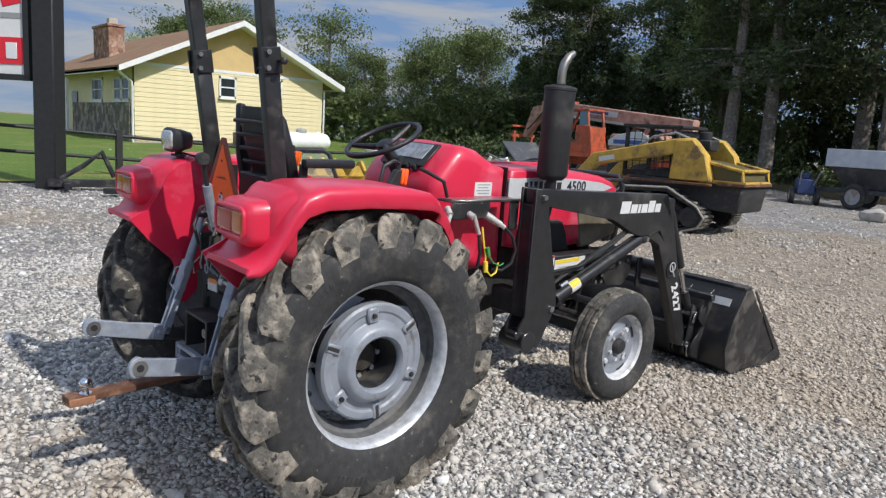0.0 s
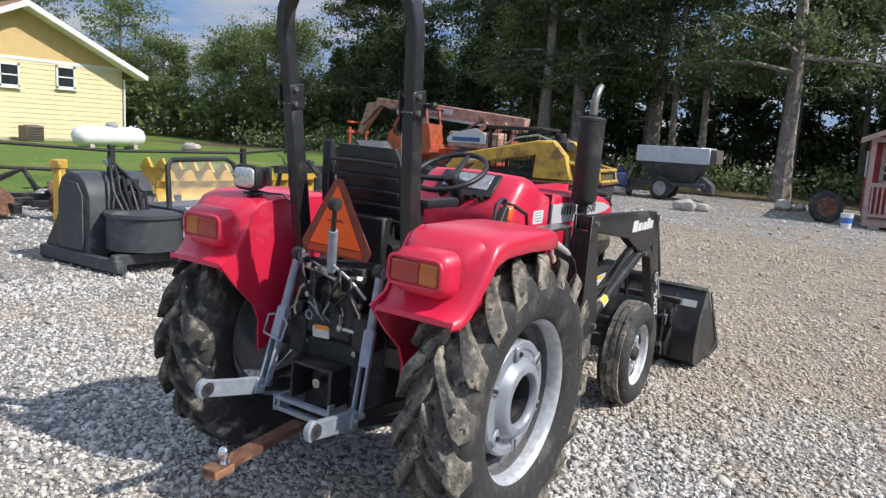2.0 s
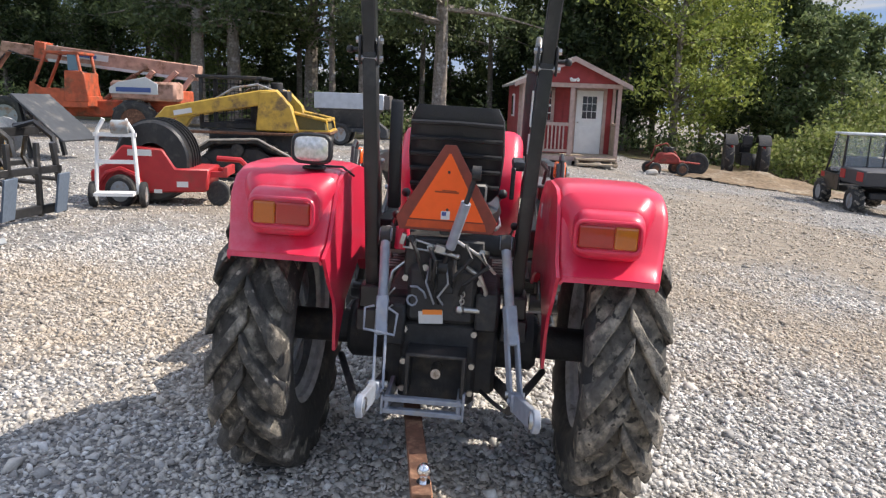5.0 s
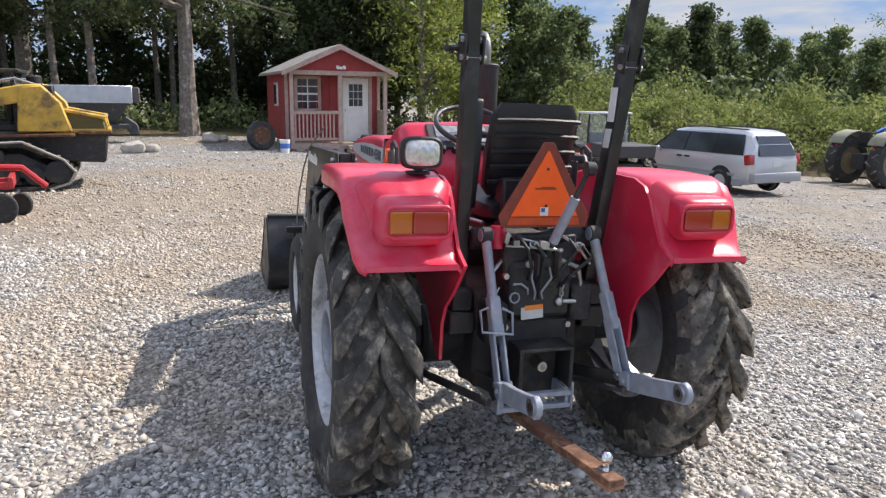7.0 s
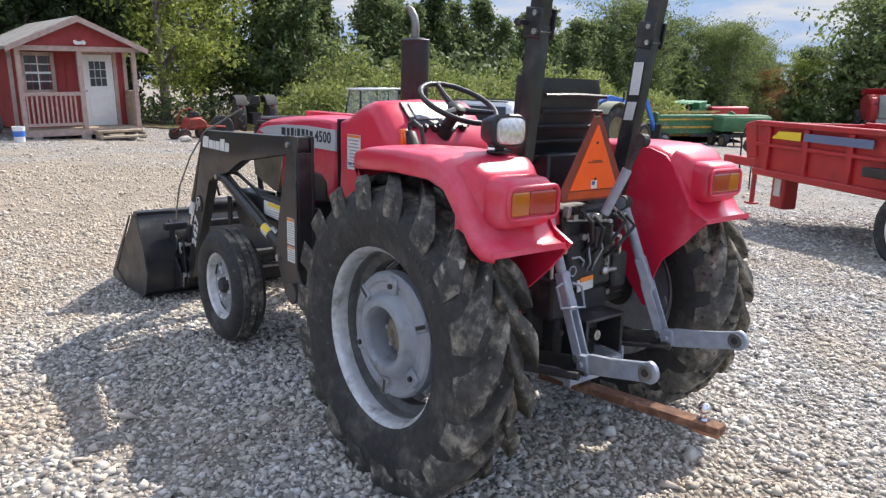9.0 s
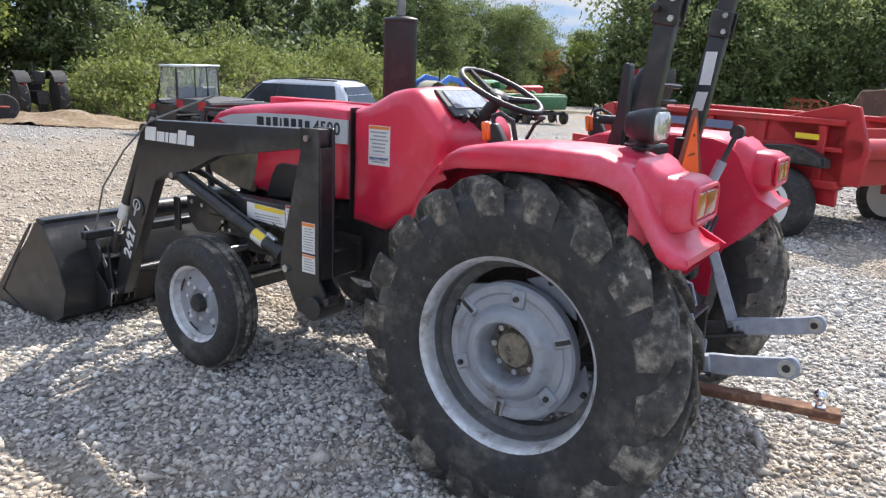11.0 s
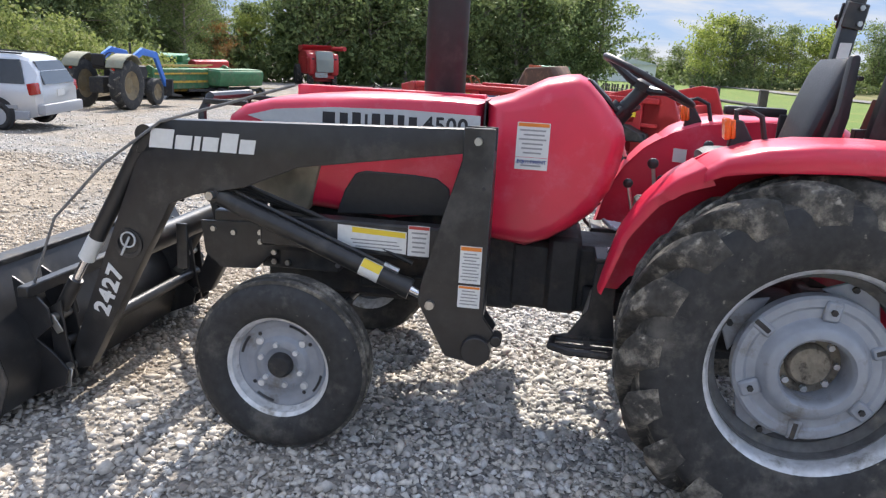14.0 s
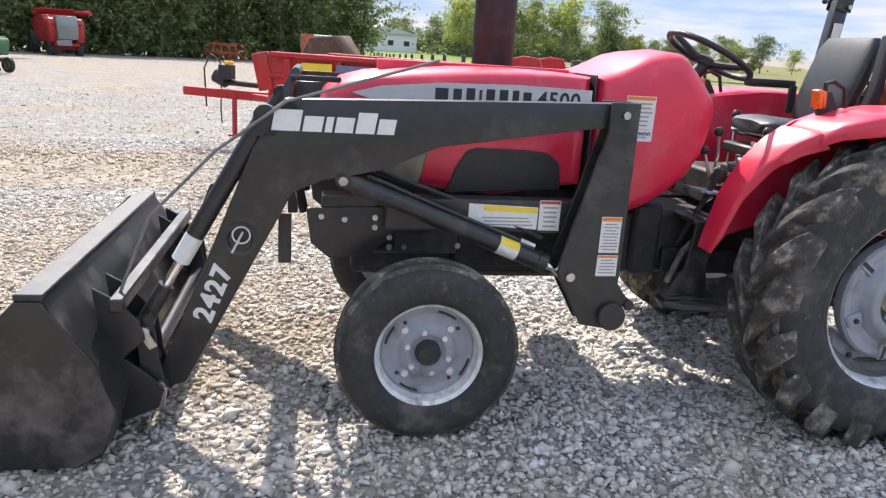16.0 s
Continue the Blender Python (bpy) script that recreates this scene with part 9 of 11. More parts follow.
    cab.box((-0.3, -0.62, 2.64), (1.05, 0.95, 0.08)).box((-0.5, -0.62, 1.15), (1.8, 0.95, 0.35))
    c = part("cab", cab.bevel(0.01), M_ORANGE, a, "open orange cab")
    part("cab_side", Shape().prism([(-1.32, 1.2), (-0.2, 1.2), (-0.2, 1.55), (-0.9, 1.55), (-1.22, 1.75)], "y", -1.10, -1.06).bevel(0.01), M_ORANGE, c)
    part("cab_back", Shape().box((0.30, -0.62, 1.6), (0.06, 0.85, 0.9)).bevel(0.01), M_ORANGE, c)
    part("cab_door", Shape().prism([(-0.25, 1.15), (0.45, 1.15), (0.36, 1.95), (0.30, 2.1), (-0.22, 2.1)], "y", -1.12, -1.06).bevel(0.02), M_ORANGE, c)
    part("cab_glass", Shape().prism([(-0.12, 2.1), (0.22, 2.1), (0.16, 2.58), (-0.12, 2.58)], "y", -1.08, -1.06), mat("blue_tinted_glass", (0.08, 0.16, 0.22), 0.1, coat=1.0), c)
    part("cab_seat", Shape().box((-0.2, -0.6, 1.5), (0.5, 0.5, 0.15)).box((0.05, -0.6, 1.8), (0.12, 0.5, 0.6)).bevel(0.03), M_VINYL, c)
    for x in (-2.0, 1.7):
        for y in (-0.95, 0.95):
            add_wheel(a, (x, y, 0.62), 0.64, 0.42, M_LGREY if x < 0 else M_RUST, axis=(0, 1, 0), lug=True)


build_telehandler()

# ---- red trailed blower with its large black housing
def build_blower():
    a = thing("blower_implement", at(-4.40, 7.35, 10) @ Matrix.Diagonal((0.78, 0.80, 0.88, 1)), "red trailed implement with a big black drum and small wheels", "implement")
    part("deck", Shape().prism([(-1.5, 0.18), (0.55, 0.24), (0.60, 0.62), (0.0, 0.62), (-0.22, 0.93), (-0.92, 0.98), (-1.25, 0.66), (-1.5, 0.55)], "y", -0.55, 0.50).bevel(0.03), M_IMPL_RED, a, "red pressed-steel body")
    drum = Shape()
    drum.lathe([(0.30, -0.52), (0.62, -0.52), (0.66, -0.48), (0.66, 0.42), (0.62, 0.46), (0.30, 0.46)], (-0.42, 0, 0.72), (0, 1, 0), 36, closed=True)
    d = part("drum", drum, M_BLACK, a, "big black ribbed drum")
    for y in (-0.25, -0.05, 0.15, 0.32):
        part("drum_rib", Shape().lathe([(0.655, -0.02), (0.69, -0.02), (0.69, 0.02), (0.655, 0.02)], (-0.42, y, 0.72), (0, 1, 0), 36, closed=True), M_BLACK, d)
    part("fender", Shape().tube([(-1.35, -0.60, 0.35), (-1.22, -0.60, 0.52), (-0.95, -0.60, 0.60), (-0.68, -0.60, 0.50), (-0.58, -0.60, 0.28)], 0.04, 6), M_IMPL_RED, a)
    part("maker_mark_bar", Shape().box((-0.62, -0.56, 0.86), (0.42, 0.012, 0.10)), M_DECAL, a)
    part("warning_label", Shape().box((0.12, -0.56, 0.36), (0.20, 0.012, 0.09)), M_DECAL, a)
    part("warning_label", Shape().box((-0.32, -0.56, 0.24), (0.14, 0.012, 0.06)), M_DECAL, a)
    part("caster_arm", Shape().box((0.55, -0.35, 0.52), (0.7, 0.08, 0.10)).box((0.55, 0.35, 0.52), (0.7, 0.08, 0.10)).box((0.86, 0, 0.56), (0.08, 0.8, 0.16)).bevel(0.01), M_IMPL_RED, a)
    part("tow_arm", Shape().tube([(0.55, 0.45, 0.72), (1.0, 0.45, 0.70), (1.35, 0.45, 0.40)], 0.05, 8), M_IMPL_RED, a)
    add_wheel(a, (-0.95, -0.62, 0.24), 0.27, 0.18, M_LGREY, axis=(0, 1, 0))
    add_wheel(a, (-0.95, 0.58, 0.24), 0.27, 0.18, M_LGREY, axis=(0, 1, 0))
    add_wheel(a, (0.72, -0.35, 0.20), 0.21, 0.12, M_CAST, axis=(0, 1, 0))
    add_wheel(a, (0.95, 0.40, 0.16), 0.17, 0.10, M_CAST, axis=(0.3, 1, 0))


build_blower()


# ---- grey mixing attachment with a clear screen
def build_mixer():
    a = thing("skid_attachment", at(-5.50, 2.43, 0), "charcoal steel skid attachment with a drum, clear screen and hitch plate", "attachment")
    prof = [(-0.44, 0.12), (0.20, 0.12), (0.20, 0.78), (0.12, 0.94), (-0.02, 1.04), (-0.22, 1.05), (-0.36, 0.97), (-0.44, 0.80)]
    part("housing", Shape().prism(prof, "y", -0.72, 0.10).bevel(0.05, 2), M_GREY_PAINT, a, "round-topped charcoal housing")
    part("housing_face", Shape().prism([(-0.34, 0.2), (0.10, 0.2), (0.10, 0.80), (0.0, 0.93), (-0.24, 0.95), (-0.34, 0.84)], "y", -0.745, -0.715), M_GREY_PAINT, a)
    part("chute", Shape().prism([(-0.98, 0.05), (-0.44, 0.05), (-0.44, 0.80)], "y", -0.60, 0.05).bevel(0.01), M_BLACK, a, "black tapered chute")
    part("drum", Shape().lathe([(0.40, 0.24), (0.40, 0.60), (0.425, 0.60), (0.425, 0.64), (0.30, 0.66), (0.0001, 0.66), (0.0001, 0.24)], (0.50, -0.25, 0), (0, 0, 1), 32), M_GREY_PAINT, a, "grey round tub")
    part("skid_frame", Shape().box((0.0, -0.72, 0.10), (1.5, 0.08, 0.14)).box((0.0, 0.80, 0.10), (1.5, 0.08, 0.14)).box((0.66, 0.0, 0.16), (0.09, 1.5, 0.12)).box((-0.60, 0, 0.10), (0.09, 1.5, 0.14)).box((0.66, -0.66, 0.05), (0.10, 0.10, 0.16)).bevel(0.01), M_GREY_PAINT, a)
    pl = part("hitch_plate", Shape().prism([(0.02, 0.10), (1.02, 0.10), (1.02, 0.58), (0.92, 0.66), (0.12, 0.66), (0.02, 0.58)], "x", 0.82, 0.87).bevel(0.01), mat("worn_hitch_plate", (0.16, 0.165, 0.165), 0.5, grain=0.2, grain_scale=8, wear=(0.20, 0.13, 0.09), wear_amount=0.5, wear_scale=4), a, "worn grey hitch plate")
    part("plate_lip", Shape().box((0.90, 0.52, 0.66), (0.16, 1.04, 0.05), turn(0, 25, 0)).box((0.92, 0.52, 0.10), (0.14, 1.02, 0.06), turn(0, -25, 0)).bevel(0.008), M_LGREY, pl)
    for y in (0.12, 0.92):
        part("plate_post", Shape().box((0.885, y, 0.37), (0.05, 0.16, 0.50)).bevel(0.006), M_RUST, pl)
        part("pin_slot", Shape().box((0.915, y, 0.48), (0.01, 0.09, 0.09)), M_INK, pl, "dark pin slot")
    part("platform", Shape().box((0.45, 0.50, 0.66), (0.85, 1.05, 0.05)).bevel(0.01), M_GREY_PAINT, a)
    fr = part("screen_frame", Shape().tube([(0.62, -0.02, 0.68), (0.58, -0.02, 1.16), (0.58, 0.04, 1.22), (0.58, 0.80, 1.24), (0.60, 0.90, 1.18), (0.72, 1.02, 0.68)], 0.030, 8), M_BLACK, a, "black tube screen frame")
    pane = part("screen_pane", Shape().faces([(0.62, 0.0, 0.70), (0.72, 0.99, 0.70), (0.60, 0.88, 1.19), (0.58, 0.03, 1.20)], [(0, 1, 2, 3)]), M_CLEAR, a, "clear plastic screen")
    pane.visible_shadow = False
    part("hydraulic_motor", Shape().cyl((0.30, -0.3, 0.66), (0.30, -0.3, 0.86), 0.09, seg=14).box((0.22, -0.25, 0.92), (0.16, 0.16, 0.14)).bevel(0.015), M_CAST, a, "dark hydraulic motor")
    for i in range(6):
        k = 0.05 * i
        part("hose", Shape().tube([(-0.12 + k, -0.30 - 0.4 * k, 0.98), (-0.02 + k, -0.34, 1.20 - 0.5 * k), (0.16 + 0.8 * k, -0.44 + k, 1.10 - k), (0.30 + 0.5 * k, -0.50 + 1.2 * k, 0.86), (0.42 + 0.3 * k, -0.46 + k, 0.64)], 0.017, 6), M_RUBBER, a)
    part("hose_clamp", Shape().box((0.02, -0.36, 1.13), (0.22, 0.05, 0.05), turn(0, 20, 0)).bevel(0.008), M_STEEL, a, "bare steel hose clamp")


build_mixer()


# ---- yellow blades, black grapple, fork frame, hand cart, ramp
def toothed_blade(m, n, w, label):
    a = thing("toothed_blade", m, label, "attachment", "yellow implements")
    rows = []
    for u in (0, 0.25, 0.5, 0.75, 1.0):
        z, y = 0.10 + 0.52 * u, 0.22 * math.sin(u * 2.4)
        rows.append([Vector((-w / 2, y, z)), Vector((w / 2, y, z)), Vector((w / 2, y + 0.03, z)), Vector((-w / 2, y + 0.03, z))])
    part("blade", Shape().loft(rows), M_YELLOW, a, "curved yellow blade")
    for i in range(n):
        x = -w / 2 + w * (i + 0.5) / n
        part("tooth", Shape().prism([(x - w / n * 0.42, 0.60), (x + w / n * 0.42, 0.60), (x + w / n * 0.10, 0.80), (x - w / n * 0.16, 0.76)], "y", 0.10, 0.18).bevel(0.01), M_YELLOW, a)
    part("back_frame", Shape().box((0, 0.35, 0.30), (w * 0.8, 0.12, 0.12)).box((-w * 0.3, 0.3, 0.2), (0.12, 0.3, 0.36)).box((w * 0.3, 0.3, 0.2), (0.12, 0.3, 0.36)).bevel(0.01), M_BLACK, a)
    return a


toothed_blade(at(-9.6, 6.3, 12), 7, 2.6, "yellow toothed blade lying among the implements")
toothed_blade(at(-7.9, 5.5, 82), 5, 1.8, "yellow toothed blade lying among the implements")
toothed_blade(at(-7.75, 7.5, 86), 5, 1.7, "yellow toothed blade behind the black grapple")

gr = thing("grapple", at(-7.25, 7.4, 84), "black grapple attachment with upright bars", "attachment")
for i in range(4):
    x = -0.75 + 0.5 * i
    part("tine", Shape().tube([(x, -0.45, 0.10), (x, 0.05, 0.12), (x, 0.25, 0.45), (x, 0.15, 0.85)], 0.04, 6), M_BLACK, gr)
part("top_beam", Shape().box((0, 0.10, 0.86), (1.8, 0.14, 0.14)).box((0, 0.25, 0.35), (1.8, 0.08, 0.08)).bevel(0.01), M_BLACK, gr)
for x in (-0.45, 0.45):
    part("claw", Shape().tube([(x, 0.1, 0.92), (x, -0.25, 1.02), (x, -0.55, 0.80), (x, -0.60, 0.55)], 0.05, 6).cyl((x + 0.1, 0.2, 0.95), (x + 0.1, -0.25, 1.0), 0.04), M_BLACK, gr)

ff = thing("fork_frame", at(-5.25, 5.0, 80) @ Matrix.Diagonal((0.82, 1, 1.12, 1)), "dark pallet fork frame with bent blue-grey plates", "attachment")
part("frame", Shape().box((0, 0.1, 0.55), (1.5, 0.06, 0.08)).box((0, 0.1, 0.12), (1.5, 0.06, 0.10)).box((-0.7, 0.1, 0.5), (0.07, 0.06, 0.95)).box((-0.25, 0.1, 0.45), (0.07, 0.06, 0.8)).box((0.3, 0.1, 0.45), (0.07, 0.06, 0.8)).box((0.7, 0.1, 0.45), (0.07, 0.06, 0.8), turn(0, -12, 0)).bevel(0.006), M_BLACK, ff)
for x in (-0.45, 0.55):
    part("wing_plate", Shape().box((x, -0.05, 0.30), (0.34, 0.03, 0.44), turn(10, 0, 14)).bevel(0.005), mat("blue_grey_plate", (0.10, 0.13, 0.17), 0.5, grain=0.2), ff, "blue-grey steel plate")

hc = thing("hand_cart", at(-4.98, 6.52, 15) @ Matrix.Diagonal((0.92, 0.92, 1.06, 1)), "white steel hand cart with black wheels", "cart")
part("frame", Shape().tube([(-0.3, 0, 0.18), (-0.25, 0, 1.0), (-0.15, 0, 1.15)], 0.03).tube([(0.3, 0, 0.18), (0.25, 0, 1.0), (0.15, 0, 1.15)], 0.03).box((0, 0, 0.95), (0.6, 0.05, 0.05)).box((0, 0, 0.6), (0.6, 0.05, 0.05)).box((0, -0.15, 0.2), (0.55, 0.3, 0.04)), M_WHITE, hc)
part("winch", Shape().cyl((-0.05, 0, 1.05), (0.2, 0, 1.05), 0.09).bevel(0.01), M_LGREY, hc)
for x in (-0.36, 0.36):
    add_wheel(hc, (x, 0.05, 0.17), 0.17, 0.09)
rp = thing("ramp_panel", at(-9.4, 12.0, -8), "dark tilted steel ramp panel beside a cable spool", "ramp")
part("panel", Shape().box((0.25, 0, 0.86), (1.5, 1.1, 0.05), turn(0, 38, 0)).bevel(0.01), M_GREY_PAINT, rp)
part("stand", Shape().box((-0.1, -0.5, 0.6), (0.08, 0.08, 1.2), turn(0, -12, 0)).box((-0.1, 0.5, 0.6), (0.08, 0.08, 1.2), turn(0, -12, 0)), M_BLACK, rp)
sp2 = thing("cable_spool", at(-10.35, 11.8, -8), "pale cable spool standing on edge", "spool")
part("drum", Shape().lathe([(0.40, -0.3), (0.40, -0.25), (0.22, -0.25), (0.22, 0.25), (0.40, 0.25), (0.40, 0.3), (0.14, 0.3), (0.14, -0.3)], (0, 0, 0.40), (0.3, -1, 0), 24, closed=True), mat("pale_spool", (0.55, 0.53, 0.50), 0.8, grain=0.2), sp2)
yp = thing("yellow_hitch", at(-8.35, 3.1, 20), "yellow hitch post standing on the gravel", "hitch")
part("post", Shape().box((0, 0, 0.42), (0.14, 0.14, 0.8)).box((0, 0, 0.86), (0.18, 0.18, 0.14)).box((0.25, 0, 0.1), (0.65, 0.16, 0.12)).bevel(0.02), M_YELLOW, yp)
for i, (x, y, r) in enumerate(((-9.6, 2.6, 10), (-10.2, 3.4, 50), (-9.0, 3.6, -20), (-10.9, 2.2, 80))):
    ir = thing("implement_frame", at(x, y, r), "black steel implement frame lying on the gravel", "implement", "loose black implements")
    part("beam", Shape().box((0, 0, 0.14), (1.6, 0.14, 0.14)).box((0.5, 0.2, 0.2), (0.12, 0.5, 0.12)).box((-0.5, -0.2, 0.12), (0.12, 0.5, 0.1)).bevel(0.01), M_BLACK_WORN, ir)
    part("arm", Shape().tube([(-0.6, 0, 0.2), (-0.2, 0.1, 0.45), (0.1, 0.1, 0.55 + 0.05 * i), (0.3, 0.1, 0.25)], 0.05, 6), M_BLACK_WORN, ir)
    part("disc", Shape().cyl((0.6, -0.15, 0.22), (0.64, -0.15, 0.24), 0.22, seg=18), M_RUST, ir)
solo("timber", Shape().box((0, 0, 0.07), (1.3, 0.16, 0.14)).bevel(0.01), M_DECK, "short weathered timber lying on the gravel", "timber", at(-7.4, 3.4, 15))


# ---------------------------------------------------------------- cars and machines on the far side
def build_van():
    a = thing("minivan", at(12.9, 15.45, 9, 0.02), "silver minivan with dark tinted windows, parked on gravel", "car")
    # y runs forward; sections along y: half width, sill, belt, roof height, roof half width
    secs = ((-2.42, 0.80, 0.42, 0.95, 1.02, 0.76), (-2.30, 0.93, 0.34, 1.03, 1.38, 0.73), (-2.08, 0.96, 0.29, 1.05, 1.66, 0.68), (-1.75, 0.98, 0.26, 1.05, 1.735, 0.69), (-0.8, 0.98, 0.25, 1.04, 1.755, 0.70), (0.3, 0.98, 0.25, 1.03, 1.74, 0.70),
            (0.75, 0.98, 0.25, 1.02, 1.66, 0.68), (1.15, 0.97, 0.26, 1.01, 1.42, 0.66), (1.55, 0.96, 0.27, 0.99, 1.10, 0.78), (1.9, 0.94, 0.28, 0.92, 0.98, 0.78), (2.25, 0.86, 0.32, 0.78, 0.84, 0.70), (2.42, 0.66, 0.38, 0.66, 0.70, 0.52))
    rings = []
    for y, hw, zs, zb, zr, rw in secs:
        rings.append([Vector((x, y, z)) for x, z in ((-hw * 0.92, zs), (-hw, zs + 0.16), (-hw, (zs + zb) / 2 + 0.08), (-hw * 0.985, zb), (-rw, zr - 0.07), (-rw + 0.10, zr), (rw - 0.10, zr), (rw, zr - 0.07), (hw * 0.985, zb), (hw, (zs + zb) / 2 + 0.08), (hw, zs + 0.16), (hw * 0.92, zs))])
    body = part("body", Shape().loft(rings), M_SILVER, a, "silver body shell", smooth=30)
    for s in (-1, 1):
        def glass(name, ys):
            lo, hi = [], []
            for y, t in ys:
                lo.append(Vector((s * 0.972, y, 1.09)))
                hi.append(Vector((s * (0.715 + 0.03), t, 1.63)))
            q = Shape().faces([lo[0], lo[1], hi[1], hi[0]] + [v + Vector((-s * 0.03, 0, 0)) for v in (lo[0], lo[1], hi[1], hi[0])], [(0, 1, 2, 3), (4, 7, 6, 5), (0, 4, 5, 1), (1, 5, 6, 2), (2, 6, 7, 3), (3, 7, 4, 0)])
            part(name, q, M_GLASS, body, "dark tinted side window")
        glass("rear_quarter_window", ((-2.10, -1.92), (-1.07, -1.07)))
        glass("sliding_door_window", ((-1.05, -1.05), (0.03, 0.0)))
        glass("front_door_window", ((0.06, 0.03), (1.20, 0.66)))
        part("side_moulding", Shape().box((s * 0.985, -0.1, 0.56), (0.02, 3.6, 0.08)), M_CARGREY, body)
        part("door_handle", Shape().box((s * 0.99, 0.18, 0.93), (0.03, 0.20, 0.05)).bevel(0.01), M_PLASTIC, body)
        part("door_handle", Shape().box((s * 0.99, -0.12, 0.93), (0.03, 0.20, 0.05)).bevel(0.01), M_PLASTIC, body)
        part("sill_cladding", Shape().box((s * 0.955, 0.0, 0.36), (0.07, 4.3, 0.20)).bevel(0.02), M_CARGREY, body, "grey lower cladding")
        part("tail_lamp", Shape().box((s * 0.885, -2.27, 0.98), (0.20, 0.22, 0.28), turn(-10, 0, 0)).bevel(0.04, 2), M_LENS_RED, body, "red tail lamp")
        for y in (-1.42, 1.45):
            # Solid black disc stands for the shade inside the wheel arch.
            part("wheel_arch", Shape().cyl((s * 0.955, y, 0.37), (s * 0.992, y, 0.37), 0.405, seg=28), M_INK, body, "black disc for the shaded wheel arch")
        part("door_mirror", Shape().box((s * 1.06, 1.0, 1.08), (0.16, 0.10, 0.14)).bevel(0.03), M_SILVER, body)
        for y in (-1.42, 1.45):
            add_wheel(a, (s * 0.915, y, 0.33), 0.335, 0.24, M_GALV)
    part("rear_window", Shape().faces([(-0.70, -2.455, 1.08), (0.70, -2.455, 1.08), (0.58, -2.185, 1.60), (-0.58, -2.185, 1.60), (-0.70, -2.40, 1.08), (0.70, -2.40, 1.08), (0.58, -2.12, 1.60), (-0.58, -2.12, 1.60)], [(0, 1, 2, 3), (4, 7, 6, 5), (0, 4, 5, 1), (1, 5, 6, 2), (2, 6, 7, 3), (3, 7, 4, 0)]), M_GLASS, body, "dark rear window")
    part("windscreen", Shape().faces([(-0.80, 1.53, 1.10), (0.80, 1.53, 1.10), (0.62, 0.80, 1.655), (-0.62, 0.80, 1.655), (-0.80, 1.48, 1.08), (0.80, 1.48, 1.08), (0.62, 0.76, 1.63), (-0.62, 0.76, 1.63)], [(0, 1, 2, 3), (4, 7, 6, 5), (0, 4, 5, 1), (1, 5, 6, 2), (2, 6, 7, 3), (3, 7, 4, 0)]), M_GLASS, body)
    part("rear_bumper", Shape().box((0, -2.42, 0.50), (1.84, 0.20, 0.26)).bevel(0.05, 2), M_CARGREY, body, "grey rear bumper")
    part("front_bumper", Shape().box((0, 2.38, 0.50), (1.60, 0.18, 0.26)).bevel(0.05, 2), M_CARGREY, body)
    part("plate_bar", Shape().box((0, -2.44, 0.86), (0.32, 0.02, 0.15)), M_DECAL, body, "blank pale plate")
    part("roof_rail", Shape().tube([(-0.58, -1.9, 1.76), (-0.58, -0.2, 1.79), (-0.58, 0.3, 1.76)], 0.02, 6), M_PLASTIC, body)
    part("roof_rail", Shape().tube([(0.58, -1.9, 1.76), (0.58, -0.2, 1.79), (0.58, 0.3, 1.76)], 0.02, 6), M_PLASTIC, body)


build_van()


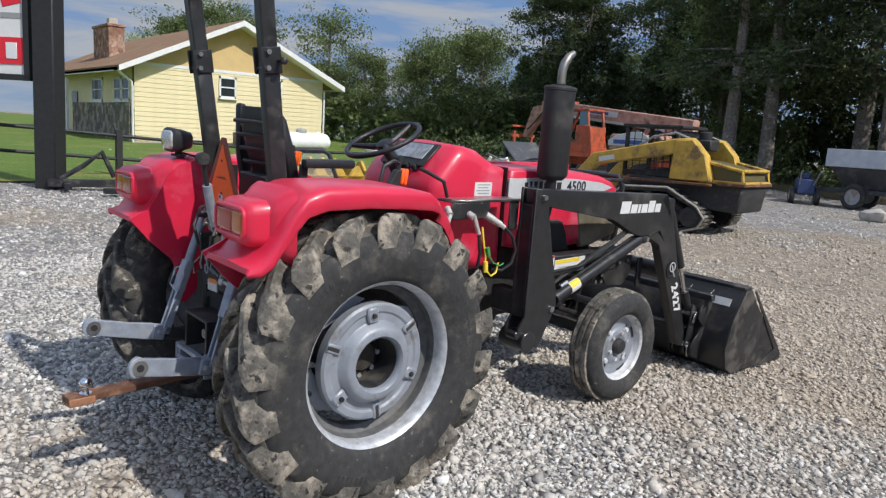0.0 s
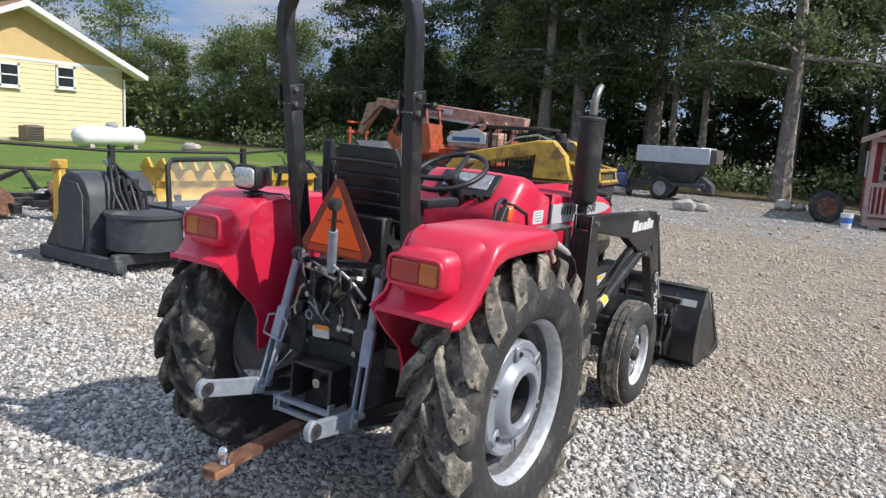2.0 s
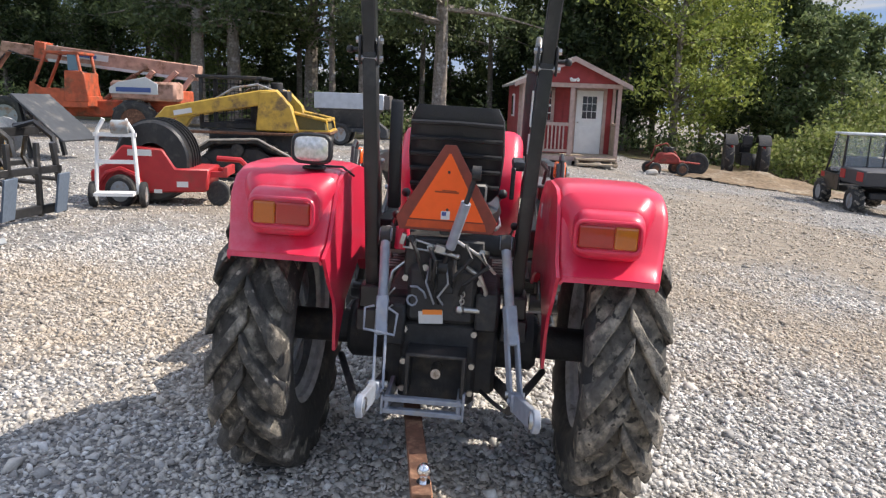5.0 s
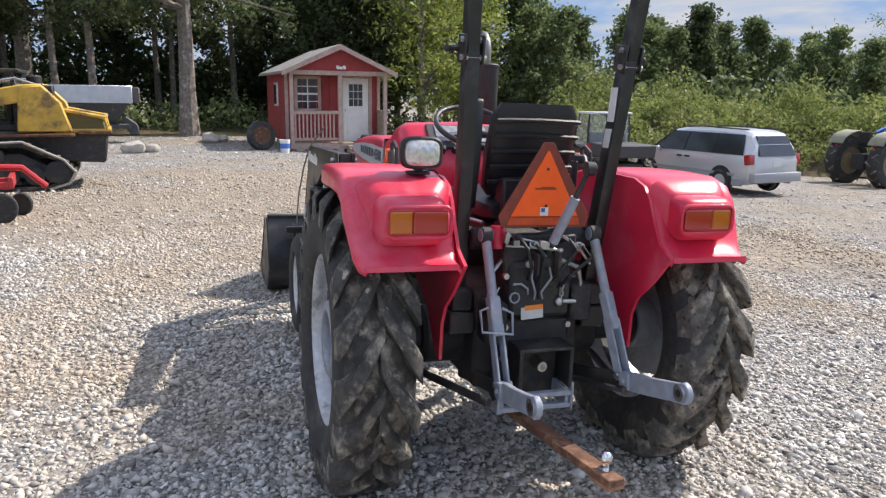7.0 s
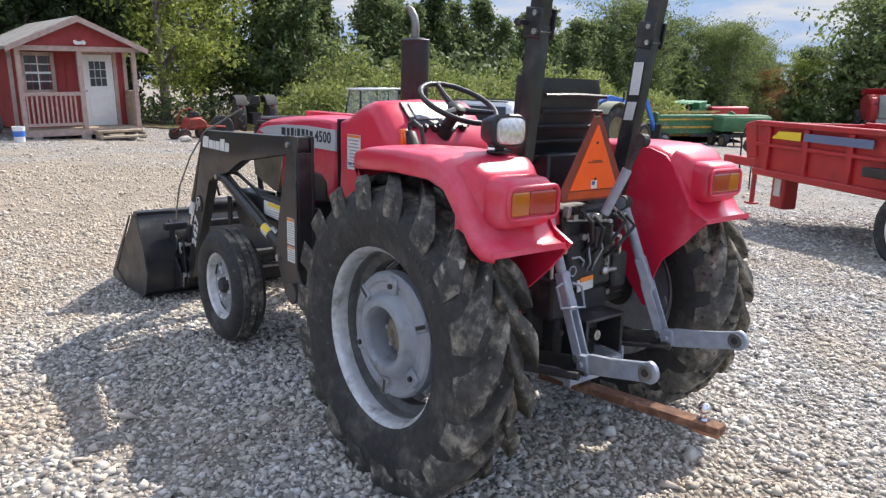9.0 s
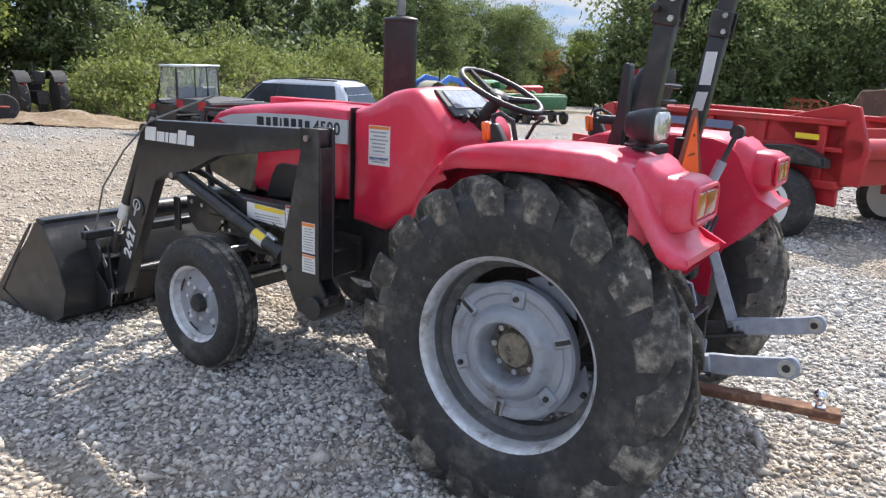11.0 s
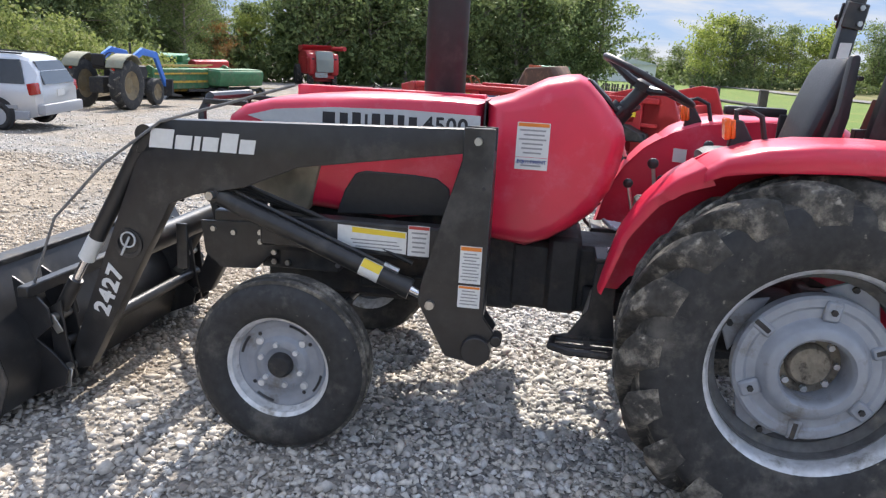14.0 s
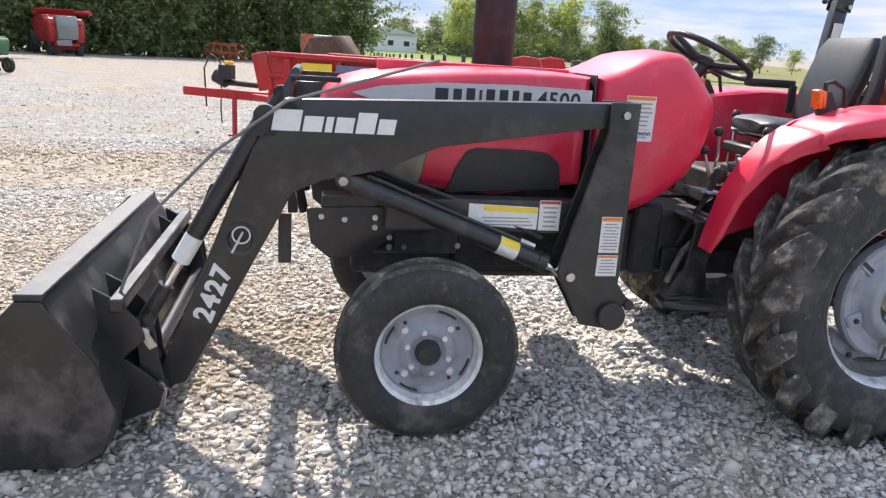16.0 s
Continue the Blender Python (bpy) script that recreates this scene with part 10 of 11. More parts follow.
def build_utv():
    a = thing("utility_buggy", at(9.75, 15.9, -4), "black and red utility buggy with clear cab curtains", "buggy")
    part("dump_bed", Shape().prism([(-1.45, 0.72), (-0.10, 0.72), (-0.02, 1.08), (-1.52, 1.08)], "x", -0.72, 0.72).bevel(0.03), mat("charcoal_bed_plastic", (0.06, 0.06, 0.065), 0.6, grain=0.2), a, "charcoal dump bed")
    for s in (-1, 1):
        part("bed_side_stripe", Shape().box((s * 0.725, -1.25, 0.93), (0.02, 0.36, 0.22)).bevel(0.01), M_IMPL_RED, a, "red bed corner panel")
        part("bed_side_stripe", Shape().box((s * 0.725, -0.22, 0.93), (0.02, 0.32, 0.22)).bevel(0.01), M_IMPL_RED, a)
        part("door_panel", Shape().prism([(0.05, 0.45), (1.0, 0.45), (1.05, 0.88), (0.05, 0.88)], "x", s * 0.66, s * 0.70).bevel(0.02), M_BLACK, a)
        part("cab_post", Shape().tube([(s * 0.66, 0.0, 0.9), (s * 0.62, 0.02, 1.88)], 0.03, 6), M_BLACK, a)
        part("cab_post", Shape().tube([(s * 0.66, 1.05, 0.9), (s * 0.60, 0.72, 1.88)], 0.03, 6), M_BLACK, a)
        part("side_curtain", Shape().box((s * 0.64, 0.42, 1.38), (0.012, 0.80, 0.92)), M_MILKY, a, "milky clear side curtain")
        for y in (-0.95, 1.15):
            add_wheel(a, (s * 0.66, y, 0.32), 0.33, 0.26, M_LGREY, lug=True)
    part("roof", Shape().box((0, 0.36, 1.90), (1.36, 0.88, 0.06)).bevel(0.02), mat("milky_roof_panel", (0.62, 0.64, 0.65), 0.3, grain=0.1), a, "pale roof panel")
    part("rear_curtain", Shape().box((0, 0.0, 1.40), (1.26, 0.012, 0.94)), M_MILKY, a, "milky clear rear curtain")
    part("cab_seam", Shape().box((-0.1, -0.012, 1.40), (0.03, 0.012, 0.94)).box((0.28, -0.012, 1.40), (0.03, 0.012, 0.94)), M_BLACK, a)
    part("nose", Shape().prism([(1.0, 0.45), (1.62, 0.50), (1.58, 0.82), (1.05, 1.02)], "x", -0.62, 0.62).bevel(0.06), M_BLACK, a, "black nose")
    for s in (-1, 1):
        part("nose_panel", Shape().box((s * 0.625, 1.32, 0.78), (0.02, 0.30, 0.14)).bevel(0.008), M_IMPL_RED, a, "red nose panel")
    part("frame", Shape().box((0, 0, 0.48), (0.9, 2.6, 0.16)).bevel(0.02), M_CAST, a)
    part("bench_seat", Shape().box((0, 0.35, 0.80), (1.2, 0.5, 0.16)).box((0, 0.10, 1.10), (1.2, 0.12, 0.5)).bevel(0.04), M_VINYL, a)
    part("steering", Shape().tube([(-0.32 + 0.16 * math.cos(2 * math.pi * i / 16), 0.78 + 0.05 * math.sin(2 * math.pi * i / 16), 1.15 + 0.15 * math.sin(2 * math.pi * i / 16)) for i in range(16)], 0.015, 6, closed=True), M_VINYL, a)


build_utv()


M_OLD_GREEN = mat("dusty_implement_green", (0.055, 0.165, 0.075), 0.65, grain=0.25, grain_scale=6, wear=(0.16, 0.19, 0.11), wear_amount=0.5, wear_scale=2.5)
M_OLD_RIM = mat("dull_tan_rim_paint", (0.20, 0.155, 0.085), 0.75, grain=0.25, grain_scale=10, wear=(0.10, 0.08, 0.06), wear_amount=0.5, wear_scale=5)


def old_tractor(m, paint, canopy, label, loader=None, rim=None):
    """A farm tractor, front toward +y."""
    rim = rim or M_OLD_RIM
    a = thing("farm_tractor", m, label, "tractor")
    part("hood", Shape().prism([(0.2, 0.85), (2.2, 0.85), (2.25, 1.10), (2.15, 1.32), (0.2, 1.42)], "x", -0.26, 0.26).bevel(0.05), paint, a)
    part("gearbox", Shape().box((0, 0.0, 0.78), (0.5, 1.4, 0.5)).box((0, 1.4, 0.7), (0.4, 1.5, 0.4)).bevel(0.03), M_CAST, a)
    for s in (-1, 1):
        add_wheel(a, (s * 0.80, -0.25, 0.78), 0.80, 0.42, rim, M_TYRE, lug=True)
        add_wheel(a, (s * 0.68, 1.85, 0.45), 0.46, 0.26, rim, M_TYRE)
        part("mudguard", Shape().prism([(-0.92, 1.36), (-0.80, 1.55), (-0.55, 1.70), (-0.20, 1.78), (0.16, 1.70), (0.42, 1.46), (0.38, 1.43), (0.13, 1.66), (-0.20, 1.735), (-0.53, 1.655), (-0.77, 1.51), (-0.88, 1.34)], "x", min(s * 0.46, s * 1.04), max(s * 0.46, s * 1.04)).bevel(0.015), canopy or paint, a, "rounded rear mudguard")
        part("tail_lamp", Shape().box((s * 0.72, -0.88, 1.30), (0.10, 0.05, 0.08)).bevel(0.01), M_LENS_RED, a)
    part("seat", Shape().box((0, -0.25, 1.32), (0.45, 0.4, 0.12)).box((0, -0.46, 1.55), (0.45, 0.1, 0.4)).bevel(0.03), M_VINYL, a)
    part("steering_wheel", Shape().tube([(0.2 * math.cos(2 * math.pi * i / 16), 0.28 + 0.08 * math.sin(2 * math.pi * i / 16), 1.62 + 0.16 * math.sin(2 * math.pi * i / 16)) for i in range(16)], 0.018, 6, closed=True), M_VINYL, a)
    part("exhaust", Shape().cyl((0.2, 1.2, 1.3), (0.2, 1.2, 2.1), 0.04), M_CAST, a)
    if loader:
        for s in (-1, 1):
            part("loader_arm", Shape().prism([(0.7, 1.72), (1.3, 1.95), (2.3, 1.80), (3.0, 0.62), (2.85, 0.55), (2.15, 1.60), (1.3, 1.72), (0.75, 1.50)], "x", s * 0.56 - 0.05, s * 0.56 + 0.05).bevel(0.01), loader, a, "raised blue loader arm")
        part("loader_bucket", Shape().prism([(2.85, 0.85), (2.8, 0.25), (3.6, 0.18), (3.55, 0.24), (2.95, 0.35), (2.95, 0.85)], "x", -0.85, 0.85), M_CAST, a)
    return a


old_tractor(at(20.2, 16.3, -88) @ Matrix.Diagonal((1.04, 1.0, 1.04, 1)), M_CAST, mat("chalky_pale_green_mudguard", (0.25, 0.245, 0.175), 0.75, grain=0.15, grain_scale=5, wear=(0.25, 0.22, 0.15), wear_amount=0.4, wear_scale=3), "old dark tractor with pale mudguards, tan wheels and a blue loader", loader=M_BLUE)


old_tractor(at(9.15, 23.4, -12) @ Matrix.Diagonal((0.72, 0.8, 0.85, 1)), M_CAST, None, "small dark old tractor standing under the trees beyond the shed", rim=M_CAST)


def build_header():
    a = thing("grain_header", at(30.2, 18.9, -27) @ Matrix.Diagonal((0.87, 0.9, 0.95, 1)), "long green harvesting header on a low trailer", "header")
    part("trough", Shape().prism([(-0.7, 0.55), (0.5, 0.55), (0.65, 0.75), (0.3, 1.0), (-0.5, 1.55), (-0.75, 1.5)], "x", -2.3, 2.3).bevel(0.03), M_OLD_GREEN, a, "green header trough")
    for s in (-1, 1):
        part("end_plate", Shape().prism([(-0.85, 0.40), (0.95, 0.40), (1.05, 0.80), (0.45, 1.25), (-0.5, 1.70), (-0.9, 1.6)], "x", min(s * 2.3, s * 2.42), max(s * 2.3, s * 2.42)).bevel(0.02), M_OLD_GREEN, a, "green end shield")
    part("back_rib", Shape().box((0, -0.76, 1.30), (4.5, 0.06, 0.08)).box((0, -0.74, 0.90), (4.5, 0.06, 0.10)), M_YELLOW, a, "yellowed back rails")
    part("auger", Shape().cyl((-2.25, 0.0, 0.95), (2.25, 0.0, 0.95), 0.22, seg=14), M_GALV, a)
    for i in range(7):
        part("reel_bat", Shape().box((0, 0.55 + 0.45 * math.cos(i * 0.9), 1.25 + 0.40 * math.sin(i * 0.9)), (4.5, 0.05, 0.06)), M_TAN, a)
    part("trailer_beam", Shape().box((0, 0, 0.45), (5.2, 0.2, 0.14)).box((-3.0, 0, 0.45), (1.4, 0.1, 0.1)), M_YELLOW, a)
    for x in (-1.9, 1.9):
        for y in (-0.85, 0.6):
            add_wheel(a, (x, y, 0.32), 0.34, 0.2, axis=(0, 1, 0))


build_header()
sd = thing("seed_drill", at(31.6, 16.9, -30), "short green seed drill on four small wheels", "drill")
part("seed_box", Shape().prism([(-0.55, 0.75), (0.55, 0.75), (0.70, 1.35), (0.60, 1.48), (-0.60, 1.48), (-0.70, 1.35)], "x", -1.25, 1.25).bevel(0.04), M_OLD_GREEN, sd, "green seed box")
part("lid", Shape().box((0, 0, 1.50), (2.4, 1.1, 0.05)).bevel(0.02), M_OLD_GREEN, sd)
part("tool_bar", Shape().box((0, -0.5, 0.55), (2.5, 0.14, 0.14)).box((0, 0.5, 0.55), (2.5, 0.14, 0.14)).box((-1.9, 0, 0.55), (1.4, 0.12, 0.12)).bevel(0.01), M_CAST, sd)
for i in range(6):
    part("coulter", Shape().tube([(-1.05 + 0.42 * i, -0.45, 0.60), (-1.05 + 0.42 * i, -0.60, 0.35), (-1.05 + 0.42 * i, -0.70, 0.10)], 0.035, 6), M_CAST, sd)
for x in (-1.15, 1.15):
    for y in (-0.55, 0.55):
        add_wheel(sd, (x, y, 0.33), 0.34, 0.18, M_OLD_RIM)


def build_combine(m, paint, hood, label, group="combines"):
    a = thing("combine_harvester", m, label, "harvester", group)
    part("body", Shape().prism([(-3.2, 1.1), (2.2, 1.0), (2.2, 2.7), (0.6, 3.1), (-1.5, 3.1), (-3.4, 2.4)], "x", -1.25, 1.25).bevel(0.08), paint, a)
    part("grain_tank", Shape().prism([(-0.4, 3.1), (1.6, 2.9), (1.8, 3.45), (-0.7, 3.55)], "x", -1.35, 1.35).bevel(0.05), paint, a)
    part("straw_hood", Shape().prism([(-4.15, 1.35), (-3.2, 1.35), (-3.2, 3.05), (-3.8, 3.1), (-4.2, 2.4)], "x", -0.75, 0.75).bevel(0.06), hood, a, "grey straw hood")
    part("cab", Shape().prism([(2.2, 1.6), (3.5, 1.6), (3.7, 2.2), (3.3, 3.3), (2.2, 3.3)], "x", -0.85, 0.85).bevel(0.05), M_GLASS, a, "dark glazed cab")
    part("cab_roof", Shape().box((0, 2.9, 3.36), (1.9, 1.6, 0.14)).bevel(0.04), paint, a)
    part("unload_auger", Shape().cyl((1.35, 1.2, 3.2), (1.9, -3.4, 3.35), 0.19, seg=12), paint, a)
    for s in (-1, 1):
        part("rear_pod", Shape().prism([(-3.75, 1.15), (-3.1, 1.0), (-3.1, 2.95), (-3.55, 2.85), (-3.8, 2.4)], "x", min(s * 0.62, s * 1.30), max(s * 0.62, s * 1.30)).bevel(0.08), paint, a, "red rear side body")
        part("work_lamp", Shape().box((s * 1.0, -3.8, 2.45), (0.22, 0.06, 0.14)).bevel(0.02), M_INK, a)
    part("rear_axle", Shape().box((0, -2.6, 0.62), (2.0, 0.26, 0.26)).box((0, -3.3, 0.95), (1.9, 0.3, 0.30)).bevel(0.03), paint, a)
    part("rear_shield", Shape().box((-0.35, -4.22, 1.12), (1.1, 0.06, 0.42)).bevel(0.02), M_LGREY, a, "pale chopper plate")
    for s in (-1, 1):
        add_wheel(a, (s * 1.35, 1.7, 0.88), 0.90, 0.60, M_CAST, lug=True)
        add_wheel(a, (s * 1.05, -2.6, 0.60), 0.62, 0.42, M_CAST, lug=True)
        part("side_panel", Shape().box((s * 1.28, -0.8, 1.9), (0.05, 2.6, 1.2)).bevel(0.02), paint, a)
    return a


build_combine(at(80.3, 29.2, -60) @ Matrix.Diagonal((1.24, 1.24, 1.28, 1)), M_IMPL_RED, mat("grey_rear_hood", (0.22, 0.24, 0.22), 0.6, grain=0.15), "red combine harvester standing across the yard")
build_combine(at(36.5, 22.9, 105) @ Matrix.Diagonal((0.62, 0.62, 0.62, 1)), M_GREEN, M_GREEN, "green combine harvester behind the header")
hd = thing("red_header", at(34.9, 23.9, -30) @ Matrix.Diagonal((0.5, 1, 1, 1)), "red harvesting header behind the green machines", "header")
part("trough", Shape().prism([(-0.8, 0.4), (0.7, 0.4), (0.6, 1.2), (-0.5, 1.9), (-0.9, 1.8)], "x", -2.6, 2.6).bevel(0.04), M_IMPL_RED, hd)
part("end_shield", Shape().prism([(-0.9, 0.3), (1.4, 0.4), (0.9, 1.3), (-0.5, 2.0), (-0.95, 1.9)], "x", 2.6, 2.75).bevel(0.02), M_IMPL_RED, hd)
hr = thing("red_header", at(38.4, 22.0, -25) @ Matrix.Diagonal((0.55, 1, 1, 1)), "red harvesting header with a striped end shield", "header")
part("trough", Shape().prism([(-0.8, 0.6), (0.7, 0.6), (0.6, 1.4), (-0.5, 2.0), (-0.9, 1.9)], "x", -2.2, 2.2).bevel(0.04), M_IMPL_RED, hr)
part("stripe", Shape().box((0.0, 0.66, 1.05), (4.2, 0.03, 0.14)), M_DECAL, hr)


# ---- red box spreader with its drawbar toward the yard
def build_box_spreader():
    d = Vector((0.48, 0.88, 0)).normalized()
    rz = math.degrees(math.atan2(d.y, d.x)) - 90
    a = thing("box_spreader", pose(7.35, 0.85, -0.24, -0.8, 1.6, rz), "long red box spreader trailer with a tall-sided bed", "spreader")
    # y runs toward the drawbar
    hw, y0, y1 = 0.86, -1.72, 2.0
    for s in (-1, 1):
        side = part("side_panel", Shape().prism([(y0, 0.62), (y1, 0.62), (y1, 1.26), (y0, 1.26)], "x", min(s * hw, s * (hw - 0.05)), max(s * hw, s * (hw - 0.05))).bevel(0.008), M_IMPL_RED, a, "red steel side panel")
        part("top_rail", Shape().box((s * hw, (y0 + y1) / 2, 1.27), (0.13, y1 - y0, 0.07)).bevel(0.012), M_IMPL_RED, side)
        part("mid_fold", Shape().box((s * (hw + 0.02), (y0 + y1) / 2, 0.98), (0.05, y1 - y0, 0.05)).bevel(0.01), M_IMPL_RED, side)
        part("bottom_rail", Shape().box((s * (hw - 0.02), (y0 + y1) / 2, 0.60), (0.16, y1 - y0, 0.09)).bevel(0.012), M_IMPL_RED, side)
        for i in range(5):
            part("stake", Shape().box((s * (hw + 0.025), y0 + 0.25 + i * 0.80, 0.90), (0.05, 0.10, 0.66)).bevel(0.008), M_IMPL_RED, side)
        part("yellow_mark_bar", Shape().prism([(1.62, 1.08), (1.48, 1.18), (1.02, 1.19), (1.02, 1.08)], "x", min(s * (hw + 0.050), s * (hw + 0.058)), max(s * (hw + 0.050), s * (hw + 0.058))), M_INK_YELLOW, side, "yellow decal wedge")
        part("yellow_mark_bar", Shape().box((s * (hw + 0.056), y0 + 0.42, 1.10), (0.010, 0.30, 0.06)), M_INK_YELLOW, side, "yellow decal strip")
        part("blue_mark_bar", Shape().box((s * (hw + 0.056), 0.35, 1.135), (0.010, 1.2, 0.10)), mat("blue_grey_decal_%d" % (s + 2), (0.13, 0.16, 0.26), 0.5), side, "blue-grey decal strip")
        for y in (-1.15,):
            w = add_wheel(a, (s * 1.06, y, 0.33), 0.42, 0.30, M_WHITE)
            part("wheel_guard", Shape().prism([(y + 0.50 * math.cos(t), 0.80 + 0.20 * math.sin(t)) for t in (0, 0.5, 1.05, 1.57, 2.1, 2.65, 3.14)], "x", min(s * 0.90, s * 1.08), max(s * 0.90, s * 1.08)).bevel(0.01), M_BLACK_WORN, a, "black rounded wheel guard")
            for i in range(5):
                t = 2 * math.pi * i / 5
                part("hand_hole", Shape().box((s * 1.20, y + 0.14 * math.cos(t), 0.37 + 0.14 * math.sin(t)), (0.012, 0.07, 0.035), turn(math.degrees(t) + 90, 0, 0)), M_INK, w)
            part("wheel_boss", Shape().cyl((s * 1.10, y, 0.37), (s * 1.24, y, 0.37), 0.055, seg=14), M_RUST, w)
    part("side_skid", Shape().box((-0.98, -0.95, 0.84), (0.10, 1.4, 0.11)).bevel(0.01), M_BLACK, a, "black side rail")
    for s in (-1, 1):
        part("lower_skirt", Shape().box((s * (hw - 0.04), -1.42, 0.50), (0.05, 0.55, 0.26)).bevel(0.008), M_IMPL_RED, a)
    part("floor", Shape().box((0, (y0 + y1) / 2, 0.62), (1.66, y1 - y0, 0.06)), M_DECK, a)
    part("front_panel", Shape().prism([(-hw, 0.60), (hw, 0.60), (hw, 1.28), (-hw, 1.28)], "y", y1, y1 + 0.06).bevel(0.01), M_IMPL_RED, a, "red front panel")
    part("front_lip", Shape().box((-hw + 0.02, y1 + 0.14, 1.02), (0.10, 0.24, 0.52), turn(-14, 0, 0)).bevel(0.01), M_IMPL_RED, a)
    part("drawbar", Shape().box((0, y1 + 1.0, 0.58), (0.15, 2.3, 0.14)).box((-0.3, y1 + 0.35, 0.58), (0.10, 1.0, 0.10), turn(0, 0, -25)).box((0.3, y1 + 0.35, 0.58), (0.10, 1.0, 0.10), turn(0, 0, 25)).bevel(0.012), M_IMPL_RED, a, "red drawbar")
    part("jack", Shape().box((-0.10, y1 + 1.15, 0.26), (0.06, 0.06, 0.62)).box((-0.10, y1 + 1.15, -0.05), (0.16, 0.16, 0.03)).bevel(0.006), M_IMPL_RED, a, "red parking jack")
    part("drive_line", Shape().cyl((0, y1, 0.74), (0, y1 + 1.4, 0.76), 0.045, seg=12).cyl((0, y1 + 1.35, 0.78), (0, y1 + 1.55, 0.86), 0.12, seg=12).box((-0.05, y1 + 1.32, 0.92), (0.14, 0.22, 0.22)), M_CAST, a, "black drive line with a bell cover")
    part("hose_hoop", Shape().tube([(0.0, y1 + 1.75, 0.35), (0.0, y1 + 1.78, 0.95), (0.0, y1 + 1.66, 1.18), (0.0, y1 + 1.5, 1.10), (0.0, y1 + 1.4, 0.9)], 0.014, 6).tube([(0.05, y1 + 1.5, 0.7), (0.06, y1 + 1.52, 0.3), (0.06, y1 + 1.5, 0.10)], 0.012, 6), M_RUBBER, a)
    part("yellow_cap", Shape().box((-0.02, y1 + 1.30, 1.06), (0.12, 0.10, 0.06)).bevel(0.01), M_INK_YELLOW, a)
    for s in (-1, 1):
        part("beater_frame", Shape().prism([(y0 - 0.22, 0.62), (y0, 0.62), (y0 + 0.95, 1.26), (y0 + 0.10, 1.47), (y0 - 0.10, 1.45), (y0 - 0.28, 1.0)], "x", min(s * hw, s * (hw - 0.05)), max(s * hw, s * (hw - 0.05))).bevel(0.008), M_IMPL_RED, a, "raised red end plate")
    part("beater", Shape().cyl((-hw, y0 - 0.1, 1.0), (hw, y0 - 0.1, 1.0), 0.12, seg=12), M_IMPL_RED, a)
    part("tail_panel", Shape().prism([(-hw, 0.60), (hw, 0.60), (hw, 1.22), (-hw, 1.22)], "y", y0 - 0.03, y0 + 0.02).bevel(0.01), M_IMPL_RED, a, "red tail panel")
    part("gear_case", Shape().box((-0.60, y1 - 0.35, 0.36), (0.22, 0.3, 0.5)).bevel(0.02), M_IMPL_RED, a, "red chain case")
    part("case_label", Shape().box((-0.716, y1 - 0.35, 0.40), (0.012, 0.14, 0.24)), M_DECAL, a)


build_box_spreader()

# ---- rust-brown bucket heap, orange hopper and rakes beyond the spreader
bh = thing("rusty_bucket", at(39.0, 1.7, -20) @ Matrix.Diagonal((0.92, 1.2, 1.45, 1)), "rust-brown loader bucket tipped on its back", "bucket")
part("shell", Shape().prism([(-1.0, 0.0), (1.0, 0.0), (1.3, 0.5), (0.7, 1.55), (-0.5, 1.65), (-1.2, 0.8)], "x", -1.5, 1.5).bevel(0.06), mat("dark_brown_rust", (0.10, 0.055, 0.04), 0.9, grain=0.3, wear=(0.20, 0.11, 0.07), wear_amount=0.5, wear_scale=2), bh)
part("lip", Shape().tube([(-1.5, -1.25, 0.8), (0, -1.4, 0.95), (1.5, -1.25, 0.8)], 0.07, 6), M_RUST, bh)
oh = thing("grain_cart", at(67.0, 2.2, -20) @ Matrix.Diagonal((1.0, 0.95, 1.22, 1)), "green grain cart with an orange end panel", "cart")
part("hopper", Shape().loft([[Vector((x, y, z)) for x, y in ((-a, -b), (a, -b), (a, b), (-a, b))] for a, b, z in ((0.5, 0.9, 0.7), (1.3, 1.7, 1.7), (1.3, 1.7, 2.5))]), M_GREEN, oh)
part("end_panel", Shape().box((-1.33, 0.9, 1.9), (0.06, 1.3, 1.3)).bevel(0.02), M_ORANGE, oh, "orange end panel")
for y in (-1.0, 1.0):
    add_wheel(oh, (-1.1, y, 0.6), 0.62, 0.4, M_TAN)
    add_wheel(oh, (1.1, y, 0.6), 0.62, 0.4, M_TAN)
hk = thing("hay_rake", at(92.0, 14.0, -30) @ Matrix.Diagonal((1.5, 1.5, 1.5, 1)), "orange hay rake with wheel tines", "rake")
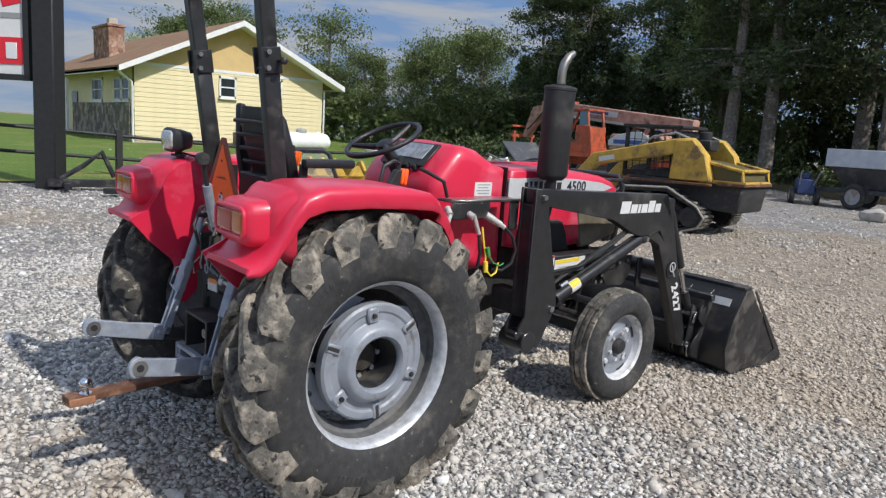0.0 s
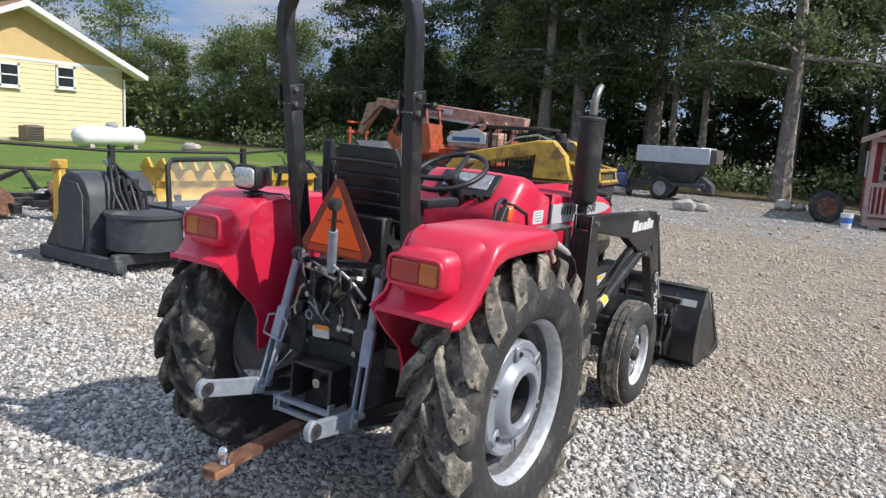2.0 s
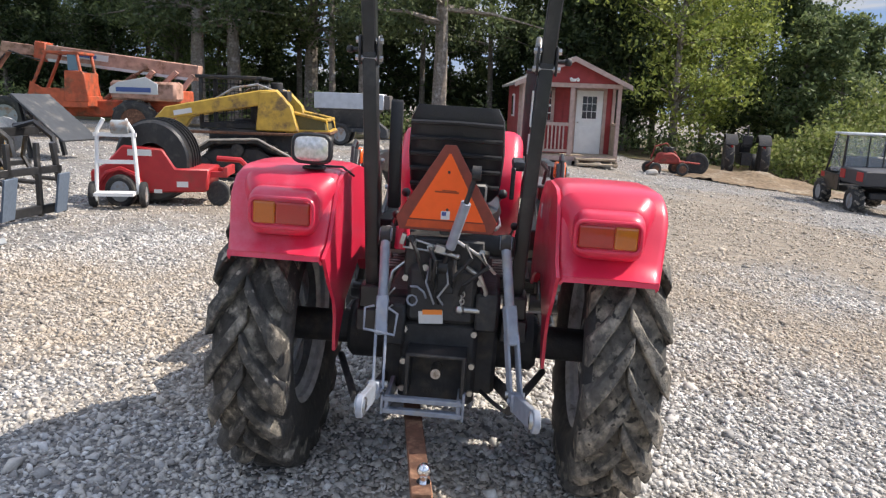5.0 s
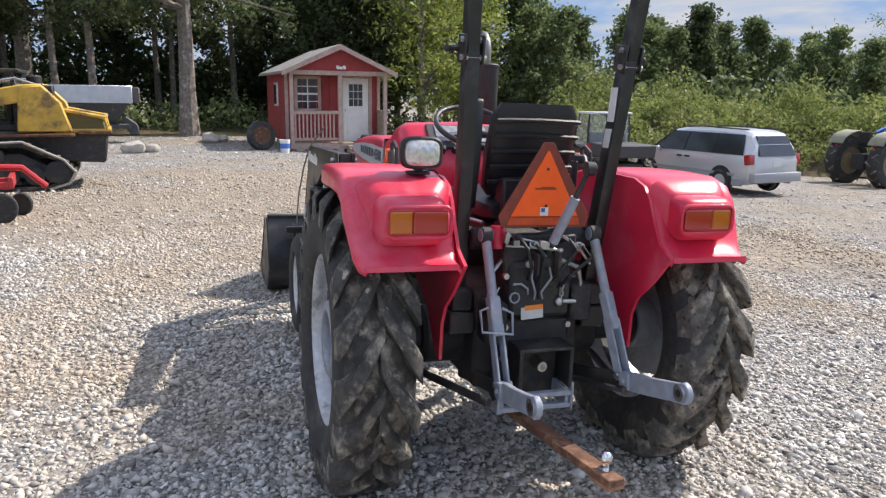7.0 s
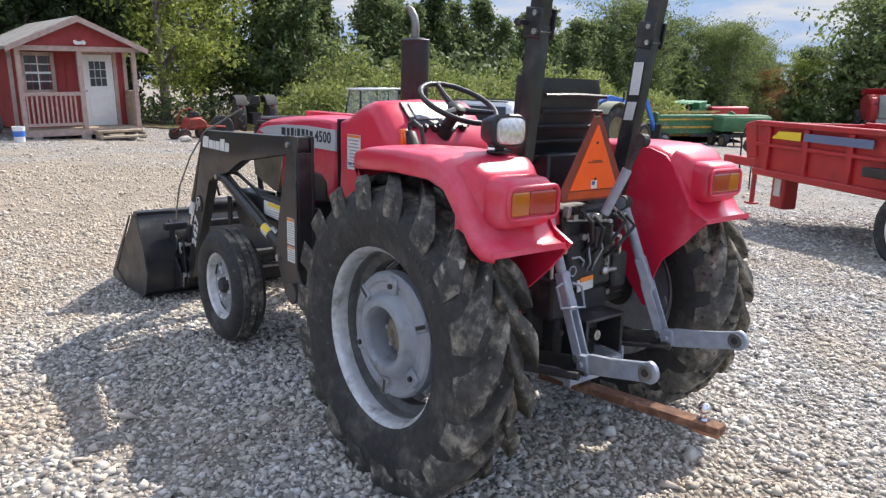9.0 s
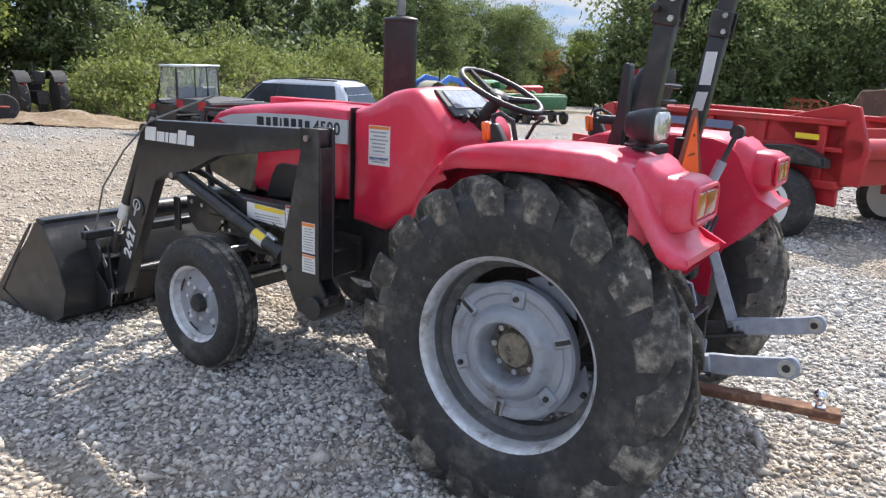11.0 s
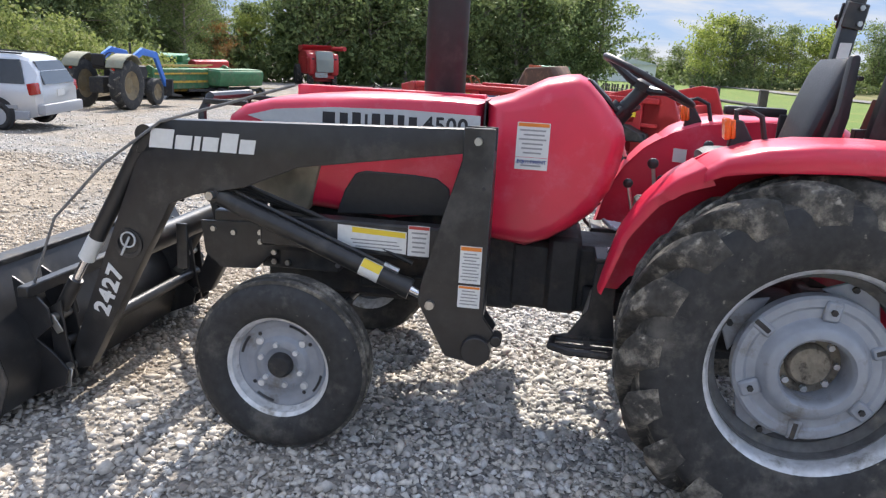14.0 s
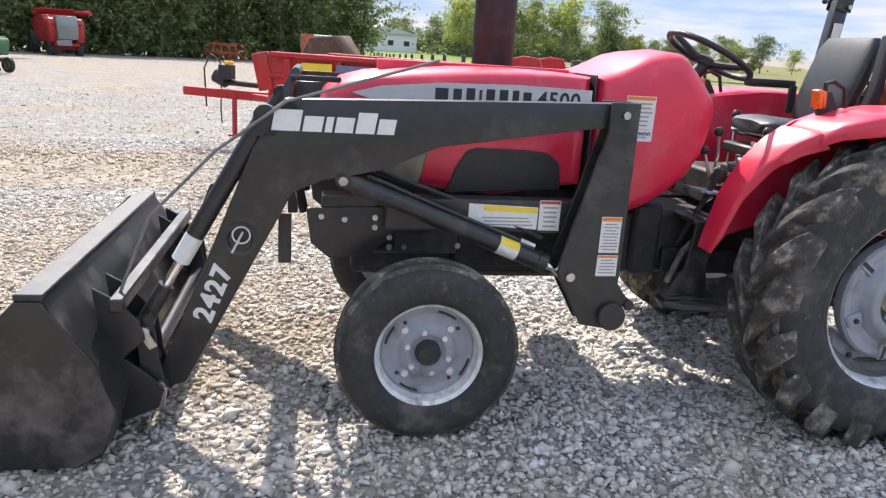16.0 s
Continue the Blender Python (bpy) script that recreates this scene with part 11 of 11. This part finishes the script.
part("beam", Shape().box((0, 0, 0.7), (0.15, 3.2, 0.15)).box((0, 0, 1.3), (0.1, 2.6, 0.1)), M_ORANGE, hk)
for i in range(4):
    c = Vector((0.25, -1.2 + 0.8 * i, 0.75))
    part("rake_wheel", Shape().lathe([(0.66, -0.02), (0.72, -0.02), (0.72, 0.02), (0.66, 0.02)], c, (1, 0.6, 0.1), 20, closed=True), M_ORANGE, hk)
    for k in range(5):
        t = 2 * math.pi * k / 5
        d = along((1, 0.6, 0.1)) @ Vector((math.cos(t), math.sin(t), 0))
        part("spoke", Shape().cyl(c, c + d * 0.68, 0.025, seg=5), M_ORANGE, hk)
ft = thing("flat_trailer", at(103.5, 23.0, 113) @ Matrix.Diagonal((1.5, 1.2, 1.2, 1)), "pale low flat trailer far across the yard", "trailer")
part("bed", Shape().box((0, 0, 0.62), (5.0, 1.9, 0.28)).bevel(0.03), M_WHITE, ft)
for x in (-0.6, 0.6):
    add_wheel(ft, (x, -0.9, 0.32), 0.34, 0.2, axis=(0, 1, 0))
    add_wheel(ft, (x, 0.9, 0.32), 0.34, 0.2, axis=(0, 1, 0))
mw = thing("disc_mower", at(98.0, 26.5, 113) @ Matrix.Diagonal((1.3, 1.3, 1.5, 1)), "pale green and white mower standing by the fence", "mower")
part("deck", Shape().box((0, 0, 0.7), (3.2, 1.3, 0.45)).bevel(0.06), M_WHITE, mw)
part("frame", Shape().tube([(-1.2, 0, 0.9), (0, 0, 1.5), (1.4, 0, 0.9)], 0.08, 6).box((0, 0, 0.3), (2.6, 0.2, 0.5)), M_GREEN, mw)
fb = thing("far_building", at(190, -13, 0), "low white building far beyond the road", "building")
part("wall", Shape().box((0, 0, 2.2), (10, 17, 4.6)).bevel(0.05), M_WHITE, fb)
part("roof", Shape().prism([(-9.2, 4.4), (9.2, 4.4), (0, 6.2)], "x", -5.6, 5.6), M_GALV, fb)
for i in range(4):
    part("window", Shape().box((-5.05, -6 + 4 * i, 2.2), (0.1, 1.4, 1.2)), M_GLASS, fb)
